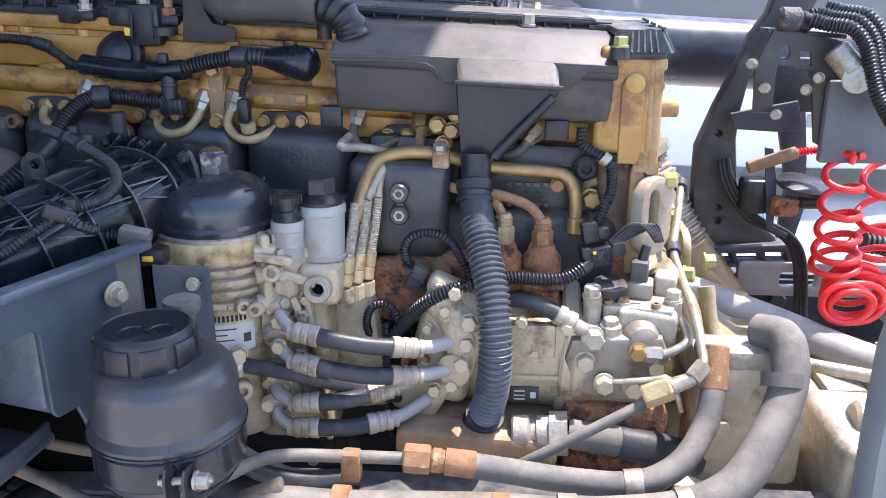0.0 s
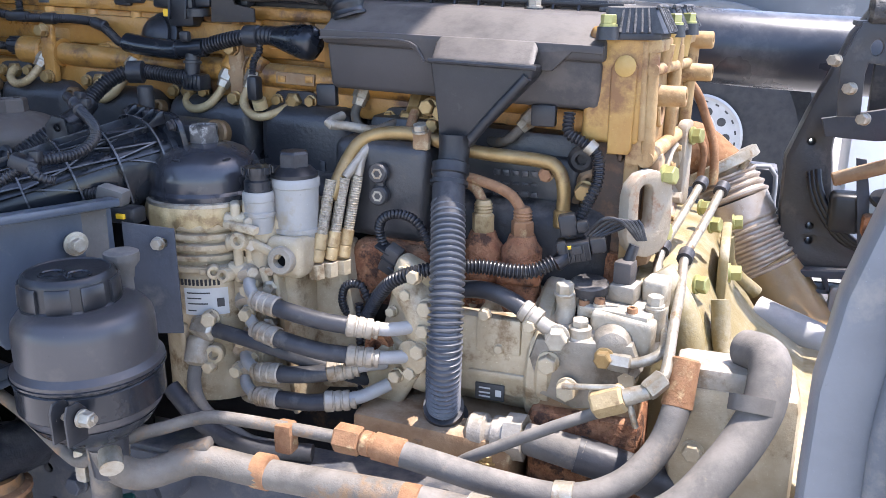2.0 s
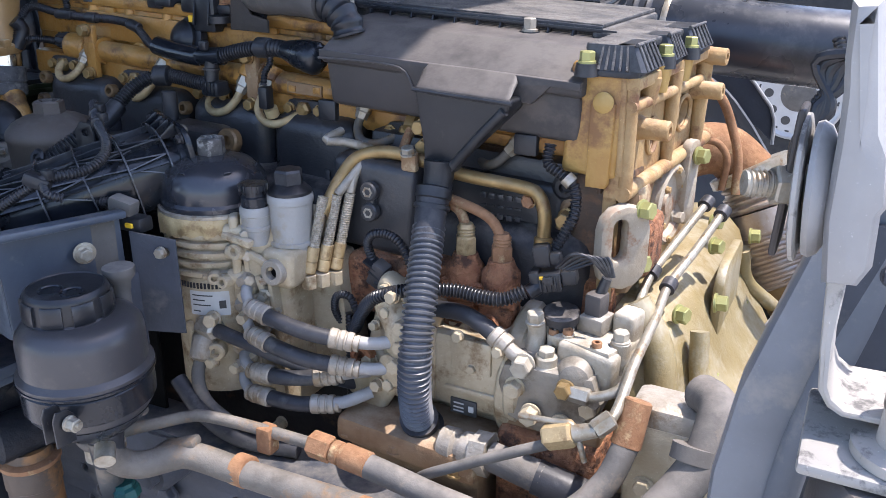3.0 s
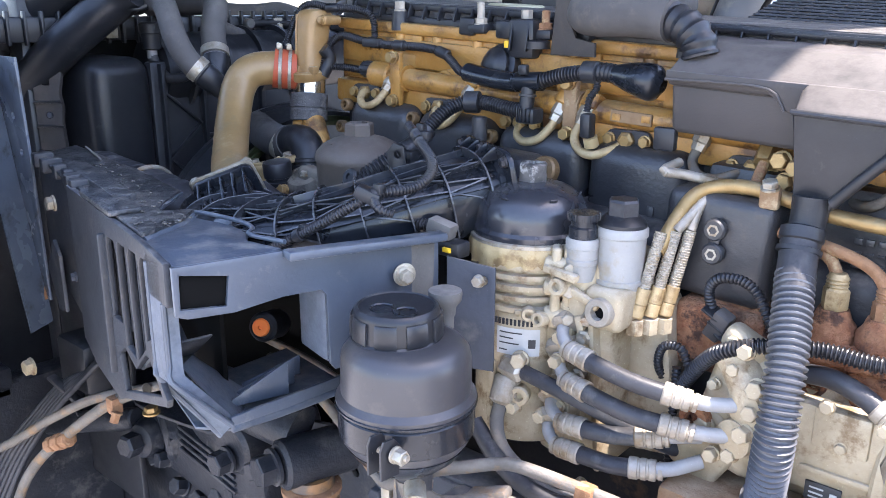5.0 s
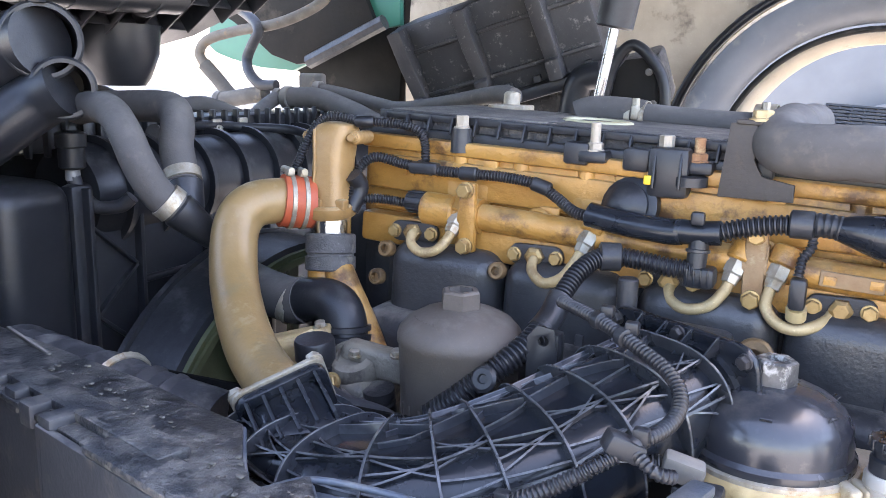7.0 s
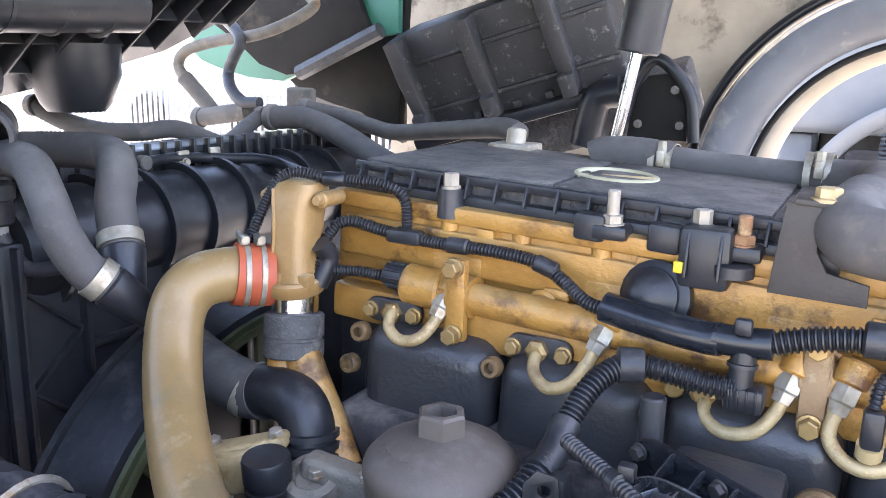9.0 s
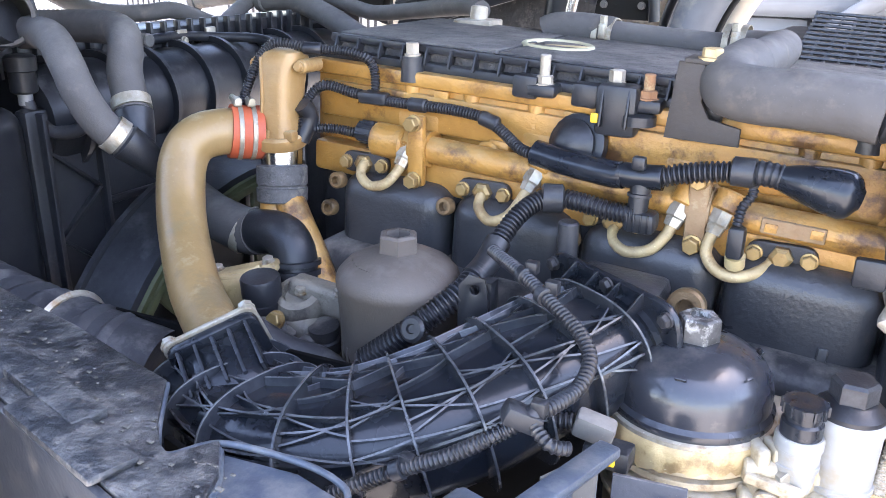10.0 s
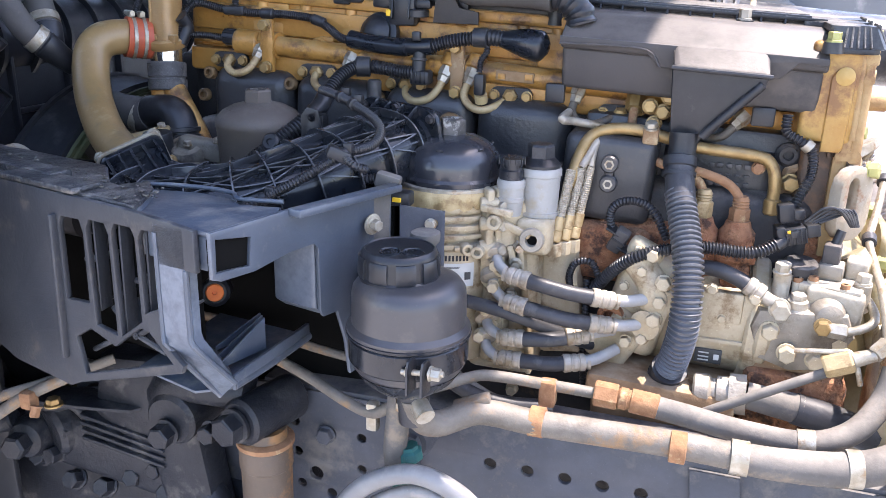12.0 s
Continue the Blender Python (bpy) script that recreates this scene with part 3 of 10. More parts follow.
for u, z in ((0.035, 1.355), (0.090, 1.362), (0.150, 1.368), (0.255, 1.366), (0.060, 1.245)):
    bolt(rear, on_face(u, z, -0.006), (1, -0.1, 0), 0.012, GOLD3, height=0.7)
b = plate([rect(-0.030, -0.058, 0.034, 0.046, 0.030), rect(-0.014, -0.022, 0.004, 0.030, 0.009)], 0.020, Matrix.Translation((0.181, 1.030, 1.322)) @ upright((0, 0, 0), (0.72, 0.70)), 0.004)
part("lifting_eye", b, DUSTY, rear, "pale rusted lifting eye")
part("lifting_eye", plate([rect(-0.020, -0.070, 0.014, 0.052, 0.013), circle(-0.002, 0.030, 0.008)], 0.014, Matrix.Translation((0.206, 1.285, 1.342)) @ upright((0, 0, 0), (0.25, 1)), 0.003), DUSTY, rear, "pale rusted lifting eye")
GREENB = mat("yellow_green_zinc", (0.37, 0.365, 0.15), (0.29, 0.28, 0.11), 40, 0.4, 0.5, 0.15, 200, (0.28, 0.24, 0.12), 0.62, 24)
for p in ((0.200, 1.044, 1.360), (0.197, 1.060, 1.288), (0.216, 1.282, 1.372), (0.252, 1.273, 1.248), (0.232, 1.385, 1.246), (0.245, 1.095, 1.215)):
    bolt(rear, p, (1, -0.35, 0.1), 0.019, GREENB, height=0.75)
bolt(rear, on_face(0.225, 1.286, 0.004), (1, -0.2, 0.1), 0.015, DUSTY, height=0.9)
part("rust_block", box((0.045, 0.075, 0.075), (0.180, 1.135, 1.288), 0.010), RUST, rear, "rust covered casting")

# ---- flywheel housing, pale yellow where oil has dried ----
bell = thing("flywheel_housing", "yellow stained flywheel housing flaring to the gearbox", "engine part")
loops = []
for x, y0, y1, z0, z1 in ((0.13, 1.03, 1.62, 0.94, 1.215), (0.19, 1.02, 1.62, 0.92, 1.218), (0.225, 1.02, 1.61, 0.91, 1.212), (0.255, 1.03, 1.59, 0.90, 1.190), (0.275, 1.035, 1.57, 0.90, 1.150), (0.295, 1.03, 1.54, 0.88, 1.110), (0.33, 1.00, 1.50, 0.86, 1.070), (0.40, 0.98, 1.46, 0.80, 1.03), (0.405, 0.97, 1.47, 0.79, 1.03), (0.45, 0.97, 1.47, 0.79, 1.03)):
    c = 0.055
    loops.append([(x, y0 + c, z1), (x, y1 - c, z1), (x, y1, z1 - c), (x, y1, z0 + c), (x, y1 - c, z0), (x, y0 + c, z0), (x, y0, z0 + c), (x, y0, z1 - c)])
part("casting", rings(bmesh.new(), loops), BELLP, bell, angle=50)
part("foot", box((0.13, 0.10, 0.16), (0.30, 0.955, 1.085), 0.014), CREAM, bell)
part("mount_flange", box((0.10, 0.06, 0.10), (0.285, 0.94, 1.135), 0.012), ALU, bell)
part("gusset", sweep([(0.20, 1.05, 1.24), (0.235, 1.04, 1.19), (0.255, 1.02, 1.12), (0.30, 0.98, 1.07)], 0.020, 14), BELLP, bell)
bolt(bell, (0.325, 0.91, 1.13), s=0.02, material=CREAM)
bolt(bell, (0.262, 0.905, 1.09), s=0.018, material=CREAM)

part("bell_flange", plate([rect(-0.085, -0.080, 0.085, 0.080, 0.035)], 0.014, Matrix.Translation((0.274, 1.30, 1.155)) @ upright((0, 0, 0), (0, 1)), 0.004), BELLP, bell)
part("bell_rib", sweep([(0.275, 1.09, 1.20), (0.285, 1.07, 1.14), (0.32, 1.03, 1.09)], 0.012, 12), BELLP, bell)
part("bell_rib", sweep([(0.275, 1.44, 1.19), (0.285, 1.46, 1.13), (0.33, 1.48, 1.085)], 0.012, 12), BELLP, bell)
for y, z in ((1.14, 1.22), (1.45, 1.21), (1.42, 1.10), (1.16, 1.10)):
    bolt(bell, (0.282, y, z), (1, 0, 0.1), 0.019, GREENB, height=0.8)
gear = thing("gearbox", "pale weathered aluminium gearbox casing behind the engine", "gearbox")
part("casing", box((0.75, 0.46, 0.26), (0.82, 1.22, 0.84), 0.03, segs=3), ALU, gear)
part("side_unit", box((0.16, 0.16, 0.13), (0.47, 0.93, 1.03), 0.016, segs=3), ALU, gear)
part("side_cover", box((0.13, 0.02, 0.09), (0.47, 0.845, 1.035), 0.008), ALU, gear)
for dx, dz in ((-0.05, 0.03), (0.05, 0.03), (-0.05, -0.03), (0.05, -0.03)):
    bolt(gear, (0.47 + dx, 0.834, 1.035 + dz), s=0.012, material=STEEL)
part("rib", box((0.5, 0.012, 0.05), (0.80, 0.985, 0.90), 0.005), ALU, gear)
part("turret", rod((0.70, 1.2, 0.96), (0.70, 1.2, 1.03), 0.09, 0.07, 24, bevel=0.008), ALU, gear)

for k in range(7):
    part("top_rib", box((0.010, 0.40, 0.018), (0.52 + 0.075 * k, 1.22, 0.974), 0.003), ALU, gear)
for k in range(8):
    bolt(gear, (0.50 + 0.08 * k, 1.02, 0.968), (0, -0.3, 1), 0.018, ALU, height=0.8)
part("side_cylinder", rod((0.42, 0.92, 1.09), (0.60, 0.90, 1.075), 0.030, segs=22, bevel=0.005), ALU, gear)
part("cylinder_cap", rod((0.60, 0.90, 1.075), (0.635, 0.897, 1.072), 0.036, segs=22, bevel=0.005), STEEL, gear)
part("shift_rod", rod((0.40, 1.02, 1.12), (0.62, 0.98, 1.10), 0.009, segs=12), STEEL, gear)
part("shift_lever", box((0.020, 0.05, 0.08), (0.56, 0.985, 1.095), 0.005, pose(0, 0, 0, 15, 0, 0)), STEEL, gear)
part("vent", lathe([(0.014, 0), (0.018, 0.004), (0.018, 0.020), (0.012, 0.026), (0, 0.026)], (0.44, 1.06, 1.022), (0, 0, 1), 18), RUSTPIPE, gear)
sl = thing("slotted_stay", "pale grey slotted steel stay behind the gearbox", "chassis")
part("bar", plate([rect(0.45, 1.015, 1.25, 1.085, 0.01), rect(0.53, 1.035, 0.60, 1.065, 0.008), rect(0.66, 1.035, 0.73, 1.065, 0.008)], 0.02, upright((0, 1.56, 0), (1, 0)), 0.003), GREYMETAL, sl)
part("bush", rod((0.76, 1.44, 1.02), (0.76, 1.60, 1.02), 0.055, segs=28, bevel=0.006), GREYMETAL, sl)
# ---- valve cover ----
cover = thing("valve_cover", "dusty black plastic valve cover with ribbed edge", "engine cover")
CY0, CY1 = 1.128, 1.425
part("rim", box((1.02, CY1 - CY0, 0.016), (-0.3825, (CY0 + CY1) / 2, ez(-0.35, 1.549)), 0.004, LEANM), PLASTIC, cover)
part("body", box((0.99, CY1 - CY0 - 0.028, 0.026), (-0.3825, (CY0 + CY1) / 2, ez(-0.35, 1.560)), 0.005, LEANM), COVER, cover)
for x0, x1 in ((-0.872, -0.655), (-0.650, -0.445), (-0.440, -0.20), (-0.195, 0.108)):
    part("top_panel", box((x1 - x0, 0.262, 0.006), ((x0 + x1) / 2, 1.277, ez((x0 + x1) / 2, 1.574)), 0.002, LEANM), COVER, cover)
part("edge_lip", box((0.99, 0.006, 0.010), (-0.385, CY0 + 0.010, ez(-0.35, 1.572)), 0.002, LEANM), PLASTIC, cover)
for i in range(30):
    x = -0.868 + i * 0.0325
    part("fin", box((0.003, 0.014, 0.022), (x, CY0 + 0.006, ez(x, 1.561)), 0.0008, pose(0, 0, 0, -18, 2.7, 0)), PLASTIC, cover)
# rear end: three ribbed pockets with bolt seats between them
part("end_top", plate([[(0.124, 1.032), (0.168, 1.032), (0.174, 1.040), (0.190, 1.316), (0.184, 1.322), (0.100, 1.322), (0.100, 1.130), (0.124, 1.126)]], 0.010, pose(0, 0, 1.5445, 0, 2.7, 0) @ Matrix.Translation((0, 0, 0.004)), 0.003), COVER, cover)
part("end_body", plate([[(0.128, 1.040), (0.160, 1.040), (0.176, 1.312), (0.100, 1.312), (0.100, 1.135), (0.128, 1.130)]], 0.032, pose(0, 0, 1.527), 0.002), PLASTIC, cover)
part("end_rim", plate([[(0.126, 1.024), (0.176, 1.024), (0.186, 1.032), (0.190, 1.105), (0.184, 1.112), (0.200, 1.135), (0.198, 1.196), (0.194, 1.205), (0.208, 1.226), (0.208, 1.318), (0.200, 1.326), (0.100, 1.326), (0.100, 1.130), (0.126, 1.125)]], 0.008, pose(0, 0, 1.5155), 0.002), PLASTIC, cover)
for u0, u1 in ((-0.012, 0.066), (0.106, 0.164), (0.200, 0.292)):
    foot = [(u0, -0.05), (u1, -0.05), (u1 - 0.002, 0.012), (u1 - 0.007, 0.016), (u0 + 0.007, 0.016), (u0 + 0.002, 0.012)]
    crown = [(u0 + 0.004, -0.05), (u1 - 0.004, -0.05), (u1 - 0.008, -0.001), (u1 - 0.012, 0.002), (u0 + 0.012, 0.002), (u0 + 0.008, -0.001)]
    part("end_pocket", rings(bmesh.new(), [[tuple(on_face(u, 1.519, w)) for u, w in foot], [tuple(on_face(u, 1.546, w)) for u, w in crown]]), PLASTIC, cover)
    n = 5 if u1 - u0 > 0.06 else 4
    for k in range(n):
        u = u0 + 0.012 + (u1 - u0 - 0.024) * k / (n - 1)
        part("end_fin", rod(on_face(u, 1.520, 0.0165), on_face(u + 0.1 * (0.5 * (u0 + u1) - u), 1.5455, 0.0035), 0.0016, segs=6), COVER, cover)
    part("pocket_edge", rod(on_face(u0 + 0.008, 1.547, 0.003), on_face(u1 - 0.008, 1.547, 0.003), 0.0022, segs=8), COVER, cover)
for k in range(5):
    part("end_fin", rod((0.142 + 0.008 * k, 1.022, 1.520), (0.144 + 0.0065 * k, 1.033, 1.5455), 0.0016, segs=6), COVER, cover)
part("side_pocket", rings(bmesh.new(), [[(0.136, 1.024, 1.519), (0.176, 1.024, 1.519), (0.180, 1.050, 1.519), (0.136, 1.050, 1.519)], [(0.139, 1.034, 1.546), (0.168, 1.034, 1.546), (0.174, 1.050, 1.546), (0.139, 1.050, 1.546)]]), PLASTIC, cover)
for x in (-0.753, -0.50, -0.25, 0.02):
    part("bolt_tower", rod((x, CY0 - 0.004, ez(x, 1.532)), (x, CY0 - 0.004, ez(x, 1.562)), 0.015, 0.013, 16), PLASTIC, cover)
    bolt(cover, (x, CY0 - 0.004, ez(x, 1.563)), (0, 0, 1), 0.015, ALU, height=1.0)
for x, y in ((0.129, 1.022), (0.192, 1.122), (0.202, 1.215)):
    part("bolt_tower", rod((x, y, 1.512), (x, y, 1.526), 0.0135, 0.012, 16), PLASTIC, cover)
    bolt(cover, (x, y, 1.527), (0, 0, 1), 0.015, GREENB, height=0.8)
for x in (-0.60, -0.53, -0.40):
    part("clip_bracket", box((0.030, 0.022, 0.026), (x, CY0 - 0.010, ez(x, 1.548)), 0.004, LEANM), PLASTIC, cover)

# studs and dipstick
dip = thing("oil_filler_ring", "yellow-white plastic dipstick ring lying on the valve cover", "dipstick")
b = bmesh.new()
path = [(-0.620 + 0.043 * math.cos(a), 1.262 + 0.043 * math.sin(a), 1.5885 - 0.002 * math.cos(a)) for a in [2 * math.pi * i / 40 for i in range(40)]]
loops = []
for i, c in enumerate(path):
    out = Vector((math.cos(2 * math.pi * i / 40), math.sin(2 * math.pi * i / 40), 0))
    loops.append([Vector(c) + 0.0042 * (math.cos(2 * math.pi * k / 8) * out + math.sin(2 * math.pi * k / 8) * Vector((0, 0, 1))) for k in range(8)])
part("ring", rings(b, loops, close=True), mat("yellowed_ring_plastic", (0.42, 0.39, 0.26), (0.34, 0.31, 0.19), 30, 0.5), dip)
part("grip_bar", box((0.084, 0.007, 0.004), (-0.620, 1.262, 1.5885), 0.001, pose(0, 0, 0, 0, 0, 8)), SEALANT, dip)
for x, h, m in ((-0.580, 0.040, ALU), (-0.463, 0.034, RUSTPIPE)):
    st = thing("threaded_stud", "bare threaded stud with nut on the cover edge", "stud")
    part("rod", rod((x, 1.118, ez(x, 1.542)), (x, 1.118, ez(x, 1.545) + h), 0.006, segs=12, bevel=0.001), m, st)
    bolt(st, (x, 1.118, ez(x, 1.552)), (0, 0, 1), 0.017, m, name="nut")
    part("foot", box((0.034, 0.03, 0.014), (x, 1.120, ez(x, 1.546)), 0.004), PLASTIC, st)

# ---- common rail ----
rail = thing("fuel_rail", "bronze painted common fuel rail with clamps", "fuel rail")
RY = 1.098


def rz(x):
    return 1.4585 - (x + 0.42) * 0.0815 * 0.75


part("tube", sweep([(-0.775, RY, rz(-0.775)), (-0.5, RY, rz(-0.5)), (-0.2, RY, rz(-0.2)), (0.05, RY, rz(0.05))], 0.0165, 20, 0.05), GOLD, rail)
part("end_cap", rod((-0.79, RY, rz(-0.79)), (-0.745, RY, rz(-0.745)), 0.021, segs=20, bevel=0.003), GOLD, rail)
for x in (-0.722, -0.392, -0.05):
    z = rz(x)
    b = box((0.022, 0.012, 0.085), (x, RY - 0.016, z), 0.004)
    part("clamp", b, SUMP if x > -0.5 else GOLD, rail)
    part("clamp_band", lathe([(0.0215, -0.012), (0.0215, 0.012)], (x, RY, z), (1, 0, 0), 24), SUMP if x > -0.5 else GOLD, rail)
    for dz in (-0.034, 0.034):
        bolt(rail, (x, RY - 0.024, z + dz), s=0.015, material=BRASS, height=0.8)
part("id_plate", box((0.060, 0.006, 0.016), (-0.30, RY - 0.0165, rz(-0.30)), 0.002, LEANM), SUMP, rail)
for dx in (-0.02, 0.022):
    part("label_mark", box((0.012, 0.002, 0.009), (-0.30 + dx, RY - 0.0195, rz(-0.30)), 0.0005, LEANM), GOLD, rail)


def fuel_pipe(points, nut_at, r=0.0062, material=None, nutm=None):
    t = thing("injector_pipe", "bent cream fuel pipe from the rail to an injector", "fuel pipe", "injector pipes")
    part("pipe", sweep(points, r, 12, 0.004), material or PALEPIPE, t)
    a, c = Vector(nut_at), Vector(points[0])
    d = (Vector(points[1]) - c).normalized()
    part("union_nut", lathe([(0.0100, -0.022), (0.0115, -0.020), (0.0115, -0.004), (0.0098, -0.002), (0.0085, 0.007)], c, d, 6), nutm or STEEL, t, angle=25)
    part("collar", rod(c - d * 0.040, c - d * 0.018, 0.0150, segs=18, bevel=0.002), GOLD, t)
    e = Vector(points[-1])
    part("end_plate", plate([rect(-0.034, -0.013, 0.034, 0.013, 0.012)], 0.008, Matrix.Translation((e.x, 1.092, e.z)) @ upright((0, 0, 0), (1, 0)), 0.002), BLOCK, t)
    for dx in (-0.026, 0.026):
        bolt(t, (e.x + dx, 1.087, e.z), s=0.013, material=BRASS)
    part("end_nut", lathe([(0.0105, -0.004), (0.0118, -0.002), (0.0118, 0.009), (0.0075, 0.012)], (e.x, 1.090, e.z), (0, -1, 0), 6), BRASS, t, angle=25)
    return t


fuel_pipe([(-0.741, 1.080, 1.462), (-0.744, 1.07, 1.449), (-0.755, 1.06, 1.436), (-0.776, 1.06, 1.432), (-0.793, 1.068, 1.441), (-0.796, 1.082, 1.452), (-0.80, 1.11, 1.450)], (0, 0, 0))
fuel_pipe([(-0.576, 1.080, 1.456), (-0.582, 1.07, 1.440), (-0.594, 1.06, 1.422), (-0.615, 1.06, 1.414), (-0.632, 1.068, 1.424), (-0.635, 1.082, 1.436), (-0.636, 1.11, 1.438)], (0, 0, 0))
fuel_pipe([(-0.414, 1.080, 1.443), (-0.419, 1.073, 1.428), (-0.433, 1.064, 1.412), (-0.457, 1.064, 1.406), (-0.474, 1.072, 1.413), (-0.477, 1.085, 1.426), (-0.479, 1.11, 1.428)], (0, 0, 0))
fuel_pipe([(-0.372, 1.080, 1.442), (-0.376, 1.074, 1.429), (-0.376, 1.068, 1.417), (-0.364, 1.063, 1.404), (-0.345, 1.063, 1.400), (-0.324, 1.073, 1.407), (-0.307, 1.105, 1.421)], (0, 0, 0))
fuel_pipe([(-0.204, 1.080, 1.426), (-0.208, 1.073, 1.408), (-0.196, 1.064, 1.393), (-0.173, 1.064, 1.391), (-0.152, 1.074, 1.399), (-0.138, 1.10, 1.405)], (0, 0, 0), material=DIRTPIPE)
fuel_pipe([(0.027, 1.062, 1.408), (0.010, 1.055, 1.390), (-0.012, 1.066, 1.383), (-0.03, 1.09, 1.39)], (0, 0, 0), material=DIRTPIPE)

# ---- breather box with funnel ----
boxy = thing("breather_box", "brown-grey plastic cover box with dust on its lid", "engine cover")
XB0, XB1 = -0.222, 0.128
prof_l = [(1.030, 1.447), (1.020, 1.506), (1.075, 1.506), (1.24, 1.506), (1.24, 1.447)]
prof_u = [(1.014, 1.503), (1.010, 1.518), (1.072, 1.552), (1.20, 1.560), (1.245, 1.545), (1.245, 1.503)]


def extrude_x(prof, x0, x1, bevel):
    b = bmesh.new()
    rings(b, [[(x0, y, z - (x0 + 0.22) * SLOPE) for y, z in prof], [(x1, y, z - (x1 + 0.22) * SLOPE) for y, z in prof]])
    bmesh.ops.recalc_face_normals(b, faces=b.faces[:])
    bmesh.ops.bevel(b, geom=b.edges[:], offset=bevel, segments=3, profile=0.5, affect="EDGES")
    return b


part("tub", extrude_x(prof_l, XB0 + 0.002, XB1 - 0.004, 0.007), GREYPL, boxy)
part("lid", extrude_x(prof_u, XB0, XB1, 0.005), GREYPL, boxy)
flap = [(-0.222, 1.514), (-0.108, 1.511), (-0.084, 1.488), (0.070, 1.481), (0.092, 1.502), (0.127, 1.500), (0.127, 1.509), (0.0, 1.515), (-0.222, 1.524)]
part("lid_skirt", plate([flap], 0.012, Matrix(((1, 0, 0, 0), (0, 0, 1, 1.0155), (0, 1, 0, -0.004), (0, 0, 0, 1))), 0.0015), GREYPL, boxy)
part("seam_bead", sweep([(x, 1.0085, z - 0.004) for x, z in flap[:3]], 0.0016, 8, 0.01), GREYPL, boxy)
part("clip", box((0.03, 0.012, 0.026), (0.058, 1.032, 1.424), 0.003), PLASTIC, boxy)
part("clip", box((0.028, 0.012, 0.028), (-0.228, 1.035, 1.437), 0.003), PLASTIC, boxy)
part("seam", box((0.36, 0.002, 0.004), (-0.05, 1.130, 1.556), 0.0005, LEANM), PLASTIC, boxy)

fun = thing("breather_funnel", "black plastic funnel moulded on the front of the box", "air duct")
b = bmesh.new()
tri0 = [(-0.067, 1.490), (0.060, 1.484), (0.056, 1.470), (-0.016, 1.398), (-0.022, 1.385), (-0.060, 1.385), (-0.062, 1.42)]
rings(b, [[(x, 1.018, z) for x, z in tri0], [(x * 0.97 - 0.001, 0.978 + (0.014 if z < 1.43 else 0.0), z) for x, z in tri0]])
bmesh.ops.recalc_face_normals(b, faces=b.faces[:])
bmesh.ops.bevel(b, geom=b.edges[:], offset=0.004, segments=3, profile=0.5, affect="EDGES")
part("body", b, PLASTIC, fun)
b = bmesh.new()
rings(b, [[(-0.066, 1.012, 1.515), (0.052, 1.012, 1.510), (0.057, 1.006, 1.500), (-0.068, 1.006, 1.505)],
          [(-0.058, 0.978, 1.491), (0.052, 0.978, 1.486), (0.059, 0.976, 1.482), (-0.066, 0.976, 1.487)]])
bmesh.ops.recalc_face_normals(b, faces=b.faces[:])
bmesh.ops.bevel(b, geom=b.edges[:], offset=0.004, segments=3, profile=0.5, affect="EDGES")
part("hood", b, GREYPL, fun, "dusty sloping hood")
part("lip", sweep([(-0.066, 0.976, 1.488), (0.0, 0.974, 1.485), (0.060, 0.976, 1.482)], 0.003, 8, 0.02), PLASTIC, fun)
part("stem", sweep([(-0.041, 0.998, 1.40), (-0.041, 0.994, 1.375), (-0.042, 0.985, 1.352)], lambda t: 0.0195 - 0.002 * t, 20, 0.01), PLASTIC, fun)
part("flute", sweep([(0.050, 0.979, 1.472), (0.015, 0.982, 1.435), (-0.018, 0.988, 1.398)], 0.006, 10, 0.01), PLASTIC, fun)

GLOSSH = mat("semi_gloss_corrugated_hose", (0.066, 0.070, 0.080), (0.082, 0.085, 0.094), 40, 0.24, 0.0, 0.05, 300, (0.09, 0.085, 0.08), 0.62, 24, speck=0.3)
tube = thing("corrugated_drain_tube", "black corrugated drain hose below the funnel", "hose")
part("collar", lathe([(0.018, -0.010), (0.0225, -0.008), (0.0225, 0.004), (0.0205, 0.006), (0.0205, 0.012), (0.023, 0.013), (0.023, 0.018), (0.019, 0.020)], (-0.042, 0.984, 1.360), (0.05, -0.45, -1), 28), PLASTIC, tube)
part("sleeve", sweep([(-0.042, 0.984, 1.36), (-0.040, 0.974, 1.345), (-0.036, 0.961, 1.325), (-0.032, 0.950, 1.310)], 0.0195, 22, 0.004), RUBBER, tube, "smooth rubber sleeve")
part("hose", sweep([(-0.037, 0.962, 1.324), (-0.030, 0.942, 1.302), (-0.017, 0.904, 1.258), (-0.012, 0.886, 1.226), (-0.010, 0.876, 1.190), (-0.012, 0.878, 1.152), (-0.018, 0.893, 1.112), (-0.024, 0.912, 1.085)], 0.0206, 26, rib=0.0042, pitch=0.0072), GLOSSH, tube)
part("cuff", sweep([(-0.022, 0.906, 1.092), (-0.027, 0.922, 1.070), (-0.029, 0.928, 1.060)], lambda t: 0.0245 - 0.001 * t, 24, 0.005), RUBBER, tube)
for z in (1.064, 1.072):
    part("cuff_ring", lathe([(0.024, -0.0022), (0.0272, -0.0015), (0.0272, 0.0015), (0.024, 0.0022)], (-0.029 + 0.4 * (z - 1.06), 0.930 - 0.75 * (z - 1.06), z), (0.15, -0.4, 1), 28), PLASTIC, tube)

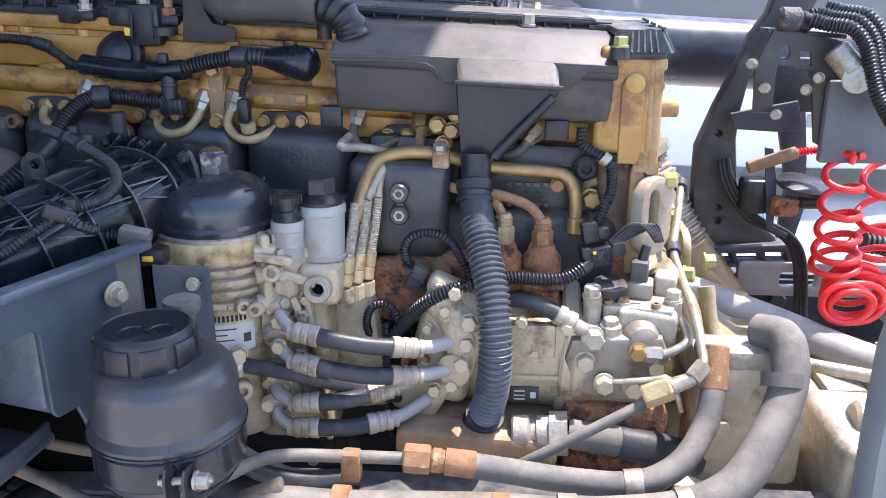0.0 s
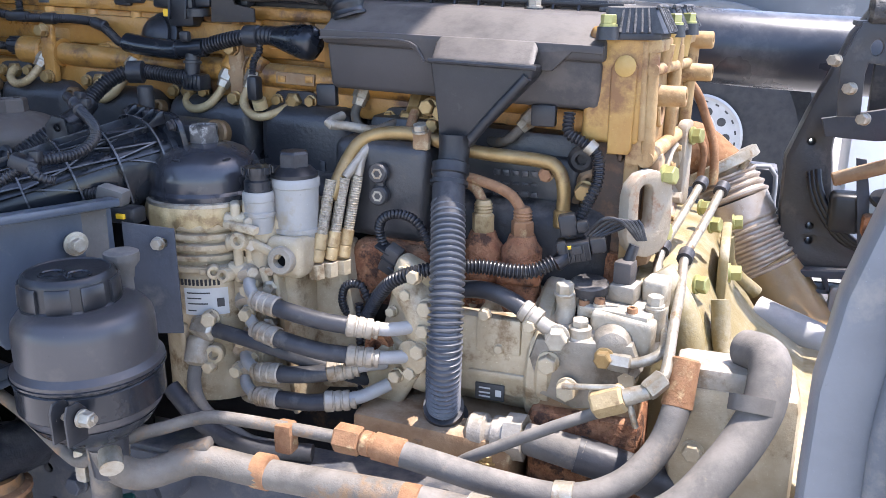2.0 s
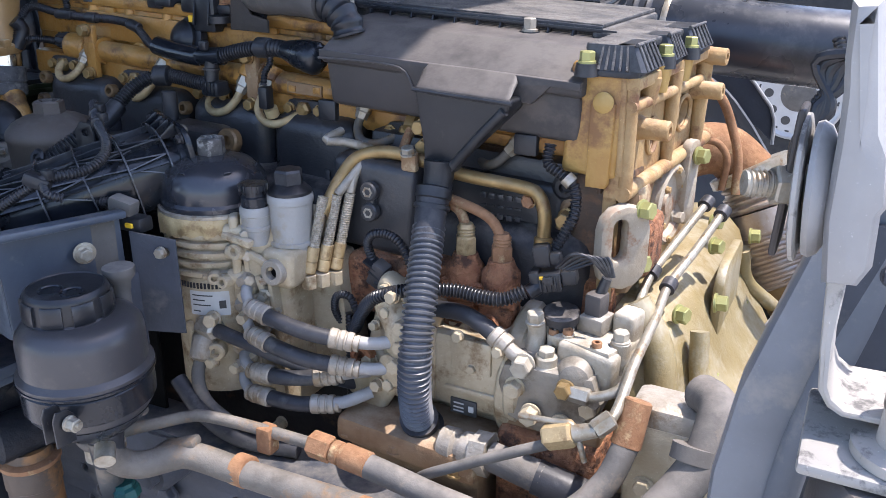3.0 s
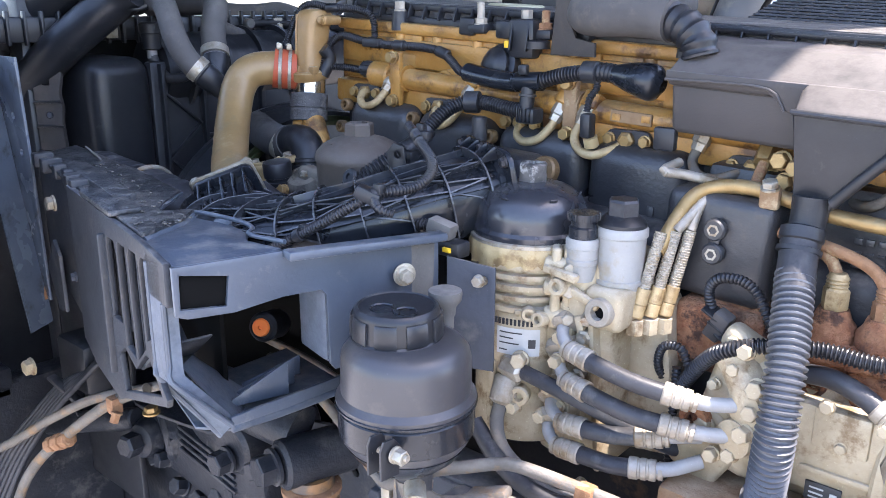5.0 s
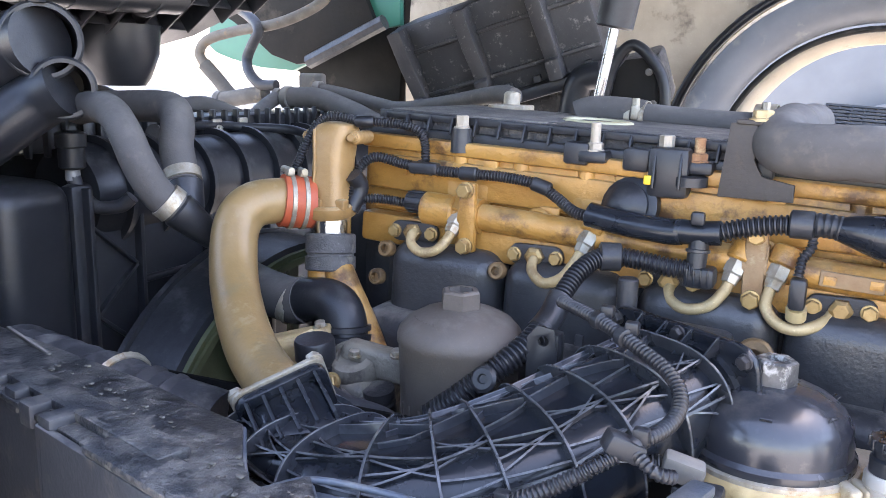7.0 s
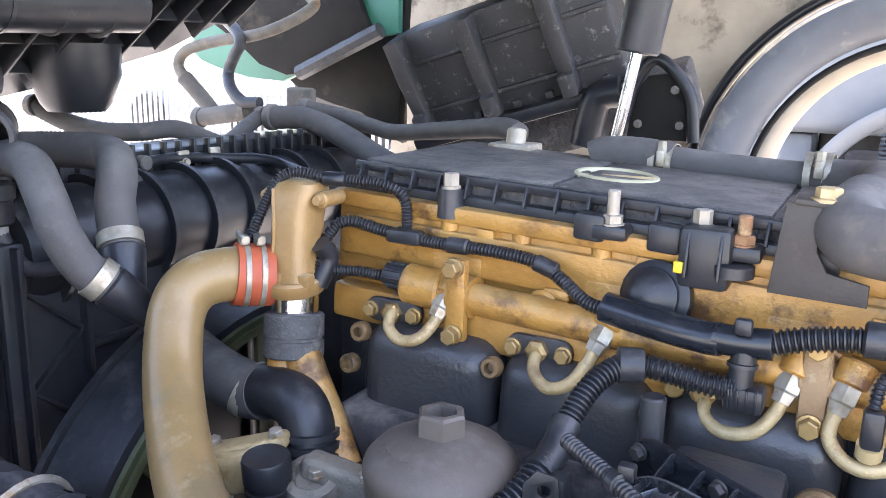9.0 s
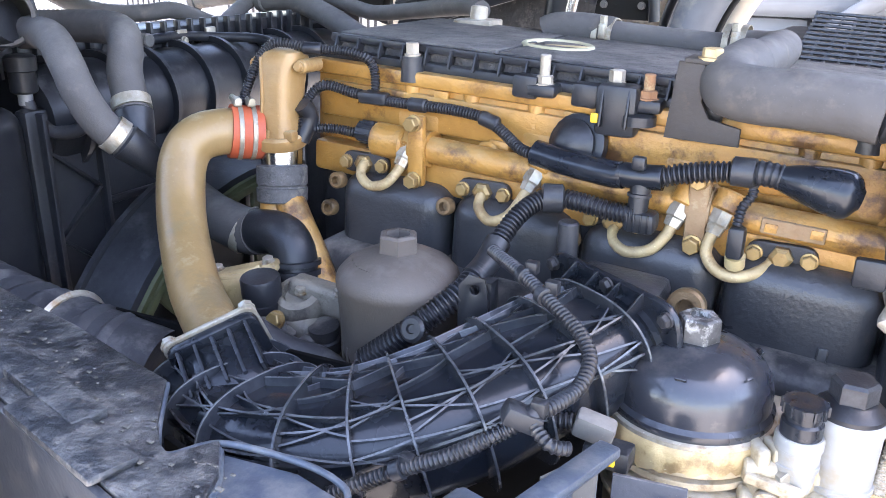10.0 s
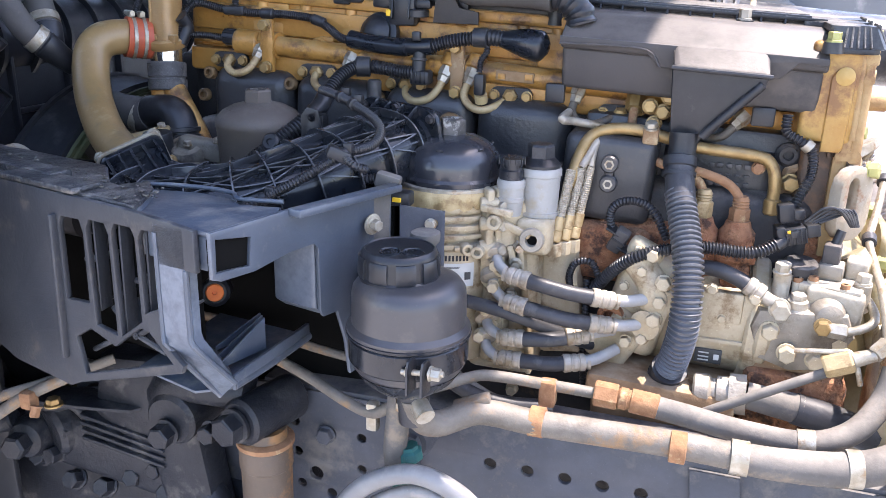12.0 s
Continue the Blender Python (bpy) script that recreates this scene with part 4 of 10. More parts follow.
# ---- top breather hose ----
hose = thing("breather_hose", "thick dusty grey rubber hose crossing the valve cover", "hose")
part("rear_sleeve", sweep([(-0.690, 1.395, 1.592), (-0.672, 1.398, 1.598), (-0.630, 1.400, 1.598), (-0.590, 1.400, 1.596)], lambda t: 0.0215 + 0.002 * math.sin(3.1 * t), 22), HOSEG, hose)
part("rear_run", sweep([(-0.600, 1.400, 1.5965), (-0.54, 1.400, 1.592), (-0.48, 1.400, 1.589), (-0.425, 1.398, 1.588)], 0.0175, 22), HOSEG, hose)
part("elbow", sweep([(-0.435, 1.399, 1.589), (-0.405, 1.392, 1.589), (-0.375, 1.365, 1.592), (-0.362, 1.320, 1.598), (-0.360, 1.260, 1.600), (-0.362, 1.190, 1.600), (-0.372, 1.130, 1.596), (-0.382, 1.098, 1.584)], 0.0225, 24), HOSEG, hose)
part("near_run", sweep([(-0.372, 1.150, 1.598), (-0.382, 1.112, 1.590), (-0.376, 1.086, 1.581), (-0.345, 1.072, 1.579), (-0.31, 1.066, 1.580), (-0.27, 1.060, 1.579), (-0.240, 1.056, 1.575)], 0.0270, 26), HOSEG, hose)
part("elbow", sweep([(-0.246, 1.057, 1.576), (-0.222, 1.052, 1.567), (-0.206, 1.050, 1.552), (-0.200, 1.050, 1.534)], 0.0225, 24, rib=0.003, pitch=0.013), PLASTIC, hose, "black convoluted elbow")
for x, y, r in ((-0.600, 1.400, 0.0225), (-0.425, 1.398, 0.0235)):
    for dx in (-0.010, 0.010):
        part("clamp", lathe([(r, -0.004), (r + 0.0015, -0.004), (r + 0.0015, 0.004), (r, 0.004)], (x + dx, y, 1.5925), (1, -0.1, 0), 24, cap=False), STEEL, hose)
    bolt(hose, (x, y - 0.020, 1.604), (0, 0, 1), 0.010, height=1.6)
    part("clamp_lug", box((0.010, 0.014, 0.020), (x, y - 0.022, 1.600), 0.002), STEEL, hose)
bk = thing("hose_bracket", "dark bent steel bracket bolted over the cover edge", "bracket")
SUMPD = mat("dark_brown_steel", (0.05, 0.042, 0.036), (0.035, 0.03, 0.027), 20, 0.5, 0.1, 0.3, 160, (0.09, 0.06, 0.04), 0.6, 14)
part("upright", plate([[(-0.036, -0.058), (0.040, -0.058), (0.040, -0.040), (0.008, -0.034), (-0.001, -0.018), (-0.001, 0.020), (-0.028, 0.020)]], 0.005, Matrix.Translation((-0.402, 1.092, 1.583)) @ upright((0, 0, 0), (1, -0.12)), 0.0012), SUMPD, bk)
part("tab", box((0.048, 0.034, 0.005), (-0.400, 1.105, 1.6035), 0.0015, LEANM), SUMPD, bk)
bolt(bk, (-0.400, 1.100, 1.606), (0, 0, 1), 0.018, PALEPIPE, flange=1.5)
# ---- oil filter tower ----
NUTM = mat("scuffed_black_hexagon", (0.035, 0.034, 0.033), (0.11, 0.105, 0.10), 40, 0.35, 0.2, 0.3, 120, (0.34, 0.33, 0.31), 0.54, 60)
CAPM = mat("satin_black_cap", (0.020, 0.022, 0.028), (0.029, 0.031, 0.037), 14, 0.12, 0.0, 0.14, 110, (0.060, 0.057, 0.054), 0.66, 22, (0.075, 0.072, 0.068), 0.2, 0.2, rough2=0.32, speck=0.25, edge_glint=0.6)
tower = thing("oil_filter_tower", "cream oil filter housing under a glossy black domed cap", "oil filter")
FX, FY = -0.353, 0.940
part("cap", lathe([(0.071, 1.316), (0.0735, 1.320), (0.0735, 1.327), (0.0700, 1.331), (0.0700, 1.343), (0.0675, 1.355), (0.061, 1.3655), (0.050, 1.3745), (0.036, 1.381), (0.020, 1.384), (0.0, 1.384)], (FX, FY, 0), segs=48), CAPM, tower, "glossy black domed cap")
part("cap_nut", lathe([(0.019, 1.380), (0.0185, 1.404), (0.0165, 1.406), (0.010, 1.406), (0.009, 1.401), (0.0, 1.401)], (FX, FY, 0), segs=6), NUTM, tower, "scuffed black hexagon", angle=25)
prof = [(0.067, 1.06), (0.067, 1.165), (0.069, 1.170), (0.069, 1.228)]
for z, r in ((1.238, 0.0735), (1.252, 0.0725), (1.266, 0.0745), (1.279, 0.073), (1.292, 0.075), (1.304, 0.0755)):
    prof += [(0.0655, z - 0.0055), (0.0655, z - 0.0045), (r, z - 0.0038), (r + 0.0005, z), (r, z + 0.0025), (0.0655, z + 0.0035)]
prof += [(0.072, 1.314), (0.072, 1.318)]
part("body", lathe(prof, (FX, FY, 0), segs=48), CREAM, tower)
wrap = bmesh.new()
rows = []
for k in range(96):
    a = 2 * math.pi * k / 96
    low = 1.296 - 0.006 * max(0, math.sin(3.1 * a + 0.6)) - 0.004 * math.sin(11 * a) ** 2 - 0.003 * math.sin(23 * a + 1) ** 2
    out = 0.0008 * math.sin(17 * a) + 0.0006 * math.sin(29 * a)
    rows.append([(FX + r * math.cos(a), FY + r * math.sin(a), z) for r, z in ((0.0745, 1.317), (0.0772 + out, 1.313), (0.0780 + out, 1.304), (0.0768 + 1.6 * out, low), (0.0755, low + 0.002))])
rings(wrap, rows, close=True, cap=False)
part("wrap", wrap, SEALANT, tower, "torn yellowed film under the cap")
part("rim_ring", lathe([(0.0745, 1.3135), (0.0765, 1.315), (0.0765, 1.319), (0.0735, 1.3205)], (FX, FY, 0), segs=48, cap=False), STEEL, tower)
lab = bmesh.new()
for k in range(9):
    a0, a1 = radians(272 + k * 5), radians(272 + (k + 1) * 5)
    q = [lab.verts.new((FX + 0.0696 * math.cos(a), FY + 0.0696 * math.sin(a), z)) for a, z in ((a0, 1.178), (a1, 1.178), (a1, 1.213), (a0, 1.213))]
    lab.faces.new(q)
bmesh.ops.remove_doubles(lab, verts=lab.verts[:], dist=1e-5)
part("label", lab, LABEL, tower, "white printed sticker")
for k, (z, w) in enumerate(((1.206, 24), (1.199, 16), (1.192, 21), (1.183, 10))):
    m = bmesh.new()
    for j in range(w // 3):
        a0, a1 = radians(275 + j * 3), radians(275 + (j + 1) * 3)
        m.faces.new([m.verts.new((FX + 0.0700 * math.cos(a), FY + 0.0700 * math.sin(a), zz)) for a, zz in ((a0, z), (a1, z), (a1, z + 0.0018), (a0, z + 0.0018))])
    part("print_bar", m, INK, tower)
part("code_mark", box((0.009, 0.0012, 0.011), (FX + 0.0698 * math.cos(radians(309)), FY + 0.0698 * math.sin(radians(309)), 1.194), 0.0, pose(0, 0, 0, 0, 0, 39)), INK, tower)
for k in range(12):
    a = radians(262 + k * 4.2)
    part("cast_bar", box((0.0030, 0.002, 0.008), (FX + 0.0692 * math.cos(a), FY + 0.0692 * math.sin(a), 1.2205), 0.0005, pose(0, 0, 0, 0, 0, math.degrees(a) + 90)), BLOCK, tower)
for k in range(6):
    a = radians(30 + k * 60)
    part("cap_letter", box((0.010, 0.002, 0.006), (FX + 0.058 * math.cos(a), FY + 0.058 * math.sin(a), 1.3695), 0.0005, pose(0, 0, 0, 38, 0, math.degrees(a) + 90)), CAPM, tower)

part("joint_flange", box((0.012, 0.030, 0.100), (FX + 0.066, FY - 0.042, 1.272), 0.004, pose(0, 0, 0, 0, 0, 35), segs=3), CREAM, tower)
part("joint_flange", box((0.010, 0.026, 0.100), (FX + 0.078, FY - 0.036, 1.272), 0.004, pose(0, 0, 0, 0, 0, 35), segs=3), CREAM, tower)
for z in (1.300, 1.272, 1.238):
    bolt(tower, (FX + 0.085, FY - 0.046, z), (0.7, -0.7, 0), 0.013, STEEL, height=0.9)
    part("joint_boss", rod((FX + 0.058, FY - 0.052, z), (FX + 0.084, FY - 0.044, z), 0.010, segs=16, bevel=0.002), CREAM, tower)
part("side_boss", lathe([(0.009, 0), (0.009, 0.012), (0.0075, 0.014), (0.004, 0.014), (0.0035, 0.006), (0, 0.006)], (FX + 0.040, FY - 0.058, 1.236), (0.55, -0.83, 0.1), 20), CREAM, tower)
part("side_rib", box((0.046, 0.008, 0.007), (FX + 0.046, FY - 0.056, 1.236), 0.002, pose(0, 0, 0, 0, 0, 32)), CREAM, tower)
part("lower_boss", lathe([(0.013, 0), (0.013, 0.014), (0.011, 0.016), (0.006, 0.016), (0.005, 0.008), (0, 0.008)], (FX + 0.034, FY - 0.060, 1.128), (0.4, -0.9, 0.1), 20), CREAM, tower)
part("lower_rib", box((0.010, 0.012, 0.100), (FX - 0.004, FY - 0.068, 1.115), 0.003), CREAM, tower)
bolt(tower, (FX + 0.036, FY - 0.066, 1.176), (0.3, -0.95, 0.2), 0.017, CREAM, height=0.9)

# casting beside the tower, with the two fuel filters
cast = thing("filter_manifold", "cream filter manifold casting with ports and bosses", "engine part")
part("casting", box((0.10, 0.11, 0.27), (-0.265, 0.965, 1.175), 0.014, segs=3), CREAM, cast)
part("wing", box((0.07, 0.05, 0.20), (-0.195, 0.985, 1.16), 0.010, pose(0, 0, 0, 0, -8, 0)), CREAM, cast)
part("column", rod((-0.272, 0.915, 1.06), (-0.272, 0.915, 1.21), 0.022, 0.020, 20, bevel=0.004), CREAM, cast)
part("column", rod((-0.262, 0.92, 1.23), (-0.262, 0.92, 1.30), 0.026, 0.024, 20, bevel=0.004), CREAM, cast)
part("valve_block", box((0.05, 0.05, 0.05), (-0.222, 0.918, 1.257), 0.010, segs=3), CREAM, cast)
part("port", lathe([(0.017, 0), (0.017, 0.012), (0.0155, 0.014), (0.0085, 0.014), (0.0075, 0.002), (0.0, 0.002)], (-0.221, 0.897, 1.256), (0, -1, 0.1), 24), ALU, cast)
# Black disc paints the shade inside the port.
part("bore_shade_disc", lathe([(0.0080, 0.0), (0.0080, 0.0035), (0, 0.0035)], (-0.221, 0.896, 1.256), (0, -1, 0.1), 18), VOID, cast, "black disc painting the shade in the bore")
for p, r in (((-0.272, 0.880, 1.276), 0.0110), ((-0.292, 0.874, 1.232), 0.0090), ((-0.262, 0.888, 1.205), 0.0095)):
    part("boss", lathe([(r, 0), (r, 0.03), (r * 0.9, 0.033), (r * 0.5, 0.033), (r * 0.45, 0.026), (0.0, 0.026)], Vector(p) + Vector((0, 0.028, 0)), (0, -1, 0.1), 18), CREAM, cast)
part("clamp_arm", box((0.045, 0.012, 0.010), (-0.270, 0.882, 1.295), 0.003, pose(0, 0, 0, 0, 8, 0)), CREAM, cast)
for p in ((-0.24, 0.905, 1.02), (-0.278, 0.882, 1.15), (-0.270, 0.884, 1.185), (-0.285, 0.878, 1.11), (-0.318, 0.868, 1.115)):
    bolt(cast, p, s=0.014, material=CREAM, height=0.8)
for z in (1.215, 1.122):
    part("hose_flange", plate([rect(-0.017, -0.040, 0.017, 0.040, 0.0165)], 0.012, Matrix.Translation((-0.276, 0.899, z)) @ upright((0, 0, 0), (1, 0.05)), 0.002), CREAM, cast)
    bolt(cast, (-0.270, 0.890, z), (0, -1, 0), 0.014, CREAM, height=0.8)
for x, z in ((-0.245, 1.22), (-0.240, 1.245), (-0.235, 1.195), (-0.25, 1.17)):
    part("fitting", lathe([(0.008, 0), (0.0095, 0.002), (0.0095, 0.012), (0.006, 0.014), (0.006, 0.022)], (x, 0.905, z), (0.2, -1, -0.1), 6), STEEL, cast, angle=25)
part("web", box((0.010, 0.045, 0.060), (-0.248, 0.915, 1.215), 0.003, pose(0, 0, 0, 0, -15, 10)), CREAM, cast)
part("web", box((0.055, 0.010, 0.010), (-0.250, 0.892, 1.270), 0.003, pose(0, 0, 0, 0, 20, 0)), CREAM, cast)
part("rib", box((0.008, 0.07, 0.22), (-0.228, 0.93, 1.16), 0.003, pose(0, 0, 0, 0, -6, 0)), CREAM, cast)

for (x, y, z0, z1, r, nm) in ((-0.257, 0.905, 1.285, 1.336, 0.0185, "fuel_strainer"), (-0.224, 0.935, 1.262, 1.350, 0.0285, "fuel_filter")):
    f = thing(nm, "pale grey fuel filter bowl with a black screw cap", "fuel filter", "fuel filters")
    part("bowl", lathe([(r * 0.8, z0), (r * 0.92, z0 + 0.01), (r * 0.95, z0 + 0.02), (r * 1.03, z0 + 0.021), (r * 1.03, z0 + 0.026), (r * 0.97, z0 + 0.027), (r, z1 - 0.012), (r * 1.06, z1 - 0.011), (r * 1.06, z1 - 0.003), (r * 0.98, z1)], (x, y, 0), segs=32), SILVER, f)
    if r < 0.02:
        b = lathe([(r * 0.9, z1), (r * 0.9, z1 + 0.012), (r * 0.78, z1 + 0.014), (r * 0.78, z1 + 0.02), (r * 0.95, z1 + 0.021), (r * 0.95, z1 + 0.029), (r * 0.5, z1 + 0.030), (0, z1 + 0.028)], (x, y, 0), segs=24)
        part("cap", b, GLOSS, f)
        for k in range(12):
            a = k * math.pi / 6
            part("cap_rib", box((0.003, 0.003, 0.009), (x + r * 0.95 * math.cos(a), y + r * 0.95 * math.sin(a), z1 + 0.025), 0.0006, pose(0, 0, 0, 0, 0, math.degrees(a))), GLOSS, f)
    else:
        part("cap", lathe([(r * 0.99, z1), (r * 0.99, z1 + 0.004), (r * 0.7, z1 + 0.012), (r * 0.62, z1 + 0.013)], (x, y, 0), segs=32), PLASTIC, f)
        part("cap_hex", lathe([(r * 0.66, z1 + 0.010), (r * 0.66, z1 + 0.028), (r * 0.58, z1 + 0.031), (0, z1 + 0.031)], (x, y, 0), segs=6), PLASTIC, f, angle=25)

# ---- second oil filter, matt brown-grey ----
ofil = thing("oil_module_filter", "matt brown-grey oil filter canister with a hexagon top", "oil filter")
MUD = mat("brown_grey_filter_cap", (0.088, 0.072, 0.060), (0.070, 0.058, 0.049), 14, 0.55, 0.0, 0.2, 240, (0.055, 0.046, 0.04), 0.58, 12, (0.13, 0.115, 0.10), 0.3)
part("canister", lathe([(0.052, 1.22), (0.056, 1.285), (0.061, 1.30), (0.0645, 1.370), (0.0660, 1.372), (0.0660, 1.379), (0.0640, 1.385), (0.055, 1.395), (0.040, 1.403), (0.022, 1.408), (0.0, 1.410)], (-0.662, 0.940, 0), segs=48), MUD, ofil)
part("hex", lathe([(0.0225, 1.404), (0.0215, 1.424), (0.0190, 1.4265), (0.0140, 1.4265), (0.0125, 1.416), (0.0, 1.416)], (-0.662, 0.940, 0), segs=6), MUD, ofil, angle=25)
for k in range(5):
    a = radians(215 + k * 11)
    part("cap_letter", box((0.008, 0.007, 0.0016), (-0.662 + 0.045 * math.cos(a), 0.940 + 0.045 * math.sin(a), 1.3985), 0.0004, pose(0, 0, 0, 0, 0, math.degrees(a) + 90)), MUD, ofil)
for k in range(24):
    a = 2 * math.pi * k / 24
    part("grip", box((0.003, 0.004, 0.02), (-0.662 + 0.0605 * math.cos(a), 0.940 + 0.0605 * math.sin(a), 1.30), 0.0006, pose(0, 0, 0, 0, 0, math.degrees(a))), MUD, ofil)

# ---- power steering reservoir ----
tank = thing("power_steering_reservoir", "dark grey plastic fluid reservoir with a screw cap", "reservoir")
TX, TY, TC = -0.3185, 0.673, -0.331
TANKM = mat("reservoir_plastic", (0.046, 0.044, 0.046), (0.033, 0.033, 0.037), 6, 0.24, 0.0, 0.08, 200, (0.075, 0.068, 0.062), 0.58, 7, speck=0.15, edge_glint=0.5)
part("vessel", lathe([(0.050, 1.150), (0.062, 1.153), (0.067, 1.160), (0.0685, 1.196), (0.0715, 1.199), (0.0730, 1.203), (0.0730, 1.207), (0.0700, 1.210), (0.0675, 1.213), (0.0672, 1.246), (0.0655, 1.255), (0.0600, 1.2625), (0.0520, 1.2665), (0.047, 1.268)], (TX, TY, 0), segs=64), TANKM, tank)
part("seam_ring", lathe([(0.0725, 1.1995), (0.0742, 1.2005), (0.0742, 1.2025), (0.0725, 1.2035)], (TX, TY, 0), segs=64, cap=False), GLOSS, tank)
part("band", lathe([(0.0695, 1.166), (0.0712, 1.168), (0.0712, 1.195), (0.0695, 1.197)], (TX, TY, 0), segs=64, cap=False), GLOSS, tank, "black clamp band")
part("base", lathe([(0.022, 1.120), (0.040, 1.128), (0.056, 1.142), (0.064, 1.154)], (TX, TY, 0), segs=40), GLOSS, tank)
cap = part("cap", lathe([(0.0445, 1.262), (0.0470, 1.264), (0.0475, 1.268), (0.0455, 1.270), (0.0445, 1.293), (0.0432, 1.2975), (0.0400, 1.300), (0.0385, 1.2985), (0.0, 1.2985)], (TC, TY, 0), segs=56), PLASTIC, tank, "black notched screw cap")
for k in range(9):
    a = 2 * math.pi * k / 9 + 0.35
    b = bmesh.new()
    arc = [a + 0.24 * (j / 5 - 0.5) * 2 for j in range(6)]
    rings(b, [[(TC + r * math.cos(q), TY + r * math.sin(q), z) for q in arc] + [(TC + 0.0440 * math.cos(q), TY + 0.0440 * math.sin(q), z) for q in reversed(arc)] for r, z in ((0.0474, 1.2695), (0.0484, 1.271), (0.0476, 1.2905), (0.0462, 1.2925))])
    part("grip_lug", b, PLASTIC, cap)
for dx in (-0.011, 0.014):
    part("dimple", lathe([(0.0130, 1.2980), (0.0130, 1.3000), (0.0115, 1.3002), (0.0105, 1.2990), (0, 1.2988)], (TC + 0.006 + dx, TY - 0.012 + dx * 0.3, 0), segs=24), GLOSS, cap)
for dx in (0.0, 0.017):
    part("clamp_ear", plate([[(-0.018, -0.021), (0.004, -0.021), (0.006, 0.010), (-0.002, 0.019), (-0.014, 0.019), (-0.018, 0.010)]], 0.003, Matrix.Translation((TX + 0.030 + dx, TY - 0.066, 1.180)) @ upright((0, 0, 0), (0.12, 1)), 0.0008), PLASTIC, tank)
part("clamp_screw", rod((TX + 0.018, TY - 0.072, 1.1815), (TX + 0.066, TY - 0.068, 1.1845), 0.0034, segs=12), STEEL, tank)
bolt(tank, (TX + 0.029, TY - 0.0715, 1.182), (-1, 0, 0), 0.011, STEEL, name="nut")
bolt(tank, (TX + 0.051, TY - 0.069, 1.1835), (1, 0, 0), 0.013, STEEL, name="nut", height=0.9)
part("outlet", rod((TX + 0.005, TY + 0.005, 1.075), (TX + 0.005, TY + 0.005, 1.13), 0.018, 0.022, 18), RUBBER, tank)
part("stub", rod((TX + 0.01, TY, 1.110), (TX + 0.03, TY - 0.02, 1.098), 0.012, segs=14), STEEL, tank)
knob = thing("vent_knob", "dusty grey plastic vent knob", "vent")
part("stalk", rod((-0.322, 0.738, 1.20), (-0.322, 0.738, 1.288), 0.010, segs=14), GREYHOSE, knob)
part("head", lathe([(0.011, 1.272), (0.012, 1.282), (0.0175, 1.289), (0.0185, 1.296), (0.0180, 1.300), (0.0150, 1.3015), (0, 1.300)], (-0.322, 0.738, 0), segs=28), GREYHOSE, knob)
# ---- hydraulic lines ----
def hyd(points, fit0, fit1, r=0.0105):
    """Hose with a bent steel tail and crimped ferrule at each end; fit0, fit1 are the first and last hose points' indices."""
    t = thing("hydraulic_hose", "black hydraulic hose with crimped silver end fittings", "hose", "hydraulic hoses")
    part("hose", sweep(points[fit0:fit1 + 1], r, 16), RUBBER, t)
    part("tail", sweep(points[:fit0 + 1], r * 0.72, 14, 0.004), GREYMETAL, t, "grey bent steel tail")
    part("tail", sweep(points[fit1:], r * 0.78, 14, 0.004), GREYMETAL, t, "grey bent steel tail")
    for i, s in ((fit0, 1), (fit1, -1)):
        c = Vector(points[i])
        d = (Vector(points[i + s]) - c).normalized()
        pr = [(r * 0.80, -0.019), (r * 1.02, -0.0185), (r * 1.02, -0.014), (r * 0.90, -0.0135), (r * 0.90, -0.0115), (r * 1.14, -0.011), (r * 1.19, -0.0095), (r * 1.19, -0.004), (r * 1.10, -0.003), (r * 1.10, -0.001), (r * 1.20, 0.0), (r * 1.20, 0.0055), (r * 1.11, 0.0065), (r * 1.11, 0.0085), (r * 1.22, 0.0095), (r * 1.24, 0.018), (r * 1.12, 0.0195), (r * 0.98, 0.019)]
        part("ferrule", lathe(pr, c - d * 0.004, d, 22), ALU, t, "crimped silver ferrule")
    e = Vector(points[0])
    part("flange_ring", lathe([(r * 1.5, -0.004), (r * 1.7, 0.0), (r * 1.7, 0.008), (r * 1.2, 0.012)], e, Vector(points[1]) - e, 20), ALU, t)
    return t


hyd([(-0.272, 0.900, 1.232), (-0.265, 0.884, 1.220), (-0.250, 0.874, 1.211), (-0.231, 0.869, 1.207), (-0.206, 0.865, 1.204), (-0.161, 0.870, 1.195), (-0.119, 0.885, 1.187), (-0.087, 0.900, 1.183), (-0.054, 0.918, 1.186)], 3, 6)
hyd([(-0.277, 0.900, 1.198), (-0.268, 0.884, 1.181), (-0.252, 0.874, 1.172), (-0.233, 0.869, 1.168), (-0.208, 0.865, 1.165), (-0.162, 0.870, 1.156), (-0.120, 0.885, 1.150), (-0.087, 0.900, 1.147), (-0.060, 0.914, 1.149)], 3, 6)
hyd([(-0.281, 0.895, 1.136), (-0.274, 0.880, 1.125), (-0.258, 0.872, 1.119), (-0.235, 0.870, 1.117), (-0.207, 0.870, 1.119), (-0.182, 0.880, 1.119), (-0.150, 0.892, 1.124), (-0.125, 0.902, 1.130), (-0.105, 0.925, 1.127)], 3, 6)
hyd([(-0.281, 0.890, 1.108), (-0.274, 0.876, 1.094), (-0.258, 0.868, 1.087), (-0.236, 0.865, 1.086), (-0.208, 0.865, 1.087), (-0.181, 0.870, 1.086), (-0.150, 0.882, 1.088), (-0.122, 0.892, 1.094), (-0.096, 0.915, 1.104)], 3, 6)
ph = thing("rubber_hose", "plain black rubber hose between the fittings", "hose")
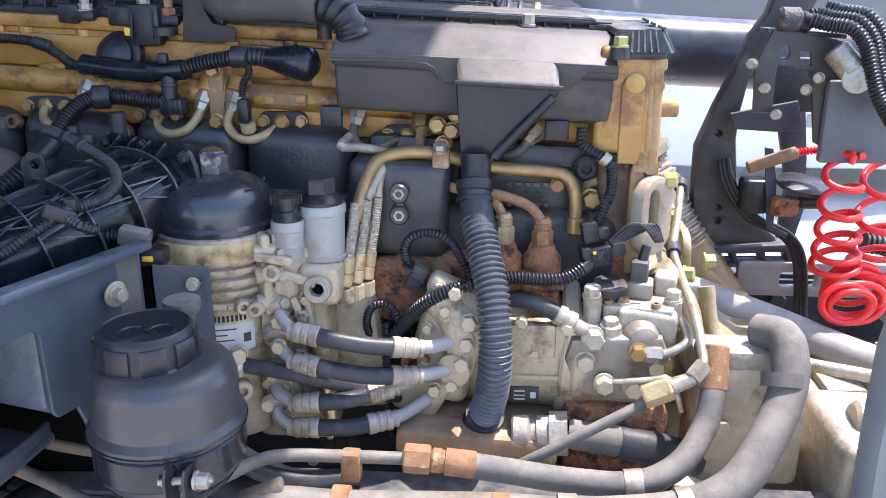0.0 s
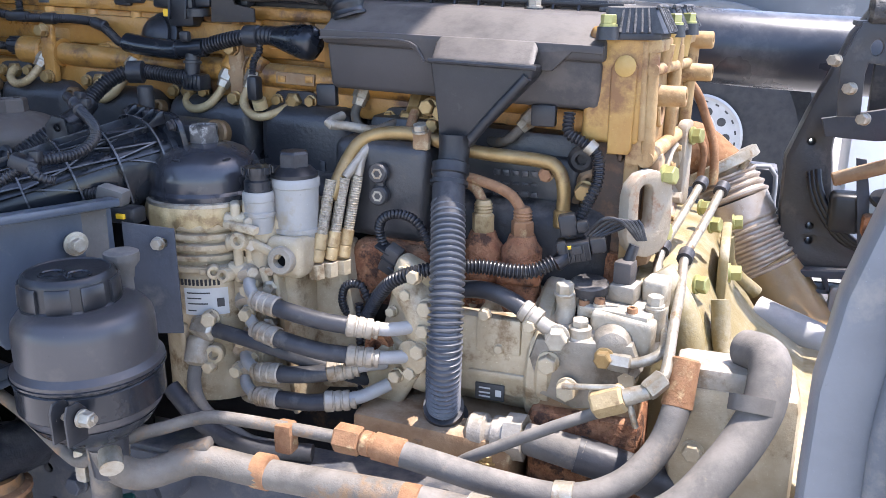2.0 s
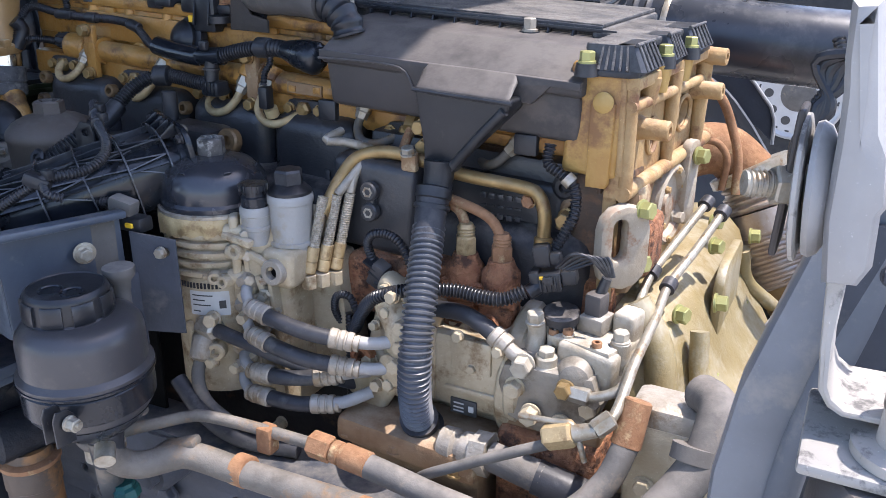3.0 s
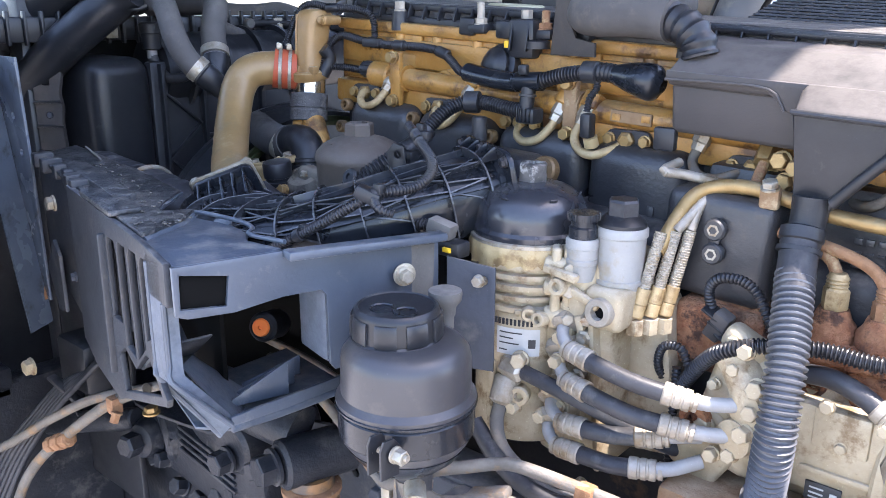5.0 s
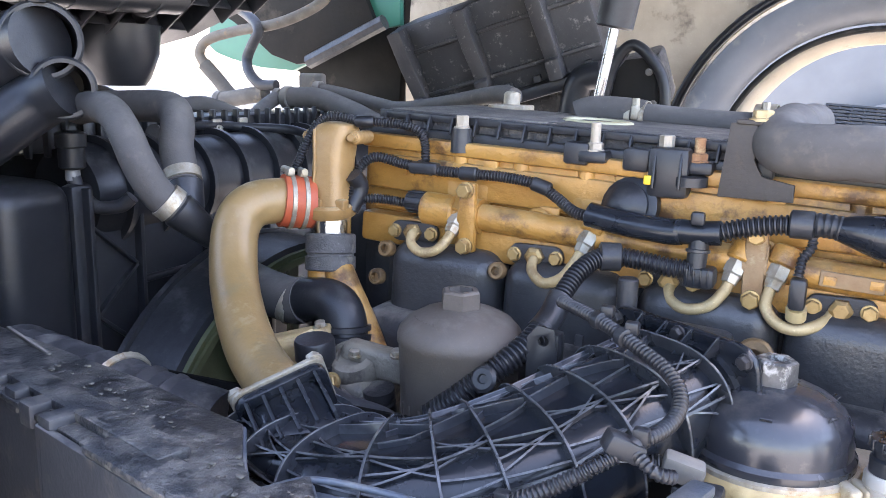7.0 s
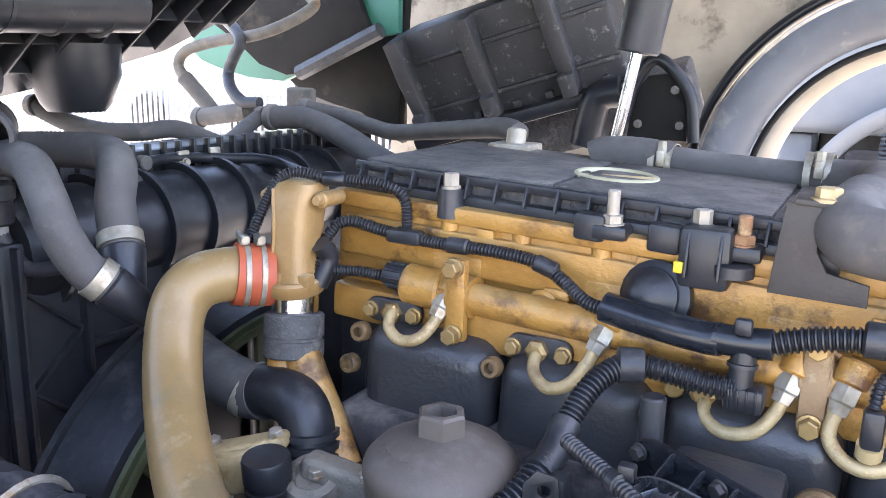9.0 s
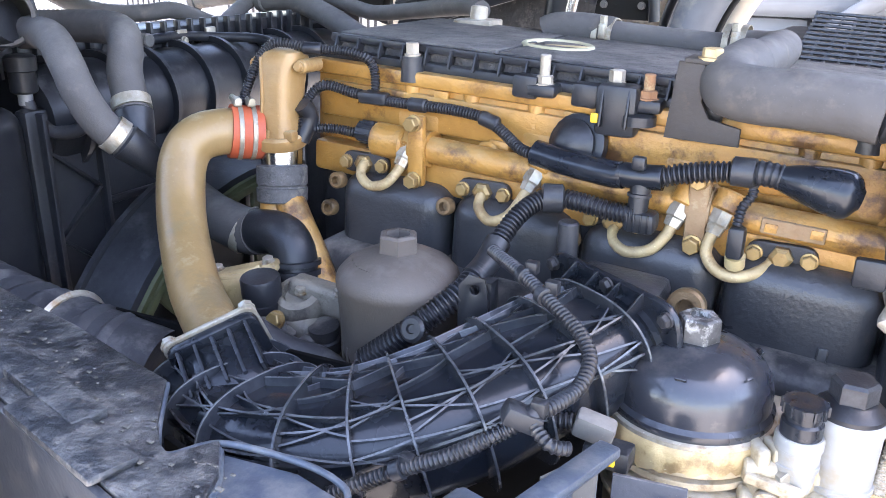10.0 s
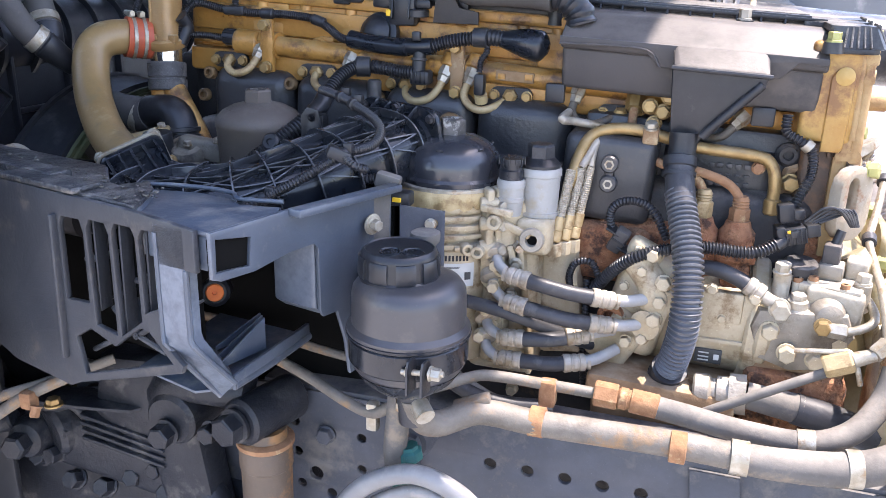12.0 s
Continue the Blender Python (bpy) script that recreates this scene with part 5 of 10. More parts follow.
part("hose", sweep([(-0.319, 0.872, 1.163), (-0.278, 0.868, 1.160), (-0.225, 0.875, 1.147), (-0.175, 0.900, 1.121), (-0.137, 0.930, 1.099), (-0.11, 0.97, 1.08)], 0.0095, 14), RUBBER, ph)
part("fitting", lathe([(0.013, -0.018), (0.016, -0.014), (0.016, 0.010), (0.012, 0.014)], (-0.322, 0.872, 1.164), (1, -0.1, 0), 6), STEEL, ph, angle=25)
ph2 = thing("rubber_hose", "grey curved hose running down from the filter manifold", "hose")
part("hose", sweep([(-0.335, 0.865, 1.125), (-0.333, 0.850, 1.095), (-0.318, 0.845, 1.065), (-0.285, 0.850, 1.04), (-0.25, 0.86, 1.02), (-0.20, 0.88, 1.01)], 0.009, 14), GREYHOSE, ph2)
part("fitting", lathe([(0.014, -0.02), (0.017, -0.016), (0.017, 0.012), (0.012, 0.016)], (-0.335, 0.868, 1.13), (0, -0.4, -1), 18), ALU, ph2)
ph3 = thing("rubber_hose", "black hose low behind the reservoir", "hose")
part("hose", sweep([(-0.36, 0.84, 1.09), (-0.31, 0.83, 1.055), (-0.25, 0.83, 1.035), (-0.17, 0.85, 1.03)], 0.011, 14), RUBBER, ph3)

# ---- air compressor ----
comp = thing("air_compressor", "cream air compressor body with bolted ports", "compressor")
part("body", lathe([(0.060, 0), (0.076, 0.006), (0.080, 0.014), (0.080, 0.155), (0.076, 0.165)], (-0.085, 1.02, 1.142), (1, 0, -SLOPE), 40), CREAM, comp)
part("end_flange", lathe([(0.088, 0), (0.092, 0.004), (0.092, 0.020), (0.088, 0.024)], (0.068, 1.02, 1.137), (1, 0, -SLOPE), 40), CREAM, comp)
part("front_pad", box((0.10, 0.03, 0.10), (0.028, 0.952, 1.150), 0.008), CREAM, comp)
part("raised_panel", box((0.055, 0.008, 0.045), (0.035, 0.937, 1.178), 0.004), CREAM, comp)
part("raised_panel", box((0.07, 0.008, 0.008), (0.035, 0.937, 1.128), 0.002), CREAM, comp)
part("rib", box((0.008, 0.010, 0.10), (-0.018, 0.938, 1.155), 0.003), CREAM, comp)
bolt(comp, (0.037, 0.934, 1.163), s=0.010, material=CREAM)
part("id_plate", box((0.036, 0.003, 0.021), (0.026, 0.9355, 1.105), 0.0008), INK, comp, "small black type plate")
for z in (1.110, 1.104, 1.099):
    part("print_bar", box((0.014, 0.001, 0.0016), (0.020, 0.9335, z), 0), LABEL, comp)
part("code_mark", box((0.007, 0.001, 0.008), (0.037, 0.9335, 1.105), 0), LABEL, comp)
part("port_block", box((0.085, 0.06, 0.15), (-0.072, 0.962, 1.165), 0.016, pose(0, 0, 0, 0, 14, 0), segs=3), CREAM, comp)
part("port_arm", sweep([(-0.085, 0.938, 1.235), (-0.068, 0.932, 1.215), (-0.055, 0.925, 1.195), (-0.05, 0.925, 1.165)], 0.021, 16), CREAM, comp)
part("flange_plate", box((0.06, 0.018, 0.09), (-0.098, 0.935, 1.112), 0.012, pose(0, 0, 0, 0, 30, 0), segs=3), CREAM, comp)
for p, s in (((-0.060, 0.915, 1.247), 0.018), ((-0.042, 0.908, 1.213), 0.022), ((-0.095, 0.927, 1.195), 0.014), ((-0.072, 0.92, 1.222), 0.016), ((-0.050, 0.905, 1.160), 0.022), ((-0.063, 0.91, 1.128), 0.018), ((-0.085, 0.915, 1.118), 0.018), ((-0.098, 0.92, 1.148), 0.02), ((-0.045, 0.908, 1.185), 0.02), ((-0.08, 0.93, 1.248), 0.014)):
    bolt(comp, p, (-0.1, -1, 0.1), s * 0.78, CREAM, height=0.8)
part("ring", lathe([(0.018, 0), (0.018, 0.012), (0.010, 0.013), (0.009, 0.004), (0, 0.004)], (-0.108, 0.924, 1.150), (-0.2, -1, 0.1), 20), RUST, comp)

for p, ax in (((-0.054, 0.914, 1.186), (-0.3, -1, 0)), ((-0.060, 0.910, 1.149), (-0.3, -1, 0))):
    part("tail_clamp", lathe([(0.010, -0.006), (0.021, -0.004), (0.021, 0.006), (0.012, 0.009)], p, ax, 22), CREAM, comp)
part("bridge", box((0.020, 0.012, 0.060), (-0.042, 0.912, 1.172), 0.005, pose(0, 0, 0, 0, 12, 0)), CREAM, comp)
part("top_lug", box((0.050, 0.030, 0.030), (-0.072, 0.945, 1.242), 0.010, pose(0, 0, 0, 0, 25, 0), segs=3), CREAM, comp)
for p in ((0.075, 0.925, 1.200), (0.075, 0.925, 1.080), (0.020, 0.930, 1.205)):
    bolt(comp, p, (0, -1, 0.1), 0.012, CREAM)
part("side_tab", box((0.014, 0.012, 0.034), (0.092, 0.930, 1.150), 0.003), CREAM, comp)
# ---- high pressure fuel pump ----
pump = thing("fuel_pump", "weathered aluminium high-pressure fuel pump with solenoids", "fuel pump")
PUMPD = mat("dull_grey_die_casting", (0.255, 0.225, 0.178), (0.175, 0.150, 0.115), 24, 0.5, 0.25, 0.6, 130, (0.12, 0.095, 0.065), 0.57, 18, (0.42, 0.40, 0.36), 0.45)
PUMPW = mat("white_corroded_aluminium", (0.42, 0.375, 0.295), (0.28, 0.240, 0.175), 30, 0.5, 0.2, 0.7, 110, (0.27, 0.215, 0.14), 0.555, 26, (0.58, 0.535, 0.45), 0.45)
part("body", box((0.105, 0.09, 0.085), (0.138, 0.985, 1.155), 0.012, LEANM, segs=3), PUMPD, pump)
part("drive_flange", plate([[(-0.058, 0.030), (0.050, 0.036), (0.062, 0.006), (0.030, -0.046), (-0.012, -0.052), (-0.052, -0.040), (-0.066, 0.004)]], 0.05, Matrix.Translation((0.140, 0.950, 1.156)) @ upright((0, 0, 0), (1, 0)), 0.006), PUMPD, pump)
part("side_flange", lathe([(0.060, 0), (0.064, 0.004), (0.064, 0.016), (0.060, 0.020)], (0.082, 0.985, 1.145), (1, 0, -SLOPE), 36), CREAM, pump)
part("head", box((0.072, 0.085, 0.050), (0.178, 0.985, 1.192), 0.007, pose(0, 0, 0, 0, 3, -8), segs=3), PUMPW, pump, "white corroded pump head")
part("head_step", plate([[(-0.040, -0.020), (0.034, -0.022), (0.040, 0.012), (0.028, 0.036), (-0.030, 0.034), (-0.042, 0.010)]], 0.014, pose(0.172, 0.970, 1.213, 0, 0, -10), 0.003), PUMPW, pump)
part("rear_block", box((0.028, 0.034, 0.040), (0.204, 1.012, 1.226), 0.006, pose(0, 0, 0, 0, 0, -12), segs=3), PUMPW, pump)
part("boss", lathe([(0.024, 0), (0.023, 0.012), (0.017, 0.024), (0.008, 0.028), (0, 0.028)], (0.166, 0.950, 1.184), (0.1, -1, 0.1), 24), PUMPD, pump)
bolt(pump, (0.161, 0.922, 1.176), (-0.1, -1, 0), 0.017, BRASS, height=0.8)
part("round_cap", lathe([(0.021, 0), (0.0225, 0.002), (0.0225, 0.008), (0.020, 0.009), (0.020, 0.022), (0.0225, 0.023), (0.0225, 0.033), (0.020, 0.035), (0.006, 0.0345), (0, 0.033)], (0.130, 0.988, 1.207), (0, -0.15, 1), 28), BLOCK, pump, "dark round solenoid cap")
for k in range(12):
    q = 2 * math.pi * k / 12
    part("cap_knurl", box((0.004, 0.003, 0.011), (0.130 + 0.0205 * math.cos(q), 0.986 + 0.0205 * math.sin(q), 1.221), 0.001, pose(0, 0, 0, 0, 0, math.degrees(q))), PUMPD, pump)
part("left_arm", sweep([(0.108, 0.960, 1.160), (0.106, 0.958, 1.190), (0.108, 0.965, 1.215), (0.106, 0.962, 1.232)], 0.0115, 14), PUMPW, pump)
bolt(pump, (0.106, 0.962, 1.230), (0, -0.1, 1), 0.018, PUMPW, height=0.8)
part("post", lathe([(0.0145, 0), (0.0155, 0.003), (0.0155, 0.030), (0.013, 0.032), (0.013, 0.042), (0.011, 0.044)], (0.129, 0.944, 1.158), (0, -0.05, 1), 22), PUMPW, pump)
bolt(pump, (0.129, 0.942, 1.198), (0, -0.05, 1), 0.017, PUMPW, height=0.7)
for x, y, z in ((0.146, 0.964, 1.219), (0.184, 0.954, 1.216), (0.128, 0.966, 1.214)):
    part("screw_sleeve", lathe([(0.0075, -0.012), (0.0075, 0.004)], (x, y, z), (0, 0, 1), 16), PUMPW, pump)
    part("socket_screw", lathe([(0.0062, 0), (0.0062, 0.007), (0.0055, 0.008), (0.003, 0.008), (0.003, 0.004), (0, 0.004)], (x, y, z + 0.002), (0, 0, 1), 14), RUSTPIPE, pump)
part("connector_shell", box((0.032, 0.034, 0.022), (0.170, 0.996, 1.230), 0.004, pose(0, 0, 0, 0, 0, -12)), PUMPD, pump)
part("connector", box((0.022, 0.024, 0.030), (0.168, 0.998, 1.252), 0.004, pose(0, 0, 0, 0, 0, -12)), GREYPL, pump, "grey cable connector")
part("connector_neck", rod((0.170, 1.000, 1.262), (0.176, 1.004, 1.284), 0.007, 0.006, 12), LOOM, pump)
part("union", rod((0.207, 0.972, 1.185), (0.207, 0.970, 1.226), 0.0125, 0.0115, 16, bevel=0.002), PUMPW, pump)
bolt(pump, (0.207, 0.970, 1.225), (0, 0, 1), 0.016, PUMPW, height=0.8)
part("lower_foot", box((0.12, 0.05, 0.034), (0.140, 0.96, 1.105), 0.008, segs=3), SUMP, pump)
for p in ((0.122, 0.918, 1.134), (0.158, 0.922, 1.128), (0.098, 0.925, 1.160), (0.185, 0.940, 1.150)):
    bolt(pump, p, (0, -1, 0), 0.019, CREAM, height=0.8)
hpl = thing("fuel_pump_line", "black hose with a steel elbow joining the fuel pump", "hose")
part("hose", sweep([(-0.02, 0.950, 1.225), (0.018, 0.945, 1.229), (0.048, 0.940, 1.222), (0.068, 0.936, 1.212)], 0.0105, 16), RUBBER, hpl)
part("ferrule", lathe([(0.011, 0), (0.0130, 0.002), (0.0130, 0.010), (0.0115, 0.011), (0.0115, 0.014), (0.0130, 0.015), (0.0130, 0.024), (0.009, 0.026)], (0.062, 0.937, 1.216), (0.8, -0.1, -0.45), 20), ALU, hpl)
part("tail", sweep([(0.080, 0.934, 1.205), (0.094, 0.932, 1.198), (0.104, 0.933, 1.194)], 0.009, 12, 0.004), ALU, hpl)
bolt(hpl, (0.106, 0.928, 1.191), (0.1, -1, 0), 0.021, PUMPW, name="union_nut", height=0.9)
for pts in ([(0.232, 1.300, 1.300), (0.214, 1.225, 1.270), (0.197, 1.152, 1.241), (0.196, 1.100, 1.221), (0.209, 1.030, 1.203), (0.220, 0.970, 1.197), (0.222, 0.935, 1.189), (0.210, 0.925, 1.180), (0.188, 0.922, 1.172), (0.170, 0.922, 1.173)],
            [(0.262, 1.250, 1.305), (0.246, 1.175, 1.276), (0.229, 1.101, 1.248), (0.230, 1.030, 1.229), (0.230, 0.950, 1.214), (0.230, 0.900, 1.192), (0.227, 0.876, 1.181), (0.216, 0.866, 1.172)]):
    t = thing("fuel_pipe", "bare steel fuel pipe with rubber clips", "fuel pipe")
    part("pipe", sweep(pts, 0.0058, 12, 0.005), STEEL, t)
    for q, d in ((pts[0], Vector(pts[1]) - Vector(pts[0])), (pts[2], Vector(pts[3]) - Vector(pts[1]))):
        part("clip", lathe([(0.007, -0.009), (0.010, -0.008), (0.010, 0.008), (0.007, 0.009)], q, d, 16), RUBBER, t)
    e = Vector(pts[-1])
    part("union_nut", lathe([(0.010, -0.004), (0.011, 0), (0.011, 0.018), (0.008, 0.02)], e, Vector(pts[-2]) - e, 6), STEEL, t, angle=25)
sensor = thing("brass_pressure_switch", "brass hexagon pressure switch on a pipe", "sensor")
part("hex", lathe([(0.0135, 0), (0.0155, 0.003), (0.0155, 0.032), (0.0135, 0.035)], (0.160, 0.864, 1.146), (1, 0, 0.45), 6), PALEPIPE, sensor, angle=25)
part("tip", rod((0.192, 0.864, 1.160), (0.216, 0.866, 1.170), 0.010, 0.008, 14), STEEL, sensor)
part("bracket", sweep([(0.125, 0.872, 1.158), (0.165, 0.868, 1.165), (0.188, 0.866, 1.168), (0.198, 0.864, 1.15), (0.205, 0.864, 1.128)], 0.0035, 10, 0.005), STEEL, sensor)
part("cable", sweep([(0.168, 0.868, 1.138), (0.13, 0.85, 1.125), (0.08, 0.84, 1.10), (0.035, 0.835, 1.075), (0.01, 0.85, 1.05)], 0.0065, 12), GREYHOSE, sensor)

# ---- sump bracket under the tube ----
sump = thing("pump_base", "brown rusted cast base below the compressor", "engine part")
part("slab", box((0.20, 0.13, 0.036), (-0.032, 0.945, 1.055), 0.008, LEANM), SUMP, sump)
part("lower", box((0.19, 0.12, 0.12), (-0.03, 0.96, 0.98), 0.010), SUMP, sump)
part("side_pan", box((0.13, 0.12, 0.16), (0.14, 0.98, 1.02), 0.012), RUST, sump)
for x, y in ((-0.118, 0.890), (-0.045, 0.886), (0.040, 0.886), (0.055, 0.915), (-0.10, 0.915)):
    bolt(sump, (x, y, ez(x, 1.073) - 0.012), (0, 0, 1), 0.017, SUMP if x < 0 else BRASS)
fit_ = thing("pipe_union", "dusty grey plastic push-in union and cap", "fitting")
part("cap", lathe([(0.020, 0), (0.023, 0.003), (0.023, 0.020), (0.018, 0.024), (0.018, 0.030), (0.022, 0.031), (0.022, 0.05)], (0.012, 0.905, 1.066), (1, -0.05, 0.08), 16), ALU, fit_)
part("hex", lathe([(0.027, 0), (0.027, 0.022)], (0.058, 0.902, 1.070), (1, -0.05, 0.08), 6), ALU, fit_, angle=25)
part("body", rod((0.08, 0.90, 1.072), (0.15, 0.895, 1.066), 0.018, 0.020, 18), GREYHOSE, fit_)
part("hose", sweep([(0.14, 0.895, 1.067), (0.19, 0.90, 1.055), (0.24, 0.92, 1.03)], 0.021, 18), RUBBER, fit_)

# ---- gold pipe and braided hoses ----
gp = thing("fuel_return_pipe", "yellow zinc steel pipe bent along the block", "fuel pipe")
part("pipe", sweep([(-0.186, 0.950, 1.322), (-0.178, 0.980, 1.360), (-0.167, 1.0, 1.384), (-0.144, 1.012, 1.394), (-0.106, 1.015, 1.396), (-0.060, 1.02, 1.386), (-0.023, 1.028, 1.376), (0.055, 1.035, 1.369), (0.075, 1.035, 1.362), (0.085, 1.032, 1.340), (0.086, 1.030, 1.300)], 0.0085, 16), BRASS, gp)
part("foot", rod((0.086, 1.030, 1.312), (0.086, 1.028, 1.290), 0.0115, segs=14, bevel=0.002), BRASS, gp)
bolt(gp, (-0.085, 0.998, 1.403), (0, -0.3, 1), 0.015, STEEL)
part("clip", box((0.022, 0.012, 0.026), (-0.085, 1.002, 1.392), 0.004), SUMP, gp)
BRAID = mat("dull_steel_braid", (0.46, 0.41, 0.33), (0.26, 0.225, 0.17), 260, 0.4, 0.4, 0.6, 500, (0.34, 0.27, 0.16), 0.58, 40, speck=0.6, speck_scale=900, edge_glint=0.8)
for x, m in ((0.0, BRASS), (0.011, STEEL), (0.022, BRASS)):
    br = thing("braided_hose", "short steel braided fuel hose", "hose", "braided hoses")
    p = [(-0.184 + x, 0.952 + x * 1.3, 1.345), (-0.187 + x, 0.945 + x * 1.3, 1.318), (-0.191 + x, 0.940 + x * 1.3, 1.290), (-0.195 + x, 0.934 + x * 1.3, 1.262), (-0.197 + x, 0.930 + x * 1.3, 1.245)]
    part("braid", sweep(p[:4], 0.0072, 16, rib=0.0008, pitch=0.0030), BRAID, br, "woven steel braid")
    part("sleeve", sweep([Vector(p[2]).lerp(Vector(p[3]), 0.35), p[3]], 0.0084, 16, 0.006), PALEPIPE, br)
    part("fitting", rod(p[3], p[4], 0.0085, segs=14, bevel=0.002), PALEPIPE, br)
    part("base_nut", lathe([(0.0105, 0), (0.0105, 0.018)], Vector(p[4]) - Vector((0, 0, 0.02)), (0, 0, 1), 6), CREAM, br, angle=25)
    if x:
        part("upper_pipe", sweep([p[0], (-0.160, 0.995, 1.372), (-0.150, 1.02, 1.392), (-0.19, 1.02, 1.40), (-0.21, 1.0, 1.405), (-0.205, 1.03, 1.412)], 0.006, 12, 0.005), ALU, br)

# ---- rusty feed pipes and injector pump tappets ----
for pts in ([(-0.116, 1.062, 1.420), (-0.114, 1.035, 1.392), (-0.098, 1.02, 1.366), (-0.064, 1.01, 1.351), (-0.021, 1.008, 1.347), (0.022, 1.006, 1.334), (0.041, 1.0, 1.315), (0.044, 1.0, 1.285)],
            [(-0.06, 1.015, 1.345), (-0.025, 1.010, 1.339), (-0.009, 1.004, 1.323), (-0.005, 1.0, 1.290)]):
    t = thing("rusty_fuel_pipe", "rusted steel fuel pipe with a yellow tag", "fuel pipe")
    part("pipe", sweep(pts, 0.0066, 12, 0.005), RUSTPIPE, t)
    e = Vector(pts[-1])
    nutm = RUSTPIPE if len(pts) > 5 else PALEPIPE
    part("union_nut", lathe([(0.0125, -0.006), (0.0138, -0.003), (0.0138, 0.016), (0.012, 0.018)], e, (0, 0, 1), 6), nutm, t, angle=25)
    part("union_sleeve", lathe([(0.0105, 0.018), (0.0105, 0.030), (0.0085, 0.034)], e, (0, 0, 1), 16), nutm, t)
    for k in range(3):
        part("thread", lathe([(0.0105, 0.019 + 0.004 * k), (0.0118, 0.0205 + 0.004 * k), (0.0105, 0.022 + 0.004 * k)], e, (0, 0, 1), 16, cap=False), nutm, t)
    if len(pts) > 5:
        part("top_nut", lathe([(0.0125, -0.004), (0.0135, 0), (0.0135, 0.022), (0.010, 0.026)], Vector(pts[0]), (0, 0.6, 0.6), 6), BRASS, t, angle=25)
for x in (0.044, -0.005):
    u = thing("unit_pump", "heavily rusted unit injection pump", "fuel pump", "unit pumps")
    part("barrel", lathe([(0.018, 1.18), (0.025, 1.19), (0.025, 1.215), (0.021, 1.218), (0.021, 1.232), (0.0245, 1.236), (0.0245, 1.268), (0.019, 1.275), (0.0155, 1.285)], (x, 1.0, 0), segs=24), RUST, u)
    part("plug", lathe([(0.013, 0), (0.014, 0.003), (0.013, 0.010), (0.009, 0.011), (0.008, 0.007), (0.004, 0.007), (0.004, 0.004), (0, 0.004)], (x - 0.002, 0.977, 1.206), (0, -1, 0), 20), RUST, u)
    part("flange", box((0.054, 0.040, 0.016), (x, 0.995, 1.236), 0.004, pose(0, 0, 0, 0, 0, 6), segs=3), RUST, u)
    part("body_block", box((0.046, 0.040, 0.048), (x, 0.998, 1.206), 0.008, segs=3), RUST, u)
    part("collar", lathe([(0.0150, 1.268), (0.0175, 1.270), (0.0175, 1.280), (0.0150, 1.283)], (x, 1.0, 0), (0, 0, 1), 6), RUST, u, angle=25)
    for dx in (-0.020, 0.020):
        bolt(u, (x + dx, 0.985, 1.244), (0, -0.1, 1), 0.010, RUST, height=0.9)

for p in ((-0.093, 1.05, 1.425), (-0.075, 1.05, 1.418), (-0.085, 1.045, 1.402), (-0.068, 1.05, 1.44)):
    bolt(head, p, (0, -1, 0.1), 0.017, BRASS, height=0.9)

# ---- intake manifold duct with bowed ribs ----
man = thing("intake_duct", "oily black ribbed plastic intake duct", "air duct")
DP = [(-0.79, 0.80, 1.280), (-0.735, 0.765, 1.280), (-0.665, 0.745, 1.287), (-0.595, 0.765, 1.297), (-0.53, 0.818, 1.318), (-0.475, 0.890, 1.342), (-0.43, 0.965, 1.358)]
DW, DH = 0.066, 0.050
path = spline(DP, 0.008)
last = len(path) - 1


def duct_frame(i):
    d = (path[min(i + 1, last)] - path[max(i - 1, 0)]).normalized()
    side = d.cross(Vector((0, 0, 1))).normalized()
    return path[i], d, side, side.cross(d)


def duct_point(i, deg, grow=0.0):
    c, d, side, up = duct_frame(i)
    x, y = math.cos(math.radians(deg)), math.sin(math.radians(deg))
    sx, sy = math.copysign(abs(x) ** 0.74, x), math.copysign(abs(y) ** 0.74, y)
    return c + side * (DW + grow) * sx + up * (DH + grow) * sy


def duct_loop(i, grow, k=32):
    return [duct_point(i, 360 * j / k, grow) for j in range(k)]


def duct_fin(i0, a0, i1, a1, low, high, thick=0.0011, n=6):
    """A thin upright fin on the shell from one bay corner to another."""
    rows = []
    for s in range(n + 1):
        f = s / n
        at, a = i0 + (i1 - i0) * f, a0 + (a1 - a0) * f
        i = min(int(at), last - 1)
        o, q = (duct_point(i, a, h).lerp(duct_point(i + 1, a, h), at - i) for h in (high, low))
        c, d, side, up = duct_frame(i)
        t = (o - q).cross(d).normalized() * thick
        rows.append([q - t, o - t, o + t, q + t])
    return rings(bmesh.new(), rows)


# Paler strips on rib and fin tops paint in their bright glints.
EDGEM = mat("pale_glint_edge", (0.085, 0.089, 0.096), (0.045, 0.048, 0.054), 60, 0.14, 0.0, 0.1, 200, (0.025, 0.027, 0.03), 0.58, 40, speck=0.5)
part("shell", rings(bmesh.new(), [duct_loop(i, 0.0) for i in range(last + 1)]), GLOSS, man)
bays = [round(3 + q * (last - 7) / 9) for q in range(10)]
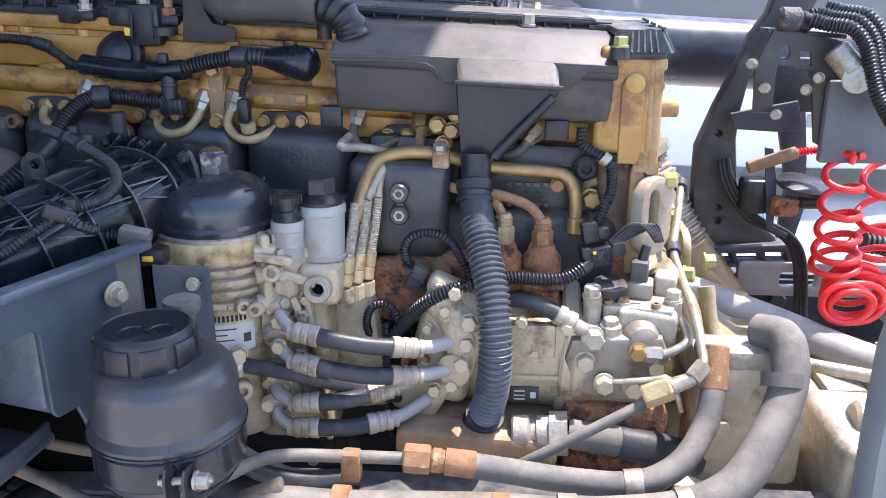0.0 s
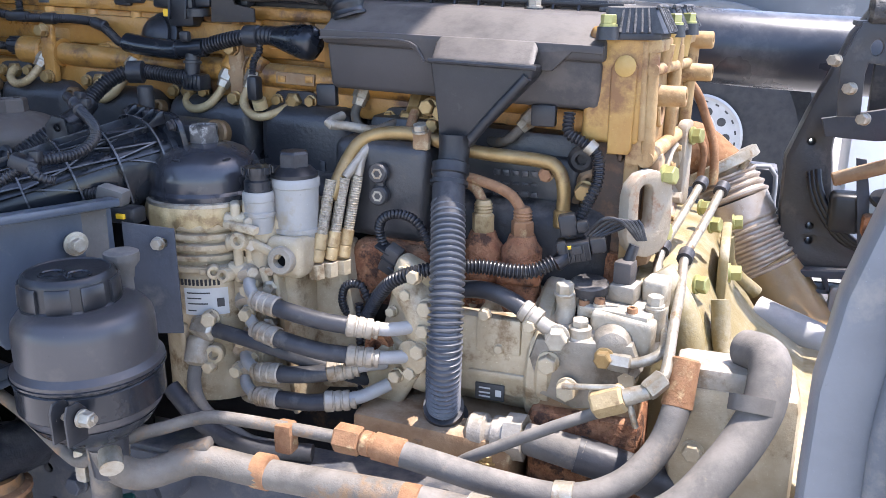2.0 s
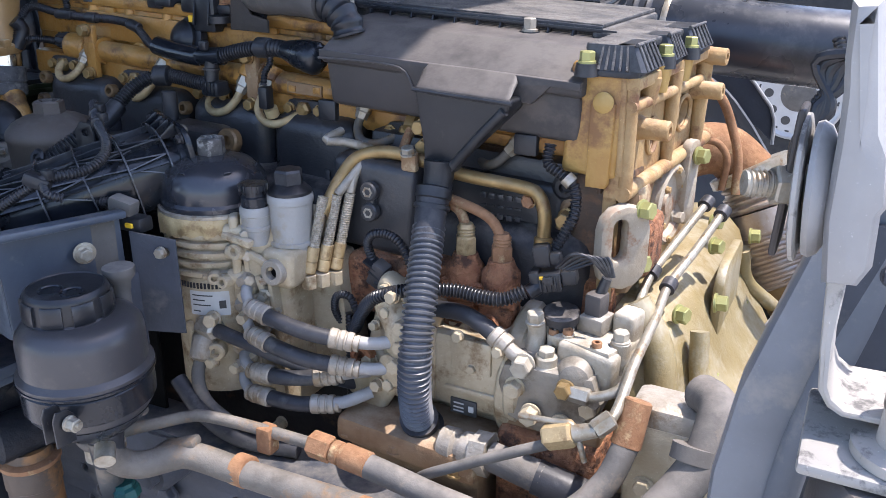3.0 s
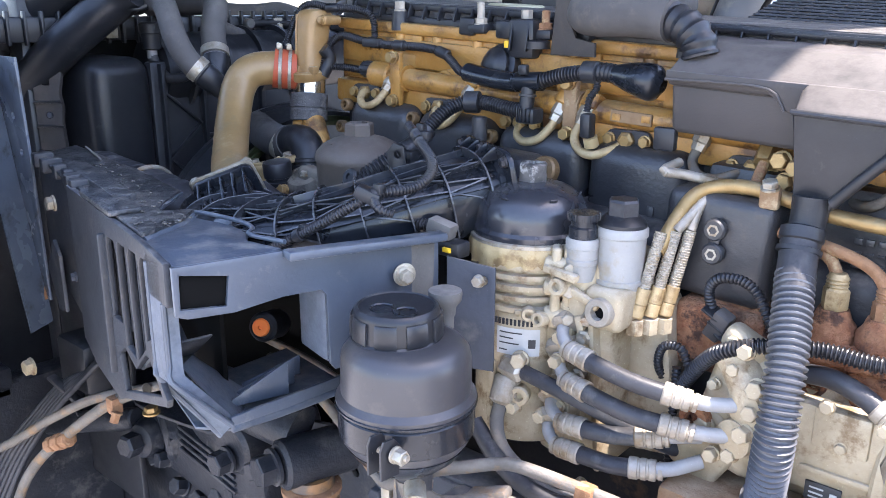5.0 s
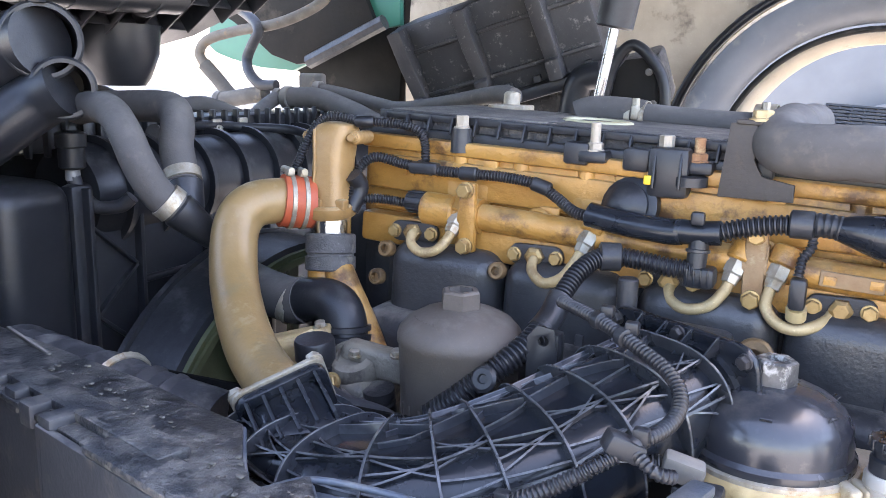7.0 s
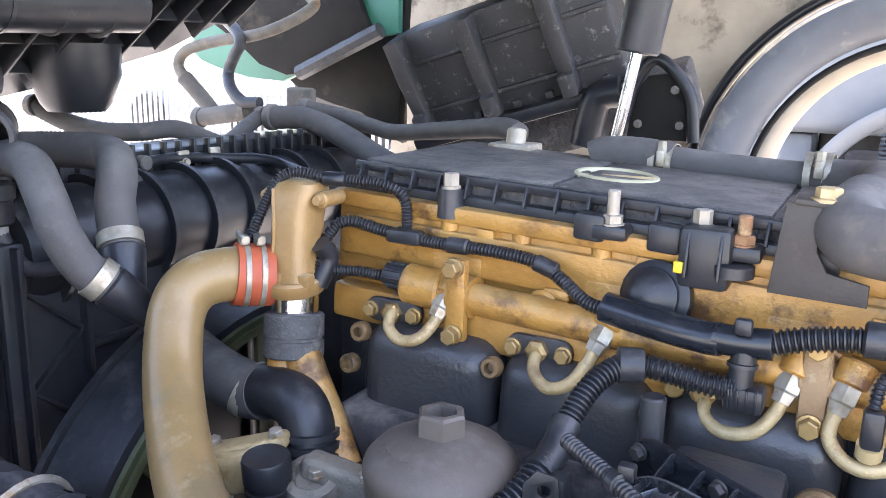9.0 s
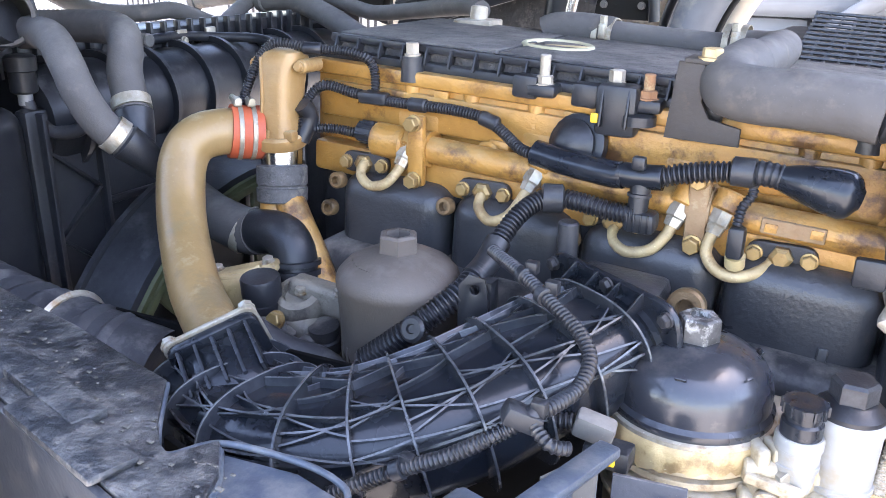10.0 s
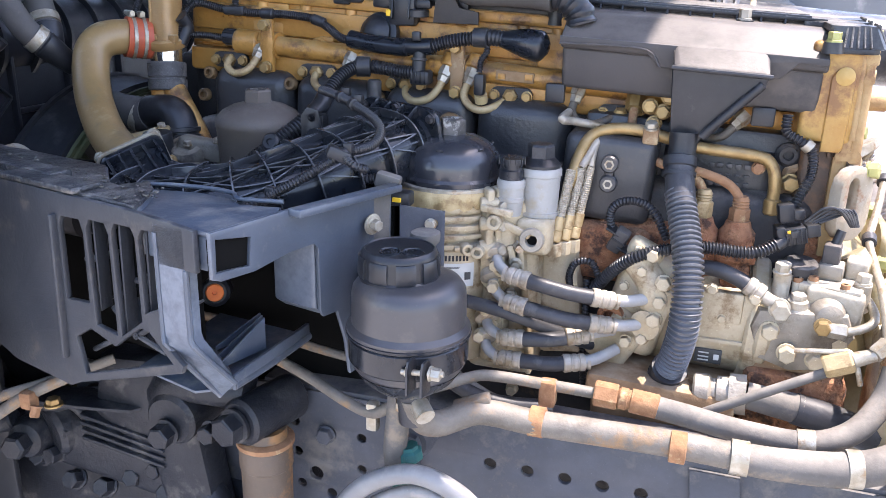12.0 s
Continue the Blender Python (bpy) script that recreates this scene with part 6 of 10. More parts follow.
for i in bays:
    outer, inner = duct_loop(i, 0.0115, 44), duct_loop(i, -0.004, 44)
    d = duct_frame(i)[1] * 0.0013
    b = bmesh.new()
    rings(b, [[v - d for v in inner], [v - d for v in outer], [v + d for v in outer], [v + d for v in inner]], close=True)
    part("bowed_rib", b, GLOSS, man)
    top, low = duct_loop(i, 0.0122, 44), duct_loop(i, 0.0112, 44)
    b = bmesh.new()
    rings(b, [[v - d for v in low], [v - d * 0.7 for v in top], [v + d * 0.7 for v in top], [v + d for v in low]], close=True)
    part("rib_edge", b, EDGEM, man, "pale strip painting a glint along the rib edge")
for q, (i0, i1) in enumerate(zip(bays, bays[1:])):
    for n in range(8):
        a0 = 26 + 17 * n + (5 if q % 2 else -3)
        a1 = a0 + (9, -7, 4, -10, 8, -4, 10, -6)[(n + q) % 8]
        high = 0.0050 if n % 2 else 0.0080
        part("brace_fin", duct_fin(i0, a0, i1, a1, -0.003, high, 0.0008), GLOSS, man)
        part("fin_edge", duct_fin(i0, a0, i1, a1, high - 0.0006, high + 0.0003, 0.0009), EDGEM, man)
    for n in range(5):
        a0 = (36 if q % 2 else 24) + 28 * n
        a1 = a0 + (24 if (n + q) % 2 else -20)
        part("cross_fin", duct_fin(i0, a0, i1, a1, -0.003, 0.0045, 0.0008, 8), GLOSS, man)
        part("fin_edge", duct_fin(i0, a0, i1, a1, 0.0040, 0.0049, 0.0009, 8), EDGEM, man)
for a in (20, 100):
    part("long_fin", duct_fin(bays[0], a, bays[-1], a, -0.003, 0.007, 0.0012, 40), GLOSS, man)
part("mouth_collar", rings(bmesh.new(), [duct_loop(last - 2, 0.004), duct_loop(last, 0.004)]), GLOSS, man)
mc, md, ms, mu = duct_frame(last)
MM = Matrix.Translation(mc) @ Matrix((ms, mu, md)).transposed().to_4x4()
part("mouth_flange", plate([rect(-0.092, -0.066, 0.084, 0.064, 0.022)], 0.008, MM @ Matrix.Translation((0, 0, -0.004)), 0.002), GLOSS, man, "black flange of the duct mouth")
for fx, fy in ((-0.080, 0.052), (0.074, 0.052), (-0.080, -0.054), (0.074, -0.054), (0.0, 0.058)):
    bolt(man, MM @ Vector((fx, fy, -0.010)), -md, 0.011, BLOCK)
for k in range(4):
    part("mouth_web", plate([[(0, 0), (0.030, 0), (0.004, 0.016), (0, 0.016)]], 0.002, MM @ Matrix.Translation((-0.045 + 0.03 * k, DH, -0.008)) @ Matrix(((0, 0, 1, 0), (0, 1, 0, 0), (-1, 0, 0, 0), (0, 0, 0, 1))), 0.0006), GLOSS, man)
# inlet neck and its flange under the charge air pipe
NU, NN = Vector((0.63, 0.69, 0.36)).normalized(), Vector((0.81, -0.47, -0.34))
NN = (NN - NU * NN.dot(NU)).normalized()
NV = NN.cross(NU)
FLM = Matrix.Translation((-0.7700, 0.7890, 1.3270)) @ Matrix((NU, NV, NN)).transposed().to_4x4()
part("flange_gasket", plate([rect(-0.047, -0.044, 0.047, 0.044, 0.012)], 0.005, FLM @ Matrix.Translation((0, 0, -0.005)), 0.001), STEEL, man, "pale flange edge")
part("flange", plate([rect(-0.045, -0.042, 0.045, 0.042, 0.012)], 0.010, FLM @ Matrix.Translation((0, 0, 0.003)), 0.002), GLOSS, man, "black flange")
part("neck", plate([rect(-0.036, -0.034, 0.036, 0.032, 0.012)], 0.070, FLM @ Matrix.Translation((0, 0, 0.036)), 0.010), GLOSS, man)
for k in range(5):
    part("neck_rib", plate([[(0.008, 0.0), (0.066, 0.0), (0.060, 0.036), (0.030, 0.040), (0.008, 0.041)]], 0.0036, FLM @ Matrix(((0, 0, 1, -0.034 + 0.017 * k), (0, 1, 0, 0), (1, 0, 0, 0), (0, 0, 0, 1))), 0.0008), GLOSS, man)
for dx, dy in ((-0.039, 0.035), (0.039, 0.035), (-0.039, -0.035), (0.039, -0.035)):
    bolt(man, FLM @ Vector((dx, dy, -0.008)), -NN, 0.013, STEEL)
part("side_flange", box((0.34, 0.006, 0.02), (-0.60, 0.70, 1.29), 0.002, pose(0, 0, 0, 0, 0, -4)), GLOSS, man)

# ---- tan charge air pipe ----
cp = thing("charge_air_pipe", "tan painted charge air pipe with a wide bend", "air pipe")
part("pipe", sweep([(-0.925, 1.050, 1.482), (-0.955, 1.012, 1.486), (-0.972, 0.980, 1.480), (-0.976, 0.958, 1.455), (-0.955, 0.928, 1.408), (-0.915, 0.892, 1.370), (-0.864, 0.852, 1.347), (-0.806, 0.815, 1.333), (-0.772, 0.793, 1.328)], 0.0285, 28), TAN, cp)
rc = thing("hose_coupling", "red silicone coupling with two steel band clamps", "coupling")
part("sleeve", sweep([(-0.952, 1.016, 1.486), (-0.942, 1.028, 1.484), (-0.926, 1.046, 1.482)], 0.0335, 28, 0.004), REDRUB, rc)
for f in (0.40, 0.74):
    c = Vector((-0.957, 1.010, 1.486)).lerp(Vector((-0.926, 1.046, 1.482)), f)
    cl = part("band_clamp", lathe([(0.0335, -0.0030), (0.0348, -0.0026), (0.0345, 0), (0.0348, 0.0026), (0.0335, 0.0030)], c, (0.65, 0.75, -0.08), 32, cap=False), STEEL, rc, "steel worm clamp")
    part("screw_housing", box((0.016, 0.010, 0.010), c + Vector((0.002, -0.002, 0.038)), 0.002, pose(0, 0, 0, 0, 0, -35)), STEEL, cl)
    part("screw", rod(c + Vector((-0.016, 0.010, 0.040)), c + Vector((0.012, -0.010, 0.040)), 0.0042, segs=10), STEEL, cl)

# ---- bronze coolant duct ----
du = thing("coolant_outlet", "bronze painted coolant outlet casting", "coolant pipe")
TANC = mat("tan_bronze_casting", (0.345, 0.205, 0.080), (0.255, 0.145, 0.053), 14, 0.34, 0.1, 0.3, 140, (0.185, 0.105, 0.045), 0.59, 11, (0.46, 0.36, 0.21), 0.35, speck=0.2)
SLEEVE = mat("grit_covered_rubber", (0.070, 0.068, 0.068), (0.045, 0.044, 0.045), 60, 0.6, 0.0, 0.7, 260, (0.13, 0.12, 0.105), 0.58, 40, speck=0.8, speck_scale=300)
b = bmesh.new()
rows = []
for z, hw, hd, cx, cy in ((1.478, 0.027, 0.027, -0.901, 1.055), (1.492, 0.025, 0.026, -0.901, 1.056), (1.515, 0.0225, 0.025, -0.902, 1.059), (1.540, 0.0225, 0.026, -0.903, 1.063), (1.558, 0.024, 0.027, -0.904, 1.067), (1.573, 0.027, 0.026, -0.905, 1.071), (1.581, 0.024, 0.022, -0.905, 1.072), (1.584, 0.016, 0.015, -0.905, 1.072)):
    ring = []
    for k in range(24):
        q = 2 * math.pi * k / 24
        c, s = math.cos(q), math.sin(q)
        ring.append((cx + hw * math.copysign(abs(c) ** 0.6, c), cy + hd * math.copysign(abs(s) ** 0.6, s), z))
    rows.append(ring)
part("upper_casting", rings(b, rows), TANC, du)
part("mould_line", sweep([(-0.917, 1.030, 1.486), (-0.914, 1.035, 1.515), (-0.915, 1.038, 1.545), (-0.921, 1.046, 1.575)], 0.0022, 8), TANC, du)
for dx in (-0.033, 0.034):
    part("ear", rod((-0.905 + dx, 1.058, 1.566), (-0.905 + dx, 1.095, 1.566), 0.0085, segs=18, bevel=0.002), TANC, du)
    part("ear_web", box((0.024, 0.026, 0.012), (-0.905 + dx * 0.7, 1.074, 1.566), 0.004), TANC, du)
part("ring", lathe([(0.031, 0), (0.033, 0.003), (0.033, 0.014), (0.030, 0.017)], (-0.901, 1.054, 1.468), (0.02, -0.15, 1), 28), TANC, du)
part("bare_tube", rod((-0.901, 1.053, 1.468), (-0.900, 1.050, 1.440), 0.026, segs=28), CHROME, du, "bright bare metal band")
part("sleeve", lathe([(0.030, 0), (0.032, 0.002), (0.032, 0.018), (0.030, 0.019), (0.030, 0.022), (0.032, 0.023), (0.032, 0.045), (0.030, 0.047)], (-0.894, 1.040, 1.398), (-0.08, 0.15, 1), 28), SLEEVE, du, "dusty grey rubber sleeve")
for dx in (-0.016, 0.016):
    part("branch", sweep([(-0.894 + dx * 0.6, 1.04, 1.405), (-0.880 + dx, 1.03, 1.38), (-0.850 + dx, 1.02, 1.34), (-0.822 + dx, 1.005, 1.305)], 0.020, 18), GOLD, du)
for dx in (-0.033, 0.034):
    bolt(du, (-0.905 + dx, 1.057, 1.566), (0, -1, 0.1), 0.010, TANC)
for dx in (-0.028, -0.004, 0.026):
    part("lug", box((0.016, 0.014, 0.014), (-0.903 + dx, 1.031 + 0.35 * abs(dx), 1.484), 0.003), TANC, du)

# ---- thermostat cluster ----
th = thing("thermostat_housing", "dusty dark thermostat housing with plastic connectors", "coolant part")
THCAST = mat("oil_stained_grey_casting", (0.20, 0.18, 0.145), (0.125, 0.112, 0.092), 26, 0.42, 0.1, 0.6, 120, (0.055, 0.047, 0.04), 0.54, 16, (0.24, 0.21, 0.16), 0.4)
part("casting", box((0.15, 0.10, 0.11), (-0.84, 0.965, 1.255), 0.020, segs=3), THCAST, th)
part("top_flange", box((0.090, 0.028, 0.012), (-0.880, 0.945, 1.338), 0.004, pose(0, 0, 0, 0, -14, 24), segs=3), SEALANT, th, "cream gasket flange")
part("side_body", lathe([(0.030, 0), (0.033, 0.004), (0.033, 0.040), (0.026, 0.050), (0.018, 0.052), (0.016, 0.044), (0, 0.044)], (-0.806, 0.965, 1.285), (0.15, -0.45, 0.9), 28), THCAST, th)
part("neck_ring", lathe([(0.034, 0), (0.037, 0.003), (0.037, 0.010), (0.034, 0.013)], (-0.834, 0.987, 1.300), (0.05, -0.1, 1), 28), THCAST, th)
part("arm", box((0.085, 0.030, 0.035), (-0.775, 0.960, 1.322), 0.008, pose(0, 0, 0, 0, 6, 4), segs=3), THCAST, th)
part("drain_plug", lathe([(0.017, 0), (0.018, 0.004), (0.018, 0.016), (0.015, 0.018), (0.015, 0.022), (0.018, 0.024), (0.018, 0.034), (0, 0.036)], (-0.757, 0.940, 1.268), (0, -0.2, 1), 24), BLOCK, th, "dark ribbed plug")
for p in ((-0.912, 0.936, 1.336), (-0.850, 0.955, 1.352), (-0.742, 0.948, 1.338), (-0.795, 0.945, 1.330)):
    bolt(th, p, (0, -0.2, 1), 0.012, STEEL)
part("cast_lug", box((0.05, 0.05, 0.05), (-0.895, 0.935, 1.285), 0.012, pose(0, 0, 0, 20, 0, 30), segs=3), ALU, th)
part("plastic_elbow", sweep([(-0.941, 1.020, 1.357), (-0.894, 1.010, 1.367), (-0.860, 1.000, 1.368), (-0.844, 0.995, 1.353), (-0.837, 0.990, 1.329), (-0.832, 0.985, 1.308)], 0.0275, 24), PLASTIC, th, "black plastic elbow")
for p in [(-0.839, 0.992, 1.343), (-0.837, 0.990, 1.332), (-0.835, 0.988, 1.321)]:
    part("elbow_ring", lathe([(0.0275, -0.004), (0.031, -0.003), (0.031, 0.003), (0.0275, 0.004)], p, (0.1, -0.1, -1), 24, cap=False), PLASTIC, th)
part("hose", sweep([(-1.071, 1.060, 1.369), (-1.008, 1.040, 1.359), (-0.941, 1.020, 1.357), (-0.913, 1.015, 1.362)], 0.030, 22, 0.006), HOSEG, th)
part("hose_band", lathe([(0.0305, -0.007), (0.0325, -0.006), (0.0325, 0.006), (0.0305, 0.007)], (-0.936, 1.019, 1.358), (0.75, 0.1, -0.35), 24, cap=False), STEEL, th)
part("black_cap", lathe([(0.020, -0.030), (0.0205, -0.006), (0.0225, -0.005), (0.0225, 0.002), (0.0205, 0.003), (0.0205, 0.008), (0.0230, 0.009), (0.0230, 0.030), (0.0215, 0.033), (0.0140, 0.034), (0, 0.0345)], (-0.833, 0.922, 1.318), (0, -0.1, 1), 28), PLASTIC, th)
part("cap_collar", lathe([(0.024, -0.018), (0.026, -0.016), (0.026, -0.010), (0.024, -0.008)], (-0.833, 0.922, 1.318), (0, -0.1, 1), 24), THCAST, th)
part("front_casting", box((0.070, 0.030, 0.040), (-0.885, 0.925, 1.318), 0.008, pose(0, 0, 0, 0, -12, 18), segs=3), SEALANT, th, "cream stained casting")
part("gasket_edge", sweep([(-0.930, 0.918, 1.322), (-0.900, 0.916, 1.336), (-0.870, 0.922, 1.340), (-0.850, 0.940, 1.352)], 0.0035, 8), SEALANT, th)
part("lower_valve", lathe([(0.014, 0), (0.018, 0.003), (0.018, 0.014), (0.013, 0.016), (0.013, 0.024), (0.016, 0.026), (0.016, 0.040), (0.010, 0.044)], (-0.800, 0.915, 1.255), (0.1, -0.2, 1), 22), BLOCK, th)
part("lower_valve", lathe([(0.015, 0), (0.018, 0.003), (0.018, 0.012), (0.014, 0.014), (0.014, 0.030), (0.017, 0.032), (0.017, 0.044), (0.012, 0.048)], (-0.770, 0.935, 1.245), (0.0, -0.1, 1), 22), BLOCK, th)
part("brass_bush", lathe([(0.014, 0), (0.016, 0.002), (0.016, 0.010), (0.012, 0.012)], (-0.752, 0.915, 1.262), (0, -0.3, 1), 18), BRASS, th, "brass bush")
part("sensor", rod((-0.82, 0.92, 1.28), (-0.80, 0.90, 1.30), 0.014, segs=14), BLOCK, th)
part("lower_hose", sweep([(-0.80, 0.86, 1.32), (-0.76, 0.87, 1.30), (-0.72, 0.88, 1.29), (-0.68, 0.88, 1.27)], 0.015, 16), RUBBER, th)
for p in ((-0.80, 0.905, 1.31), (-0.77, 0.905, 1.27), (-0.88, 0.905, 1.29), (-0.78, 0.90, 1.24)):
    bolt(th, p, (0, -1, 0.3), 0.016, BRASS)

# ---- wiring looms ----
def loom(points, r, label="black corrugated wiring loom clipped along the engine", pitch=0.0046, rib=None):
    t = thing("wiring_loom", label, "wiring", "wiring looms")
    part("conduit", sweep(points, r, 14, rib=rib or r * 0.25, pitch=pitch), LOOM, t)
    return t


def tee(t, p, d, r):
    part("clip", lathe([(r, -0.012), (r * 1.25, -0.010), (r * 1.25, 0.010), (r, 0.012)], p, d, 16), PLASTIC, t)


a = loom([(-0.950, 1.03, 1.500), (-0.945, 1.04, 1.528), (-0.917, 1.058, 1.588), (-0.868, 1.08, 1.586), (-0.820, 1.095, 1.583), (-0.797, 1.104, 1.568), (-0.793, 1.104, 1.530)], 0.0062, pitch=0.0036)
tee(a, (-0.868, 1.08, 1.586), (1, 0.3, 0), 0.0062)
a = loom([(-0.874, 1.06, 1.491), (-0.876, 1.075, 1.521), (-0.859, 1.088, 1.541), (-0.819, 1.097, 1.534), (-0.774, 1.098, 1.529), (-0.730, 1.098, 1.528), (-0.682, 1.098, 1.527), (-0.642, 1.097, 1.522), (-0.615, 1.09, 1.510), (-0.588, 1.08, 1.496), (-0.562, 1.075, 1.493)], 0.0068, pitch=0.0038)
for p, d in (((-0.79, 1.098, 1.531), (1, 0, -0.1)), ((-0.730, 1.098, 1.528), (1, 0, 0)), ((-0.635, 1.095, 1.52), (1, 0, -0.3))):
    tee(a, p, d, 0.0068)
part("tee_piece", box((0.040, 0.016, 0.015), (-0.79, 1.096, 1.531), 0.004), PLASTIC, a)
loom([(-0.874, 1.06, 1.49), (-0.845, 1.085, 1.489), (-0.811, 1.096, 1.485), (-0.785, 1.098, 1.487)], 0.0064, pitch=0.0036)
cn = thing("connector_plug", "black ribbed connector plugged into the rail end", "connector")
part("shell", lathe([(0.009, -0.012), (0.0125, -0.010), (0.0135, 0.016), (0.011, 0.02)], (-0.803, 1.098, 1.487), (1, 0, -0.05), 20), PLASTIC, cn)
for k in range(10):
    q = 2 * math.pi * k / 10
    part("shell_rib", rod((-0.811, 1.098 + 0.0132 * math.cos(q), 1.4875 + 0.0132 * math.sin(q)), (-0.789, 1.098 + 0.0138 * math.cos(q), 1.4865 + 0.0138 * math.sin(q)), 0.0013, segs=6), GLOSS, cn)
part("strap", sweep([(-0.875, 1.058, 1.475), (-0.868, 1.07, 1.503), (-0.872, 1.06, 1.52)], 0.011, 12, 0.005), PLASTIC, cn)
ch = thing("cable_channel", "shiny black plastic cable channel along the rail", "wiring")
part("channel", sweep([(-0.570, 1.076, 1.496), (-0.53, 1.070, 1.491), (-0.48, 1.062, 1.488), (-0.465, 1.06, 1.489)], 0.0145, 16, squash=0.9), GLOSS, ch)
part("channel_end", sweep([(-0.470, 1.06, 1.490), (-0.45, 1.058, 1.490), (-0.425, 1.058, 1.492)], 0.013, 16), GLOSS, ch)
part("t_branch", sweep([(-0.445, 1.058, 1.492), (-0.446, 1.055, 1.470), (-0.447, 1.052, 1.447)], 0.0105, 14), PLASTIC, ch)
part("t_foot", box((0.032, 0.028, 0.022), (-0.442, 1.055, 1.445), 0.005), PLASTIC, ch)
for k in range(4):
    part("t_rib", box((0.0018, 0.030, 0.018), (-0.453 + 0.007 * k, 1.054, 1.446), 0.0005), GLOSS, ch)
part("t_band", lathe([(0.0105, -0.002), (0.0125, -0.0015), (0.0125, 0.0015), (0.0105, 0.002)], (-0.446, 1.055, 1.472), (0, 0.1, 1), 16), PLASTIC, ch)
part("latch", box((0.014, 0.010, 0.014), (-0.447, 1.045, 1.507), 0.003), PLASTIC, ch)
sn = thing("map_sensor", "glossy dark blue-black dome sensor on the head", "sensor")
part("dome", lathe([(0.026, 0), (0.026, 0.010), (0.0275, 0.011), (0.0275, 0.014), (0.024, 0.016), (0.019, 0.022), (0.010, 0.026), (0.0, 0.027)], (-0.534, 1.108, 1.503), (-0.2, -1, 0.25), 26), PLASTIC, sn)
part("base", lathe([(0.032, -0.004), (0.034, 0.0), (0.034, 0.010), (0.030, 0.012)], (-0.531, 1.112, 1.502), (-0.2, -1, 0.25), 20), PLASTIC, sn)
part("tower", box((0.045, 0.03, 0.055), (-0.492, 1.112, 1.545), 0.006), PLASTIC, sn)
for dx in (-0.014, 0.014):
    part("tower_rib", box((0.003, 0.006, 0.04), (-0.492 + dx, 1.096, 1.548), 0.001, pose(0, 0, 0, -12, 0, 0)), PLASTIC, sn)
part("yellow_tag", box((0.008, 0.006, 0.010), (-0.512, 1.094, 1.537), 0.001), YELLOW, sn)
part("ring", lathe([(0.018, 0), (0.018, 0.01), (0.014, 0.012)], (-0.468, 1.108, 1.532), (0, 0, 1), 20), PLASTIC, sn)
a = loom([(-0.428, 1.058, 1.492), (-0.405, 1.06, 1.499), (-0.375, 1.06, 1.505), (-0.352, 1.06, 1.507)], 0.0108, pitch=0.005)
tee(a, (-0.35, 1.06, 1.508), (1, 0, 0), 0.0115)
bt = thing("rubber_boot", "smooth black bottle-shaped cable boot", "wiring")
part("neck", sweep([(-0.36, 1.06, 1.508), (-0.33, 1.06, 1.509), (-0.312, 1.06, 1.507)], 0.0125, 16, rib=0.0012, pitch=0.006), PLASTIC, bt)
part("bulb", sweep([(-0.316, 1.06, 1.507), (-0.295, 1.058, 1.505), (-0.272, 1.056, 1.502), (-0.255, 1.056, 1.499), (-0.246, 1.056, 1.497)], lambda t: (0.0120 + 0.0110 * math.sin(min(1.0, t * 1.2) * 1.6)) * (1.0 if t < 0.78 else max(0.15, 1 - ((t - 0.78) / 0.22) ** 2) ** 0.5), 22, 0.002), GLOSS, bt)
a = loom([(-0.340, 1.058, 1.500), (-0.339, 1.056, 1.488), (-0.346, 1.052, 1.475), (-0.348, 1.05, 1.458)], 0.0052, pitch=0.004)
part("plug", box((0.016, 0.018, 0.032), (-0.347, 1.052, 1.440), 0.004), PLASTIC, a)
part("plug_base", rod((-0.347, 1.06, 1.424), (-0.347, 1.065, 1.412), 0.010, segs=14), SEALANT, a)
a = loom([(-0.448, 1.05, 1.452), (-0.472, 1.05, 1.452), (-0.505, 1.05, 1.456), (-0.528, 1.05, 1.457), (-0.545, 1.035, 1.456), (-0.558, 1.012, 1.445), (-0.566, 0.99, 1.427), (-0.571, 0.968, 1.407)], 0.0108, pitch=0.0046)
tee(a, (-0.535, 1.045, 1.457), (1, 0.4, 0), 0.0125)
a = loom([(-0.572, 0.962, 1.402), (-0.578, 0.93, 1.388), (-0.596, 0.90, 1.368), (-0.625, 0.88, 1.342), (-0.660, 0.87, 1.312)], 0.0132, pitch=0.0052)
part("y_piece", sweep([(-0.569, 0.985, 1.420), (-0.572, 0.962, 1.402), (-0.576, 0.942, 1.393)], 0.0138, 16, 0.006), PLASTIC, a)
part("bracket", box((0.02, 0.02, 0.045), (-0.560, 0.94, 1.375), 0.004), PLASTIC, a)
b = loom([(-0.480, 0.835, 1.349), (-0.464, 0.826, 1.338), (-0.444, 0.826, 1.334), (-0.425, 0.83, 1.336)], 0.0075)
part("plug", box((0.034, 0.022, 0.020), (-0.408, 0.832, 1.334), 0.004, pose(0, 0, 0, 0, 14, 10)), GREYHOSE, b, "grey plug")
part("yellow_clip", box((0.012, 0.012, 0.006), (-0.392, 0.826, 1.312), 0.001), YELLOW, b)
part("plug_lower", box((0.04, 0.024, 0.02), (-0.395, 0.835, 1.312), 0.004), PLASTIC, b)
a = loom([(-0.124, 0.97, 1.262), (-0.126, 0.962, 1.288), (-0.113, 0.956, 1.305), (-0.089, 0.955, 1.308), (-0.067, 0.95, 1.297), (-0.046, 0.945, 1.262)], 0.0062)
part("plug", box((0.020, 0.020, 0.036), (-0.112, 0.965, 1.248), 0.003, pose(0, 0, 0, 10, 28, 0)), GREYPL, a, "grey sealed plug")
